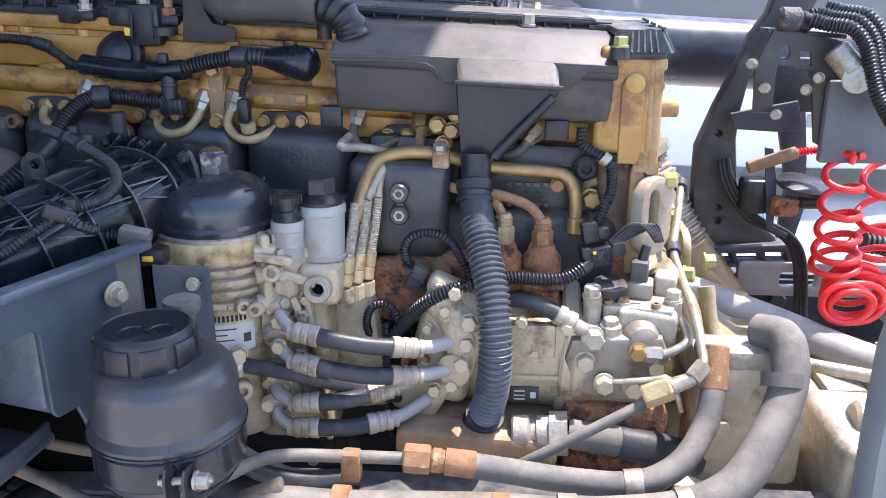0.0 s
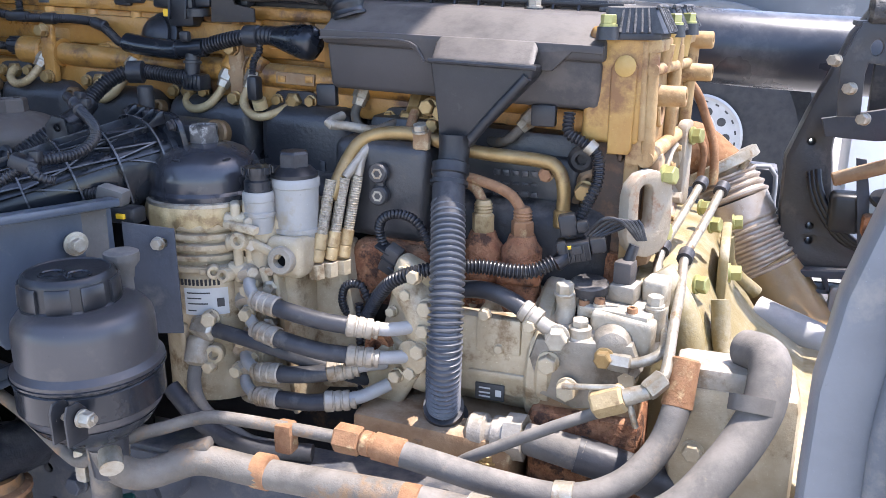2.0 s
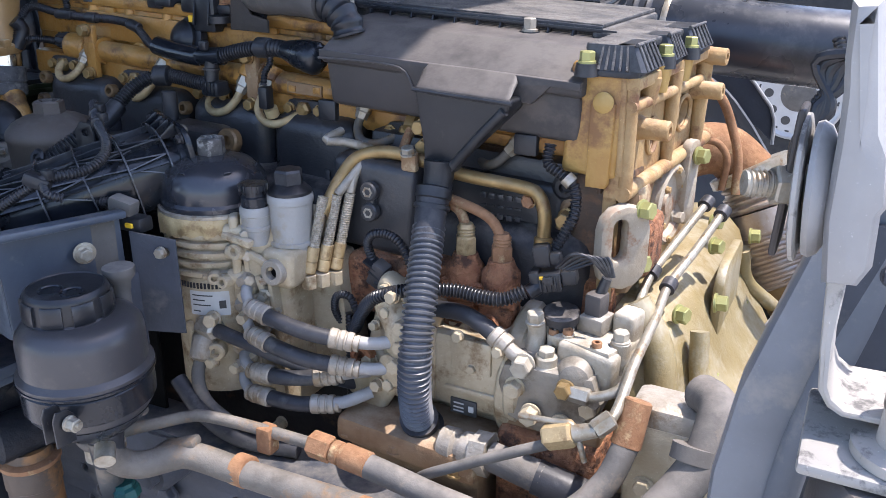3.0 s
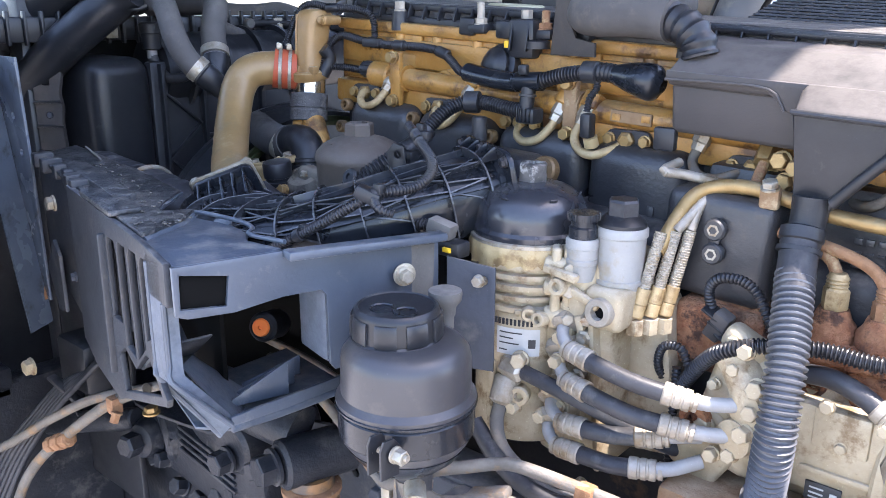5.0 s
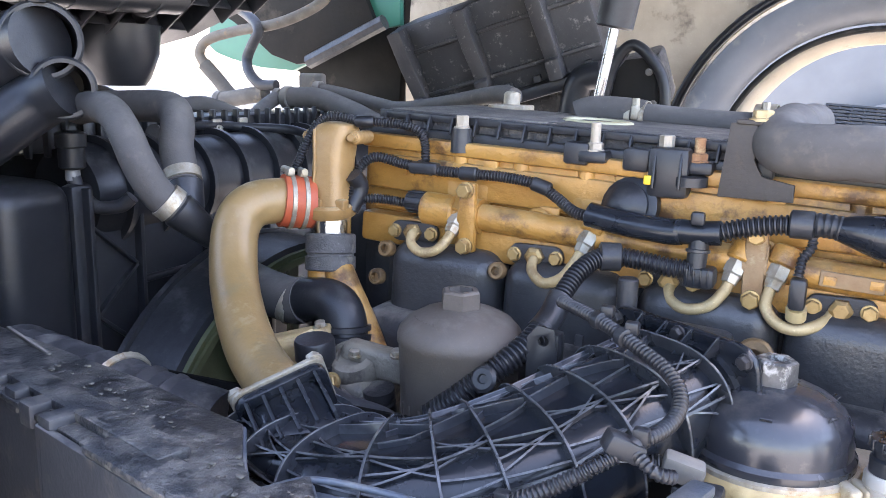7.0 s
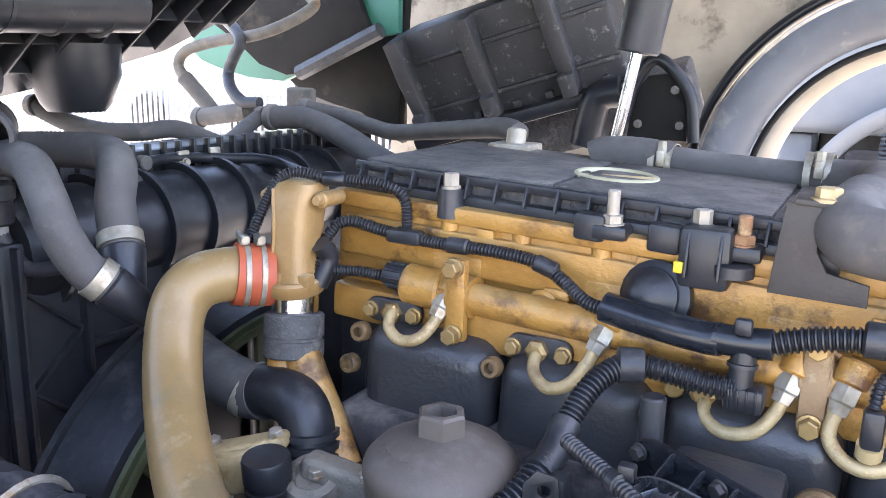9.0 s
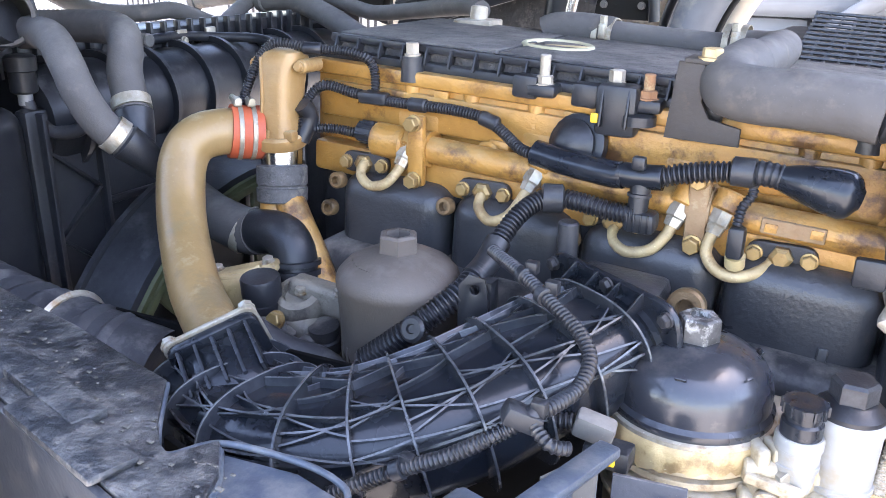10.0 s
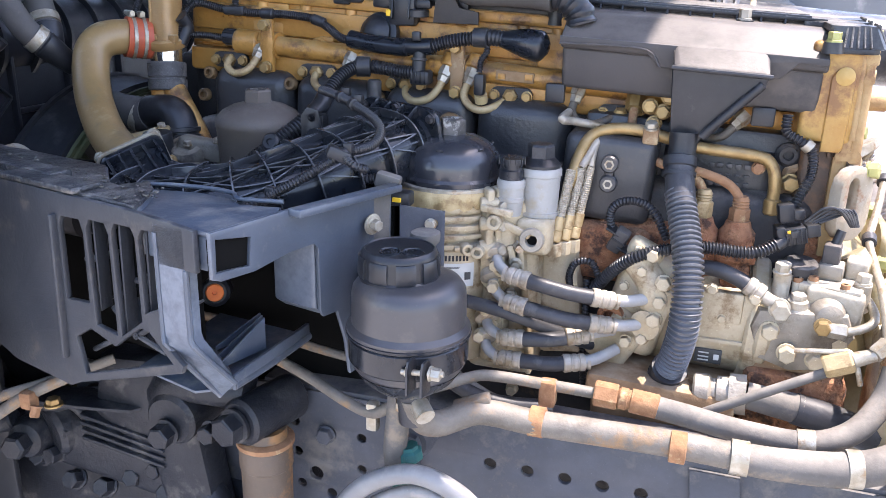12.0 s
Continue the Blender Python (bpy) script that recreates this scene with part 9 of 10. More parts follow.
for pts, r in (([(-1.454, 1.660, 1.596), (-1.445, 1.600, 1.575), (-1.406, 1.500, 1.549), (-1.376, 1.400, 1.522), (-1.335, 1.300, 1.517), (-1.313, 1.220, 1.524), (-1.305, 1.150, 1.547)], 0.0150),
               ([(-1.647, 1.690, 1.581), (-1.597, 1.690, 1.588), (-1.541, 1.680, 1.596), (-1.505, 1.680, 1.600)], 0.0185),
               ([(-1.428, 1.660, 1.594), (-1.361, 1.680, 1.593), (-1.267, 1.660, 1.571), (-1.153, 1.600, 1.543), (-1.093, 1.560, 1.533)], 0.0225),
               ([(-1.376, 1.700, 1.613), (-1.309, 1.720, 1.600), (-1.217, 1.700, 1.584), (-1.157, 1.680, 1.579), (-1.018, 1.600, 1.595), (-0.845, 1.45, 1.618), (-0.80, 1.41, 1.615)], 0.0150),
               ([(-1.642, 1.300, 1.621), (-1.598, 1.330, 1.593), (-1.552, 1.360, 1.579), (-1.498, 1.400, 1.578), (-1.469, 1.450, 1.581), (-1.42, 1.50, 1.555)], 0.0160),
               ([(-1.336, 1.250, 1.551), (-1.339, 1.320, 1.552), (-1.329, 1.400, 1.545), (-1.271, 1.450, 1.542), (-1.222, 1.450, 1.534), (-1.151, 1.420, 1.527)], 0.0085)):
    h = thing("coolant_hose", "thin dusty rubber coolant hose crossing above the radiator", "hose", "coolant hoses")
    part("hose", sweep(pts, r, 16), PLASTIC if r < 0.01 else GREYHOSE if r == 0.0185 else HOSEG, h)
    part("fitting", rod(Vector(pts[0]) - Vector((0.008, 0, 0)), Vector(pts[0]) + Vector((0.010, 0, 0)), r + 0.003, segs=14, bevel=0.002), GREYHOSE, h)
ff = thing("hose_fitting", "pale cast hose flange on the valve cover", "fitting")
part("base", box((0.06, 0.05, 0.012), (-0.80, 1.40, 1.598), 0.003), ALU, ff)
part("post", rod((-0.80, 1.40, 1.60), (-0.80, 1.405, 1.622), 0.013, segs=14, bevel=0.002), ALU, ff)
stn = thing("washer_neck", "black plastic cap fitting on the radiator", "fitting")
part("body", lathe([(0.014, 0), (0.018, 0.003), (0.018, 0.03), (0.021, 0.032), (0.021, 0.05), (0.016, 0.053)], (-1.290, 0.985, 1.505), (0, 0, 1), 20), PLASTIC, stn)
part("collar", rod((-1.290, 0.985, 1.488), (-1.290, 0.985, 1.506), 0.010, segs=16, bevel=0.002), GREYMETAL, stn, "pale grey collar")
part("tail", sweep([(-1.290, 0.985, 1.495), (-1.282, 0.990, 1.470), (-1.262, 1.000, 1.452), (-1.230, 1.012, 1.455), (-1.215, 1.02, 1.468)], 0.010, 12), RUBBER, stn)
ap = thing("air_intake_elbow", "black ribbed air hose with a wire clamp", "hose")
part("hose", sweep([(-1.18, 0.80, 1.285), (-1.08, 0.785, 1.285), (-1.0, 0.785, 1.28), (-0.92, 0.80, 1.265)], 0.058, 28, rib=0.006, pitch=0.03), RUBBER, ap)
part("clamp", lathe([(0.060, -0.004), (0.064, 0), (0.060, 0.004)], (-1.0, 0.785, 1.28), (1, 0.1, -0.1), 30), STEEL, ap)
part("mouth", sweep([(-1.0, 0.785, 1.28), (-0.94, 0.797, 1.27), (-0.88, 0.81, 1.26)], 0.054, 28), RUBBER, ap)


# ---- exhaust side behind the engine ----
be = thing("exhaust_bellows", "stainless steel exhaust bellows dulled brown by heat", "exhaust")
part("bellows", sweep([(0.252, 1.630, 1.262), (0.267, 1.624, 1.233), (0.282, 1.615, 1.205)], lambda t: 0.057 + 0.008 * t, 36, rib=0.0058, pitch=0.0150), BELLOW, be)
part("band", sweep([(0.279, 1.616, 1.208), (0.290, 1.612, 1.187), (0.299, 1.608, 1.171)], 0.062, 36, 0.004), BELLOW, be)
part("bellows", sweep([(0.297, 1.609, 1.174), (0.318, 1.60, 1.135), (0.345, 1.59, 1.090)], 0.064, 36, rib=0.0058, pitch=0.0150), BELLOW, be)
part("neck", rod((0.340, 1.592, 1.100), (0.47, 1.54, 0.93), 0.060, 0.056, 28, bevel=0.004), TAN, be)
part("elbow", sweep([(0.10, 1.56, 1.265), (0.15, 1.60, 1.298), (0.20, 1.628, 1.300), (0.252, 1.630, 1.262)], 0.046, 28), RUSTPIPE, be)
part("clamp", lathe([(0.068, -0.010), (0.072, -0.008), (0.072, 0.008), (0.068, 0.010)], (0.250, 1.631, 1.268), (0.5, -0.1, -0.85), 32), STEEL, be)
part("clamp_screw", rod((0.286, 1.590, 1.268), (0.296, 1.586, 1.292), 0.006, segs=10), STEEL, be)
oil = thing("turbo_oil_pipe", "rusty turbo oil pipe bent beside the bellows", "pipe")
part("pipe", sweep([(0.180, 1.50, 1.44), (0.205, 1.51, 1.41), (0.222, 1.52, 1.37), (0.240, 1.51, 1.32), (0.245, 1.50, 1.26)], 0.0075, 14), RUSTPIPE, oil)
part("pipe", sweep([(0.190, 1.50, 1.345), (0.210, 1.50, 1.340), (0.225, 1.50, 1.315), (0.222, 1.50, 1.265)], 0.006, 12), RUSTPIPE, oil)
ai = thing("air_intake_tube", "wide smooth black plastic air intake tube", "air duct")
part("tube", sweep([(-0.25, 1.80, 1.500), (-0.10, 1.80, 1.496), (0.05, 1.80, 1.485), (0.20, 1.80, 1.473), (0.36, 1.81, 1.462), (0.75, 1.85, 1.440)], 0.0715, 40), TUBEM, ai)
part("bellow_hose", sweep([(-0.16, 1.80, 1.498), (-0.06, 1.80, 1.493), (0.02, 1.80, 1.488)], 0.076, 30, rib=0.008, pitch=0.024), RUBBER, ai)
part("clamp", lathe([(0.074, -0.006), (0.0755, 0), (0.074, 0.006)], (0.045, 1.80, 1.486), (1, 0, -0.07), 32, cap=False), STEEL, ai)
gr = thing("air_filter_grille", "black plastic mesh grille behind the valve cover", "grille")
GM = Matrix.Translation((-0.22, 1.69, 1.572)) @ pose(0, 0, 0, 14, 3, 8)
for k in range(17):
    part("bar", rod((-0.17 + 0.02 * k, -0.13, 0.0), (-0.13 + 0.02 * k, 0.13, 0.0), 0.0028, segs=6), PLASTIC, gr).matrix_local = GM
for k in range(13):
    part("bar", rod((-0.17 + 0.003 * k, -0.13 + 0.0215 * k, 0.003), (0.16 + 0.003 * k, -0.13 + 0.0215 * k, 0.003), 0.0028, segs=6), PLASTIC, gr).matrix_local = GM
part("backing", plate([rect(-0.18, -0.14, 0.20, 0.14, 0.03)], 0.008, GM @ Matrix.Translation((0, 0, -0.03)), 0.002), RUBBER, gr)
part("frame_tube", sweep([(-0.17, -0.13, 0), (0.0, -0.14, 0.002), (0.15, -0.13, 0), (0.20, 0.0, 0), (0.19, 0.13, 0)], 0.006, 8), PLASTIC, gr).matrix_local = GM

# ---- rear cab mount arch and coiled air line ----
ARCHM = mat("dusty_black_pressed_steel", (0.030, 0.030, 0.033), (0.042, 0.041, 0.042), 14, 0.40, 0.0, 0.25, 140, (0.085, 0.078, 0.070), 0.60, 10, (0.15, 0.14, 0.13), 0.35, speck=0.25, edge_glint=0.7)
arch = thing("cab_mount_arch", "black pressed steel cab mount with cut-outs and bolts", "bracket")
part("side_sheet", plate([[(0.366, 1.102), (0.355, 1.205), (0.354, 1.302), (0.382, 1.382), (0.408, 1.443), (0.431, 1.507), (0.458, 1.548), (0.474, 1.604), (0.558, 1.604), (0.533, 1.542), (0.476, 1.513), (0.451, 1.461), (0.438, 1.419), (0.430, 1.368), (0.428, 1.315), (0.439, 1.233), (0.473, 1.172), (0.523, 1.127), (0.532, 1.107)]] + [circle(x, z, 0.0038, 12) for x, z in ((0.407, 1.183), (0.4085, 1.1565), (0.3935, 1.3285))], 0.045, upright((0, 1.60, 0), (1, 0)), 0.012), ARCHM, arch)
part("inner_sheet", plate([[(0.515, 1.366), (0.569, 1.380), (0.586, 1.270), (0.594, 1.163), (0.581, 1.093), (0.548, 1.092), (0.552, 1.216), (0.538, 1.276)]], 0.02, upright((0, 1.66, 0), (1, 0)), 0.004), CHASSIS, arch)
part("mid_plate", plate([[(0.400, 1.373), (0.516, 1.397), (0.531, 1.345), (0.483, 1.340), (0.409, 1.344)]], 0.012, upright((0, 1.54, 0), (1, 0)), 0.003), CHASSIS, arch)
part("foot", plate([[(0.371, 1.107), (0.540, 1.120), (0.564, 1.076), (0.381, 1.071)], [(0.394, 1.096), (0.434, 1.097), (0.443, 1.076), (0.396, 1.075)], [(0.445, 1.097), (0.488, 1.099), (0.496, 1.078), (0.451, 1.077)], [(0.499, 1.101), (0.536, 1.103), (0.545, 1.079), (0.505, 1.078)]], 0.05, upright((0, 1.58, 0), (1, 0)), 0.005), CHASSIS, arch)
part("upper_plate", plate([[(0.413, 1.387), (0.408, 1.467), (0.431, 1.525), (0.471, 1.522), (0.544, 1.508), (0.557, 1.468), (0.577, 1.318), (0.555, 1.318), (0.520, 1.338), (0.503, 1.441), (0.495, 1.459), (0.446, 1.467), (0.443, 1.451), (0.445, 1.388)], oval(0.454, 1.489, 0.008, 0.0115), [(0.478, 1.492), (0.496, 1.489), (0.499, 1.466), (0.481, 1.470)], oval(0.541, 1.397, 0.011, 0.038)], 0.010, upright((0, 1.45, 0), (1, 0)), 0.0025), ARCHM, arch)
part("plate_flange", box((0.13, 0.05, 0.008), (0.487, 1.475, 1.519), 0.002, pose(0, 0, 0, 0, 4, 0)), ARCHM, arch)
part("dark_web", box((0.10, 0.02, 0.10), (0.523, 1.60, 1.418), 0.004), ARCHM, arch)
bolt(arch, (0.401, 1.440, 1.470), (-0.5, -1, 0.1), 0.014, STEEL, height=1.2)
bolt(arch, (0.426, 1.440, 1.430), (-0.5, -1, 0.1), 0.014, STEEL, height=1.2)
bolt(arch, (0.512, 1.440, 1.448), (-0.5, -1, 0.1), 0.014, STEEL, height=1.2)
bolt(arch, (0.450, 1.440, 1.386), (-0.5, -1, 0.1), 0.014, STEEL, height=1.2)
bolt(arch, (0.494, 1.440, 1.428), (-0.5, -1, 0.1), 0.014, STEEL, height=1.2)
vl = thing("air_valve", "black air valve with fittings on the cab mount", "valve")
part("body", box((0.050, 0.05, 0.065), (0.452, 1.52, 1.226), 0.010, segs=3), PLASTIC, vl)
part("plate", plate([[(0.453, 1.320), (0.468, 1.318), (0.481, 1.255), (0.485, 1.175), (0.513, 1.160), (0.509, 1.151), (0.474, 1.169)]], 0.006, upright((0, 1.49, 0), (1, 0)), 0.0015), CHASSIS, vl)
part("disc", lathe([(0.042, 0), (0.047, 0.003), (0.047, 0.010), (0.030, 0.016), (0, 0.016)], (0.525, 1.48, 1.249), (0.1, -0.2, 1), 28), PLASTIC, vl)
part("gauge", box((0.045, 0.03, 0.035), (0.494, 1.47, 1.218), 0.006), RUST, vl)
part("knob", rod((0.515, 1.460, 1.230), (0.551, 1.460, 1.231), 0.014, segs=18, bevel=0.003), PLASTIC, vl)
part("coupling", rod((0.421, 1.470, 1.287), (0.503, 1.470, 1.316), 0.0115, segs=12, bevel=0.002), SUMP, vl)
part("red_spring", sweep([(0.503, 1.470, 1.316), (0.532, 1.470, 1.320), (0.552, 1.460, 1.325)], 0.0075, 12, rib=0.003, pitch=0.006), REDCOIL, vl)
for k in range(3):
    part("tube", sweep([Vector(p) + Vector((0.006 * k, -0.004 * k, 0.003 * k)) for p in [(0.394, 1.560, 1.281), (0.400, 1.550, 1.252), (0.417, 1.540, 1.217), (0.452, 1.530, 1.176), (0.506, 1.520, 1.151), (0.537, 1.520, 1.116), (0.551, 1.520, 1.058), (0.566, 1.520, 0.936)]], 0.0055, 10), LOOM, vl)
lo = thing("thick_cable_loom", "thick black cable looms over the cab mount", "wiring")
for k in range(3):
    part("loom", sweep([Vector(p) + Vector((0.014 * k, 0.012 * k, 0.010 * k)) for p in [(0.483, 1.430, 1.542), (0.511, 1.420, 1.535), (0.540, 1.400, 1.529), (0.560, 1.390, 1.504), (0.569, 1.380, 1.470), (0.581, 1.370, 1.430), (0.607, 1.360, 1.385)]], 0.0125, 14, rib=0.002, pitch=0.006), LOOM, lo)
part("short_loom", sweep([(0.492, 1.460, 1.549), (0.518, 1.460, 1.552), (0.549, 1.460, 1.556)], 0.010, 14, rib=0.002, pitch=0.006), LOOM, lo)
part("unit", rod((0.437, 1.450, 1.542), (0.474, 1.450, 1.541), 0.020, segs=20, bevel=0.005), COVER, lo)
part("unit_collar", rod((0.471, 1.450, 1.541), (0.491, 1.450, 1.534), 0.016, segs=20, bevel=0.003), PLASTIC, lo)
part("sleeve", rod((0.524, 1.420, 1.497), (0.553, 1.400, 1.460), 0.022, segs=20, bevel=0.004), STEEL, lo)
part("eye", lathe([(0.008, 0), (0.022, 0.002), (0.022, 0.010), (0.008, 0.012)], (0.553, 1.390, 1.450), (-0.3, -1, 0.2), 22), STEEL, lo)
part("dark_panel", box((0.30, 0.02, 0.14), (0.677, 1.44, 1.375), 0.006), PANEL, lo)
coil = thing("coiled_air_line", "glossy red coiled air line hanging in a tangle", "air line")
rng = random.Random(4)
for top, low, turns, rr in ((Vector((0.566, 1.420, 1.316)), Vector((0.568, 1.400, 1.130)), 5.0, 0.034), (Vector((0.641, 1.440, 1.310)), Vector((0.639, 1.420, 1.122)), 4.0, 0.036)):
    pts = []
    for i in range(int(turns * 14) + 1):
        f = i / (turns * 14)
        a = 2 * math.pi * turns * f
        c = top.lerp(low, 1 - (1 - f) ** 1.5)
        pts.append(c + Vector((rr * math.cos(a), 0.8 * rr * math.sin(a), 0.010 * math.sin(a + 0.6))) * (0.85 + 0.3 * f))
    part("coil", sweep(pts, 0.0062, 10, 0.006), REDCOIL, coil)
centre = Vector((0.591, 1.380, 1.083))
for n in range(6):
    pts = []
    tilt, rad = rng.uniform(-0.5, 0.5), rng.uniform(0.034, 0.056)
    off = Vector((rng.uniform(-0.02, 0.025), rng.uniform(-0.03, 0.03), rng.uniform(-0.012, 0.018)))
    for i in range(17):
        a = 2 * math.pi * i / 14
        pts.append(centre + off + Vector((rad * math.cos(a), rad * math.sin(a) * math.sin(tilt), 0.85 * rad * math.sin(a) * math.cos(tilt))))
    part("coil", sweep(pts, 0.0062, 10, 0.006), REDCOIL, coil)
part("tail", sweep([(0.552, 1.460, 1.325), (0.565, 1.440, 1.321), (0.579, 1.420, 1.322), (0.576, 1.420, 1.308)], 0.0062, 10), REDCOIL, coil)
gs = thing("grey_spiral_hose", "grey spiral hose lying behind the red air line", "hose")
part("hose", sweep([(0.653, 1.500, 1.145), (0.689, 1.500, 1.140), (0.725, 1.500, 1.128)], 0.020, 18, rib=0.004, pitch=0.009), RUBBER, gs)

# ---- near lift post and cab latch (close to the camera's right) ----
post = thing("cab_support_post", "grey painted steel cab support post with bolted mount", "cab mount")
XZ = Matrix(((1, 0, 0, 0), (0, 0, 1, 0), (0, 1, 0, 0), (0, 0, 0, 1)))
LEGM = mat("pale_blue_grey_post_paint", (0.17, 0.185, 0.205), (0.13, 0.143, 0.16), 10, 0.30, 0.0, 0.10, 180, (0.23, 0.225, 0.215), 0.58, 8, (0.26, 0.25, 0.235), 0.4, speck=0.35)
part("leg", plate([[(0.400, 1.62), (0.396, 1.52), (0.392, 1.46), (0.375, 1.40), (0.360, 1.345), (0.350, 1.27), (0.349, 1.18), (0.356, 0.85), (0.425, 0.85), (0.408, 1.18), (0.410, 1.27), (0.425, 1.37), (0.450, 1.48), (0.470, 1.62)]], 0.05, Matrix.Translation((0, 0.725, 0)) @ XZ, 0.010), LEGM, post)
part("leg_wing", plate([[(0.416, 1.43), (0.412, 1.40), (0.402, 1.33), (0.396, 1.22), (0.398, 1.10), (0.405, 0.85), (0.56, 0.85), (0.56, 1.43)]], 0.012, Matrix.Translation((0, 0.745, 0)) @ XZ, 0.003), LEGM, post)
part("leg_fold", sweep([(0.462, 0.700, 1.55), (0.440, 0.697, 1.46), (0.418, 0.694, 1.37), (0.403, 0.692, 1.28), (0.402, 0.692, 1.18), (0.415, 0.694, 0.88)], 0.012, 12, 0.02), PANEL, post)
part("rubber_disc", lathe([(0.020, 0), (0.0345, 0.001), (0.0355, 0.004), (0.033, 0.008), (0.027, 0.011), (0.026, 0.016)], (0.390, 0.582, 1.537), (1, -0.02, 0.05), 40), GREYMETAL, post, "dusty rubber bush")
part("disc_plate", lathe([(0.034, 0), (0.0385, 0.001), (0.0385, 0.003), (0.034, 0.004)], (0.3845, 0.582, 1.537), (1, -0.02, 0.05), 40), PALEPANEL, post, "pale steel washer")
part("back_plate", box((0.004, 0.030, 0.078), (0.3800, 0.585, 1.540), 0.002, pose(0, 0, 0, 0, 3, 0)), SUMPD, post, "dark steel plate")
part("shell", plate([[(0.396, 1.633), (0.409, 1.634), (0.419, 1.576), (0.424, 1.566), (0.427, 1.542), (0.424, 1.536), (0.425, 1.510), (0.420, 1.499), (0.404, 1.498), (0.400, 1.532), (0.400, 1.568), (0.399, 1.592), (0.397, 1.608)]], 0.044, Matrix.Translation((0, 0.566, 0)) @ XZ, 0.010), GREYMETAL, post, "pale grey cast shell")
part("stud", rod((0.360, 0.566, 1.540), (0.390, 0.580, 1.538), 0.0065, segs=14), STEEL, post)
for k in range(6):
    part("thread", lathe([(0.0066, -0.0007), (0.0075, 0), (0.0066, 0.0007)], (0.362 + 0.0024 * k, 0.567 + 0.0011 * k, 1.5398), (1, 0.45, -0.05), 14, cap=False), STEEL, post)
bolt(post, (0.386, 0.578, 1.5385), (-1, -0.45, 0.05), 0.019, STEEL, name="nut", height=0.75)
part("carrier", plate([[(0.406, 1.492), (0.409, 1.452), (0.412, 1.426), (0.418, 1.417), (0.426, 1.413), (0.460, 1.414), (0.485, 1.415), (0.484, 1.420), (0.459, 1.419), (0.427, 1.418), (0.420, 1.423), (0.417, 1.430), (0.415, 1.455), (0.416, 1.493)]], 0.060, Matrix.Translation((0, 0.605, 0)) @ XZ, 0.003), PALEPANEL, post, "pale dusty carrier frame")
part("pan", box((0.19, 0.09, 0.008), (0.503, 0.590, 1.394), 0.003), PALEPANEL, post)
part("back_web", box((0.19, 0.006, 0.15), (0.512, 0.690, 1.415), 0.001), CHASSIS, post)
bolt(post, (0.470, 0.684, 1.418), (0, -1, 0), 0.012, CHASSIS)
bolt(post, (0.452, 0.684, 1.375), (0, -1, 0), 0.014, GREYHOSE)
bolt(post, (0.440, 0.634, 1.478), (0, -1, 0), 0.011, CHASSIS)
part("cable_knot", sweep([(0.388, 0.70, 1.60), (0.394, 0.69, 1.585), (0.386, 0.685, 1.570), (0.380, 0.69, 1.555), (0.384, 0.70, 1.53)], 0.0042, 10, 0.005, rib=0.0009, pitch=0.003), LOOM, post)
for k in range(5):
    part("cable", sweep([(0.392 + 0.003 * k, 0.660 - 0.004 * k, 1.600), (0.396 - 0.004 * k, 0.655, 1.580 + 0.003 * k), (0.384 + 0.002 * k, 0.650, 1.566), (0.388 - 0.003 * k, 0.648, 1.545), (0.383, 0.650, 1.520 - 0.006 * k)], 0.0032, 8, 0.005), LOOM, post)
part("cable_plug", box((0.010, 0.010, 0.020), (0.384, 0.648, 1.535), 0.002), PLASTIC, post)
airs = thing("cab_air_spring", "black rubber air spring with a pale top plate", "air spring")
part("body", lathe([(0.055, 0.85), (0.060, 0.88), (0.060, 1.36), (0.056, 1.382), (0.050, 1.388)], (0.475, 0.575, 0), segs=40), GREYPL, airs)
part("top_plate", lathe([(0.027, 1.397), (0.030, 1.399), (0.030, 1.405), (0.018, 1.407), (0.017, 1.43), (0, 1.43)], (0.462, 0.575, 0), segs=36), PALEPANEL, airs)
part("top_knob", lathe([(0.016, 1.425), (0.018, 1.428), (0.018, 1.452), (0.016, 1.455), (0, 1.456)], (0.462, 0.575, 0), segs=30), PLASTIC, airs)
part("nipple", rod((0.405, 0.56, 1.335), (0.425, 0.57, 1.335), 0.004, segs=10), ALU, airs)

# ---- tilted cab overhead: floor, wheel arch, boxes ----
# Base colour darkened to put the shade under the cab into it.
SHADOWU = mat("shade_darkened_underside", (0.014, 0.0135, 0.013), (0.022, 0.020, 0.018), 9, 0.5, 0.0, 0.3, 90, (0.05, 0.043, 0.036), 0.6, 6)
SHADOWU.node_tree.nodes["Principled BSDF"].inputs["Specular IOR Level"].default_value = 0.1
cab = thing("tilted_cab", "underside of the tilted truck cab above the engine", "truck cab")
def cabm(x, y, z=0.0):
    """A pose on the cab floor: x up along its slope from the hinge, y across, z out of the underside."""
    return Matrix.Translation((-1.75, 0.0, 1.42)) @ pose(0, 0, 0, 0, -36, 0) @ Matrix.Translation((x, y, z))
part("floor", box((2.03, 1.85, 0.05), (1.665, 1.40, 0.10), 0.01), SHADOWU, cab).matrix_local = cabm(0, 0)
part("shell", box((1.93, 1.82, 1.16), (1.665, 1.40, 0.71), 0.10, segs=4), CABIN, cab, "grey-blue painted cab body").matrix_local = cabm(0, 0)
part("rear_wall", box((0.05, 1.85, 1.2), (2.66, 1.40, 0.65), 0.02), CABIN, cab).matrix_local = cabm(0, 0)
CP = Matrix(((1, 0, 0, 0), (0, 0, 1, 2.40), (0, 1, 0, 0), (0, 0, 0, 1)))
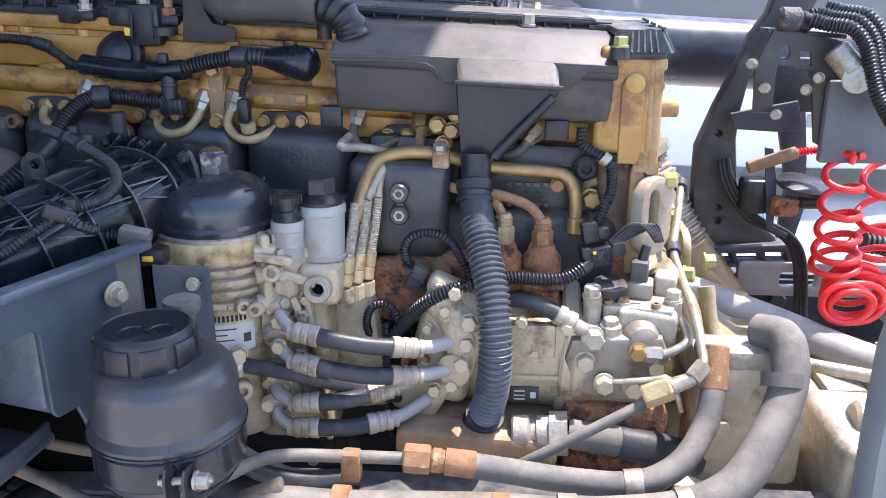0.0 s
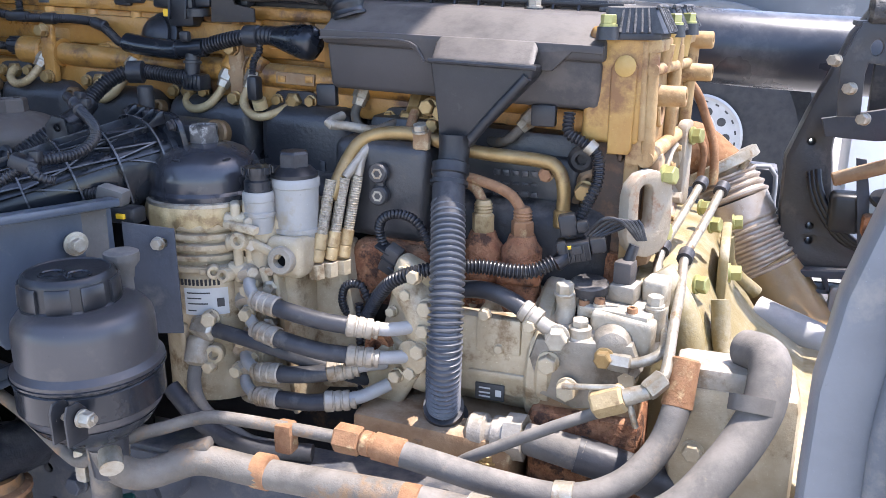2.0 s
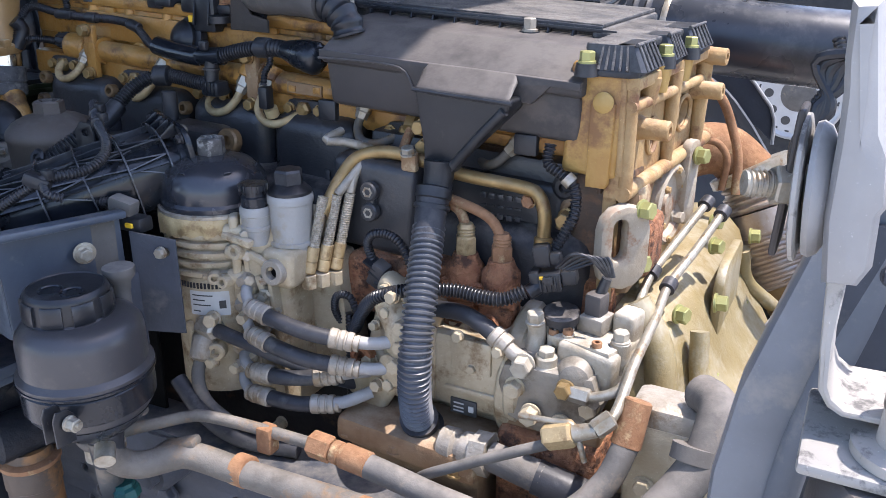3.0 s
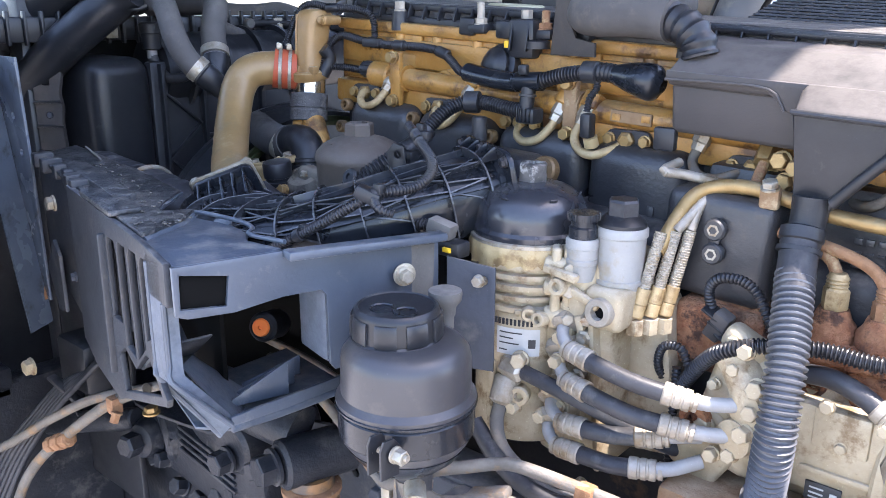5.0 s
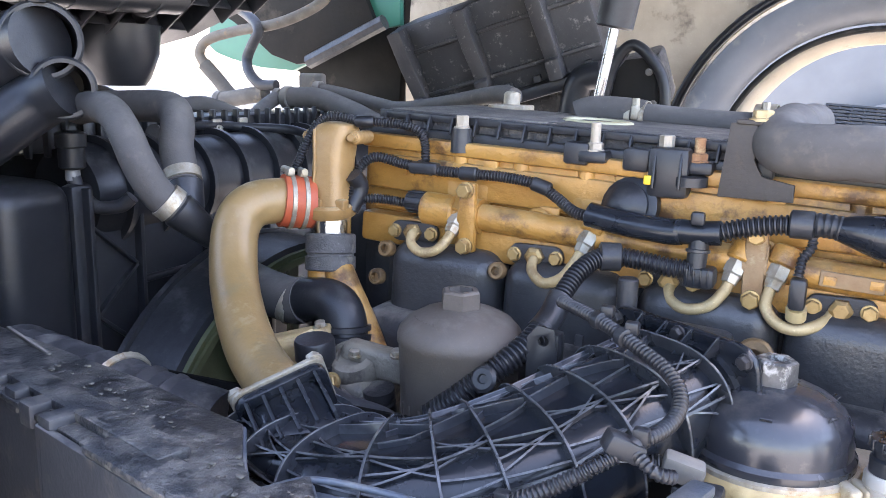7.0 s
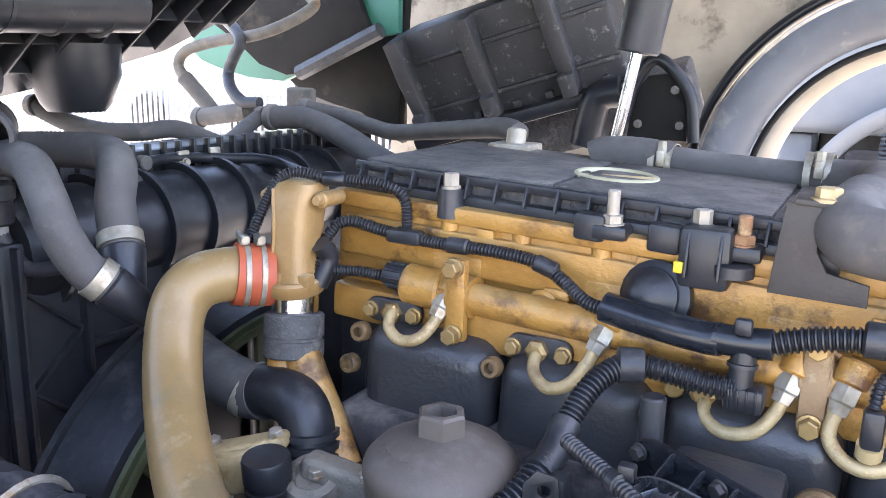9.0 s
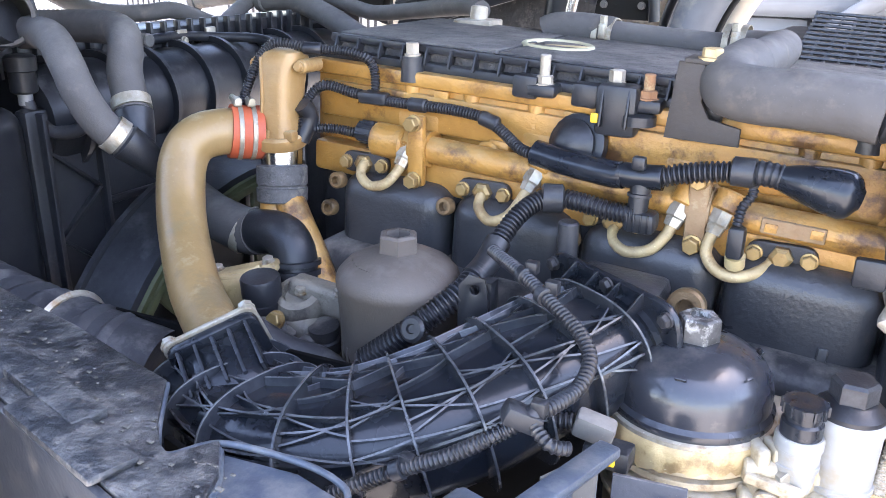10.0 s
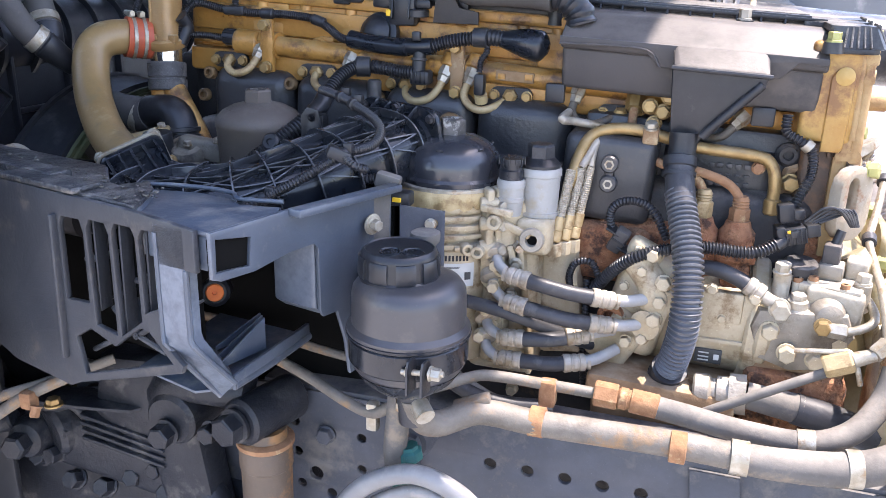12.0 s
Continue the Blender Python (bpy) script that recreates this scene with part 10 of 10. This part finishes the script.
part("side_panel", plate([[(-1.6, 1.45), (-0.79, 1.30)] + [(-0.28 + 0.47 * math.cos(radians(a)), 1.43 + 0.47 * math.sin(radians(a))) for a in range(192, 10, -8)] + [(0.23, 1.60), (0.23, 2.6), (-1.6, 2.2)]], 0.03, CP, 0.006), UNDER, cab, "beige underside panel with wheel arch")
for y in (0.72, 1.60):
    part("long_beam", box((1.5, 0.09, 0.10), (1.50, y, 0.03), 0.012), BLACK, cab).matrix_local = cabm(0, 0)
part("green_floor", plate([[(-1.908, 1.720), (-1.878, 1.697), (-1.823, 1.680), (-1.727, 1.660), (-1.624, 1.654), (-1.373, 1.755), (-1.309, 1.764), (-1.310, 1.875), (-1.867, 1.889)]], 0.02, upright((0, 1.95, 0), (1, 0)), 0.003), GREEN, cab, "green painted cab floor edge")
# Dark upright plates stand in for the shaded floor and its clutter.
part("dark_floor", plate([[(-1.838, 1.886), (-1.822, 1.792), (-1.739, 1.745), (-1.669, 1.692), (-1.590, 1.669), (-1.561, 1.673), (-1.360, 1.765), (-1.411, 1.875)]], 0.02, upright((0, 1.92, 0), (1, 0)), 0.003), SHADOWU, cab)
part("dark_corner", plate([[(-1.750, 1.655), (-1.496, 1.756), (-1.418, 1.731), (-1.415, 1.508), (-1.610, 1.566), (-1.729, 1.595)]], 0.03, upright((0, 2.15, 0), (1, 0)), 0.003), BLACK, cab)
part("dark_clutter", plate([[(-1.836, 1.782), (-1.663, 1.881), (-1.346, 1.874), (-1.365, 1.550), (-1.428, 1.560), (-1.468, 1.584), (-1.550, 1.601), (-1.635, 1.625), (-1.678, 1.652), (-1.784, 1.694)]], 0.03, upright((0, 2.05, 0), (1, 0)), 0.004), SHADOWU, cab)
part("floor_beam", rod((-1.545, 1.900, 1.675), (-1.329, 1.900, 1.769), 0.018, segs=8), BLACK, cab)
# battery-like storage box under the cab
CRATE = mat("speckled_black_crate", (0.022, 0.022, 0.024), (0.034, 0.033, 0.034), 10, 0.5, 0.0, 0.4, 100, (0.15, 0.14, 0.128), 0.62, 46, speck=0.5, speck_scale=120)
sb = thing("storage_box", "dusty black ribbed plastic box under the cab floor", "box")
SBM = Matrix.Translation((-1.075, 2.03, 1.735)) @ pose(0, 0, 0, 14, -17, 4)
part("body", box((0.46, 0.16, 0.22), (0, 0, 0), 0.012), CRATE, sb).matrix_local = SBM
RIBM = Matrix(((0, 0, 1, 0), (1, 0, 0, 0), (0, 1, 0, 0), (0, 0, 0, 1)))
for x in (-0.21, -0.05, 0.12):
    part("rib", plate([[(-0.075, 0.108), (-0.135, 0.104), (-0.128, 0.02), (-0.112, -0.055), (-0.128, -0.060), (-0.126, -0.104), (-0.075, -0.106)]], 0.034, SBM @ Matrix.Translation((x, 0, 0)) @ RIBM, 0.006), CRATE, sb)
for z in (-0.06, 0.045):
    part("stiffener", box((0.45, 0.012, 0.010), (0, -0.084, z), 0.003), CRATE, sb).matrix_local = SBM
for x in (-0.17, -0.09, 0.0, 0.07, 0.19):
    part("lug", box((0.018, 0.016, 0.016), (x, -0.088, -0.095), 0.003), CRATE, sb).matrix_local = SBM
part("lid_edge", box((0.50, 0.20, 0.03), (0.0, -0.01, -0.12), 0.008), PLASTIC, sb).matrix_local = SBM
part("beam", box((0.62, 0.10, 0.12), (0.02, 0.06, -0.19), 0.012), COVER, sb).matrix_local = SBM
strut = thing("cab_tilt_strut", "black tilt cylinder with a bright chrome rod", "strut")
part("rod", rod((-0.70, 1.50, 1.565), (-0.665, 1.50, 1.76), 0.0080, segs=20), CHROME, strut)
part("cylinder", rod((-0.672, 1.50, 1.725), (-0.635, 1.50, 1.93), 0.030, segs=24, bevel=0.003), PLASTIC, strut)
part("foot", lathe([(0.020, 0), (0.021, 0.004), (0.016, 0.009), (0.011, 0.018), (0.009, 0.020)], (-0.702, 1.50, 1.566), (0.18, 0, 1), 20), PLASTIC, strut)
hb = thing("heater_box", "black moulded plastic heater housing under the cab front", "housing")
HBM = Matrix.Translation((-1.43, 0.0, 1.766)) @ pose(0, 0, 0, 0, -36, 0)
part("body", plate([[(-0.36, 0.80), (-0.34, 1.05), (-0.22, 1.33), (-0.12, 1.50), (0.02, 1.60), (0.30, 1.62), (0.80, 1.62), (0.80, 0.75), (-0.25, 0.75)]], 0.05, HBM @ Matrix.Translation((0, 0, 0.045)), 0.010), PLASTIC, hb)
for k in range(13):
    y = 0.82 + 0.06 * k
    s0 = -0.28 if y < 1.08 else -0.28 + (y - 1.08) * 0.62
    part("rib", box((0.80 - s0, 0.005, 0.035), ((0.80 + s0) / 2, y, 0.005), 0.0015), PLASTIC, hb).matrix_local = HBM
for k in range(12):
    x = -0.22 + 0.075 * k
    y1 = min(1.55, 1.10 + (x + 0.28) * 1.6)
    part("rib", box((0.005, y1 - 0.78, 0.028), (x, (0.78 + y1) / 2, 0.008), 0.0015), PLASTIC, hb).matrix_local = HBM
for x in (0.03, 0.14, 0.25):
    part("barrel", sweep([(x, 0.80, 0.0), (x, 1.05, -0.012), (x + 0.01, 1.30, -0.010)], 0.042, 18), PLASTIC, hb).matrix_local = HBM
    for k in range(6):
        part("barrel_band", lathe([(0.042, -0.004), (0.047, -0.003), (0.047, 0.003), (0.042, 0.004)], (x, 0.84 + 0.08 * k, -0.008), (0, 1, 0), 20, cap=False), PLASTIC, hb).matrix_local = HBM
part("sump", lathe([(0.075, 0.02), (0.072, -0.03), (0.055, -0.075), (0.045, -0.088), (0.0, -0.090)], (-1.535, 1.300, 1.704), (0, 0, 1), 24), PLASTIC, hb)
tw = thing("twin_duct_mouth", "black plastic twin air duct with oval mouths", "air duct")
for c, r in (((-1.225, 0.900, 1.676), 0.046), ((-1.206, 0.912, 1.618), 0.037)):
    part("mouth", lathe([(r - 0.005, 0.0), (r, 0.0), (r + 0.003, -0.003), (r + 0.003, -0.010), (r, -0.012), (r, -0.16), (r - 0.005, -0.16), (r - 0.005, 0.0)], c, (0.80, -0.60, 0.0), 36, cap=False), PLASTIC, tw)
    part("back", lathe([(r, -0.16), (r, -0.165)], c, (0.80, -0.60, 0.0), 24), PLASTIC, tw)
part("tube", sweep([(-1.236, 0.908, 1.676), (-1.275, 0.905, 1.668), (-1.33, 0.87, 1.635), (-1.42, 0.82, 1.580), (-1.55, 0.76, 1.50)], 0.0455, 28), PLASTIC, tw)
part("tube", sweep([(-1.217, 0.920, 1.618), (-1.250, 0.905, 1.600), (-1.285, 0.865, 1.560), (-1.335, 0.825, 1.510), (-1.42, 0.79, 1.44)], 0.0365, 28), PLASTIC, tw)
part("tube_web", box((0.16, 0.020, 0.060), (-1.335, 0.87, 1.59), 0.006, pose(0, 0, 0, 0, -34, 28)), PLASTIC, tw)
part("clip", box((0.022, 0.012, 0.014), (-1.225, 0.898, 1.727), 0.003), PLASTIC, tw)
part("web", box((0.12, 0.03, 0.16), (-1.33, 0.98, 1.65), 0.01, pose(0, 0, 0, 0, 0, -37)), PLASTIC, tw)
ga = thing("cab_gas_pipe", "grey bent metal pipe below the cab floor", "pipe")
part("pipe", sweep([(-1.713, 1.720, 1.659), (-1.731, 1.720, 1.689), (-1.704, 1.720, 1.719), (-1.617, 1.720, 1.739), (-1.507, 1.720, 1.753), (-1.436, 1.740, 1.780), (-1.411, 1.780, 1.813), (-1.485, 1.850, 1.843)], 0.0120, 16), DIRTPIPE, ga)
part("sleeve", sweep([(-1.658, 1.740, 1.593), (-1.690, 1.730, 1.632), (-1.718, 1.720, 1.664)], 0.0165, 16), GREYHOSE, ga)
part("black_hose", sweep([(-1.642, 1.750, 1.797), (-1.570, 1.720, 1.764), (-1.537, 1.700, 1.737), (-1.554, 1.700, 1.710), (-1.572, 1.700, 1.675), (-1.548, 1.680, 1.644), (-1.509, 1.670, 1.620), (-1.466, 1.670, 1.619)], 0.0120, 14), RUBBER, ga)
part("clip_plate", box((0.07, 0.02, 0.045), (-1.463, 1.80, 1.625), 0.008, segs=3), GREYHOSE, ga)
# wheel arch of the cab's far side
wa = thing("wheel_arch", "grey wheel arch liner rim on the far side of the cab", "wheel arch")
pts = [(-0.28 + 0.405 * math.cos(radians(a)), 2.30, 1.43 + 0.405 * math.sin(radians(a))) for a in range(40, 200, 8)]
part("rim", sweep(pts, 0.035, 16, 0.03, squash=1.9), PANEL, wa)
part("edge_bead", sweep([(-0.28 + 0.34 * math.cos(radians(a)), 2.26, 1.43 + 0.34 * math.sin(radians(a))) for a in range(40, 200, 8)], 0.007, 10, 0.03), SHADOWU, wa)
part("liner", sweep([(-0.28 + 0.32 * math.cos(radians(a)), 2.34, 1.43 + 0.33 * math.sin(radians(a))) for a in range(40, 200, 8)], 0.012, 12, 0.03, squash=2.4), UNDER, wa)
# Paler bead paints the highlight along the rim's fold.
part("crease_highlight", sweep([(-0.28 + 0.425 * math.cos(radians(a)), 2.262, 1.43 + 0.425 * math.sin(radians(a))) for a in range(40, 200, 8)], 0.006, 10, 0.03), GREYMETAL, wa)
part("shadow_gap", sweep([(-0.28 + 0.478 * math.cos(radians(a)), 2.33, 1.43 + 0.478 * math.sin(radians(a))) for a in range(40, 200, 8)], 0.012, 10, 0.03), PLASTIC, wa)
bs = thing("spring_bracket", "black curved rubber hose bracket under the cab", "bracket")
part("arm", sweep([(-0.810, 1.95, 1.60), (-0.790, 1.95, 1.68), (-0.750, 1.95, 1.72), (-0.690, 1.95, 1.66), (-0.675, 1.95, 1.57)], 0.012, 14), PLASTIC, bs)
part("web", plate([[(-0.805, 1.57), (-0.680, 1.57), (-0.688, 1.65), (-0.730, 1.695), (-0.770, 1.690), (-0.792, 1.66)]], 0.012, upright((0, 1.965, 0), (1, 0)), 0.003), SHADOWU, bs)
for x, z in ((-0.780, 1.60), (-0.702, 1.60), (-0.715, 1.665)):
    bolt(bs, (x, 1.945, z), (0, -1, 0), 0.012, GREYHOSE)
part("inner", sweep([(-0.890, 1.97, 1.55), (-0.870, 1.97, 1.64), (-0.820, 1.97, 1.66)], 0.03, 14), PLASTIC, bs)

# ---- distance: neighbouring truck, trailer, fence ----
nt = thing("neighbour_truck", "grey-blue parked truck with a steel wheel", "truck")
NY = 5.95
WX, WZ = 0.01, 0.66
part("body", box((4.6, 2.2, 1.5), (0.9, NY + 1.35, 2.05), 0.10, segs=3), CABIN, nt)
part("lower_body", box((1.5, 1.8, 0.9), (-1.5, NY + 1.3, 0.85), 0.06), CABIN, nt)
part("skirt", box((2.4, 0.5, 1.0), (2.2, NY + 0.6, 0.75), 0.05), WHITEP, nt)
part("arch", sweep([(WX + 0.80 * math.cos(radians(a)), NY + 0.15, WZ + 0.06 + 0.80 * math.sin(radians(a))) for a in range(-5, 190, 13)], 0.030, 12, 0.05, squash=2.5), CABIN, nt)
part("inner_arch", box((1.5, 0.3, 1.4), (WX, NY + 0.75, 0.72), 0.05), TYRE, nt)
tyre = part("tyre", lathe([(0.29, -0.13), (0.58, -0.14), (0.65, -0.10), (0.65, 0.10), (0.58, 0.14), (0.29, 0.13)], (WX, NY + 0.25, WZ), (0, -1, 0), 56), TYRE, nt)
rimo = part("rim", lathe([(0.290, 0.135), (0.300, 0.15), (0.285, 0.158), (0.262, 0.135), (0.215, 0.125), (0.14, 0.13), (0.13, 0.10), (0.06, 0.10), (0.0, 0.10)], (WX, NY + 0.25, WZ), (0, -1, 0), 48), RIM, nt, "grey steel rim")
for k in range(10):
    a = 2 * math.pi * k / 10
    part("rim_hole", lathe([(0.030, 0.0), (0.030, 0.006), (0.0, 0.006)], (WX + 0.185 * math.cos(a), NY + 0.119, WZ + 0.185 * math.sin(a)), (0, -1, 0), 14), INK, rimo)
part("hub", lathe([(0.125, 0.100), (0.125, 0.125), (0.105, 0.140), (0.0, 0.145)], (WX, NY + 0.25, WZ), (0, -1, 0), 32), GREYHOSE, rimo, "dark grey hub")
for k in range(20):
    a = 2 * math.pi * (k + 0.5) / 20
    part("rim_slot", box((0.012, 0.006, 0.028), (WX + 0.250 * math.cos(a), NY + 0.116, WZ + 0.250 * math.sin(a)), 0.002, pose(0, 0, 0, 0, -math.degrees(a), 0)), INK, rimo)

mg = thing("far_mudguard", "pale grey-blue mudguard edge with a dark liner behind the engine", "mudguard")
MGY = 2.25
part("panel", plate([[(0.02, 1.40), (0.095, 1.366), (0.146, 1.342), (0.218, 1.254), (0.224, 1.184), (0.150, 1.245), (0.085, 1.316), (0.02, 1.36)]], 0.010, upright((0, MGY, 0), (1, 0)), 0.002), CHASSIS, mg, "dark liner panel")
part("panel_edge", sweep([(0.095, MGY - 0.006, 1.368), (0.146, MGY - 0.006, 1.343), (0.186, MGY - 0.006, 1.298), (0.218, MGY - 0.006, 1.254), (0.224, MGY - 0.006, 1.180)], 0.0045, 8, 0.03), GREYMETAL, mg)
part("edge", sweep([(-0.02, MGY - 0.02, 1.36), (0.085, MGY - 0.02, 1.305), (0.155, MGY - 0.02, 1.232), (0.215, MGY - 0.02, 1.150), (0.270, MGY - 0.02, 1.085), (0.345, MGY - 0.02, 0.990)], 0.0085, 10, 0.02, squash=2.6), PANEL, mg)
part("skirt", plate([[(-0.06, 1.35), (0.05, 1.315), (0.140, 1.225), (0.205, 1.140), (0.265, 1.065), (0.300, 0.96), (0.300, 0.005), (-0.06, 0.005)]], 0.020, upright((0, MGY + 0.02, 0), (1, 0)), 0.004), PANEL, mg)
part("step_box", box((0.100, 0.10, 0.13), (0.325, MGY + 0.03, 1.095), 0.006, pose(0, 0, 0, 0, 3, 0)), CHASSIS, mg, "dark open step box")
part("step_rim", sweep([(0.268, MGY - 0.03, 1.150), (0.364, MGY - 0.03, 1.164), (0.376, MGY - 0.03, 1.06), (0.404, MGY - 0.03, 0.905)], 0.006, 10, 0.03), GREYMETAL, mg)

tr = thing("white_trailer", "white box trailer beside the yard", "trailer")
part("box", box((6.0, 2.4, 1.6), (5.2, 7.5, 1.25), 0.06), WHITEP, tr)
part("stripe", box((6.02, 2.42, 0.10), (5.2, 7.5, 0.62), 0.01), GREYMETAL, tr)
tr2 = thing("yellow_truck", "yellow and pale blue parked truck far behind", "truck")
part("upper", box((7, 2.4, 0.6), (-3.0, 12.2, 2.20), 0.08), YELLOW, tr2)
part("lower", box((7, 2.4, 1.9), (-3.0, 12.2, 0.95), 0.08), mat("pale_blue_paint", (0.55, 0.62, 0.68), (0.50, 0.57, 0.63), 3, 0.4), tr2)
fe = thing("palisade_fence", "white palisade fence at the yard edge", "fence")
fb = Vector((-15.0, 11.0, 0))
for k in range(70):
    part("picket", box((0.06, 0.03, 1.35), (fb.x + 0.13 * k, fb.y, 0.675), 0.005), GREYMETAL, fe)
for z in (0.3, 1.1):
    part("rail", rod(fb + Vector((0, 0.05, z)), fb + Vector((9.1, 0.05, z)), 0.03, segs=6), GREYMETAL, fe)
# Added grey panels darken the gaps between pickets; what stands there is unknown.
gt = thing("fence_backdrop", "dull grey panels added as a backdrop beyond the fence", "trailer")
DISTM = mat("dull_grey_sheet_metal", (0.26, 0.27, 0.28), (0.21, 0.22, 0.23), 0.8, 0.6, 0.0, 0.05, 60, (0.33, 0.33, 0.33), 0.6, 0.5, speck=0.1)
for k in range(4):
    part("side_panel", box((2.6, 0.4, 1.25), (-14.0 + 2.75 * k, 13.2, 0.75), 0.04), DISTM, gt)
    part("wheel", lathe([(0.40, -0.1), (0.46, -0.06), (0.46, 0.06), (0.40, 0.1)], (-14.0 + 2.75 * k, 12.9, 0.46), (0, 1, 0), 24), TYRE, gt)
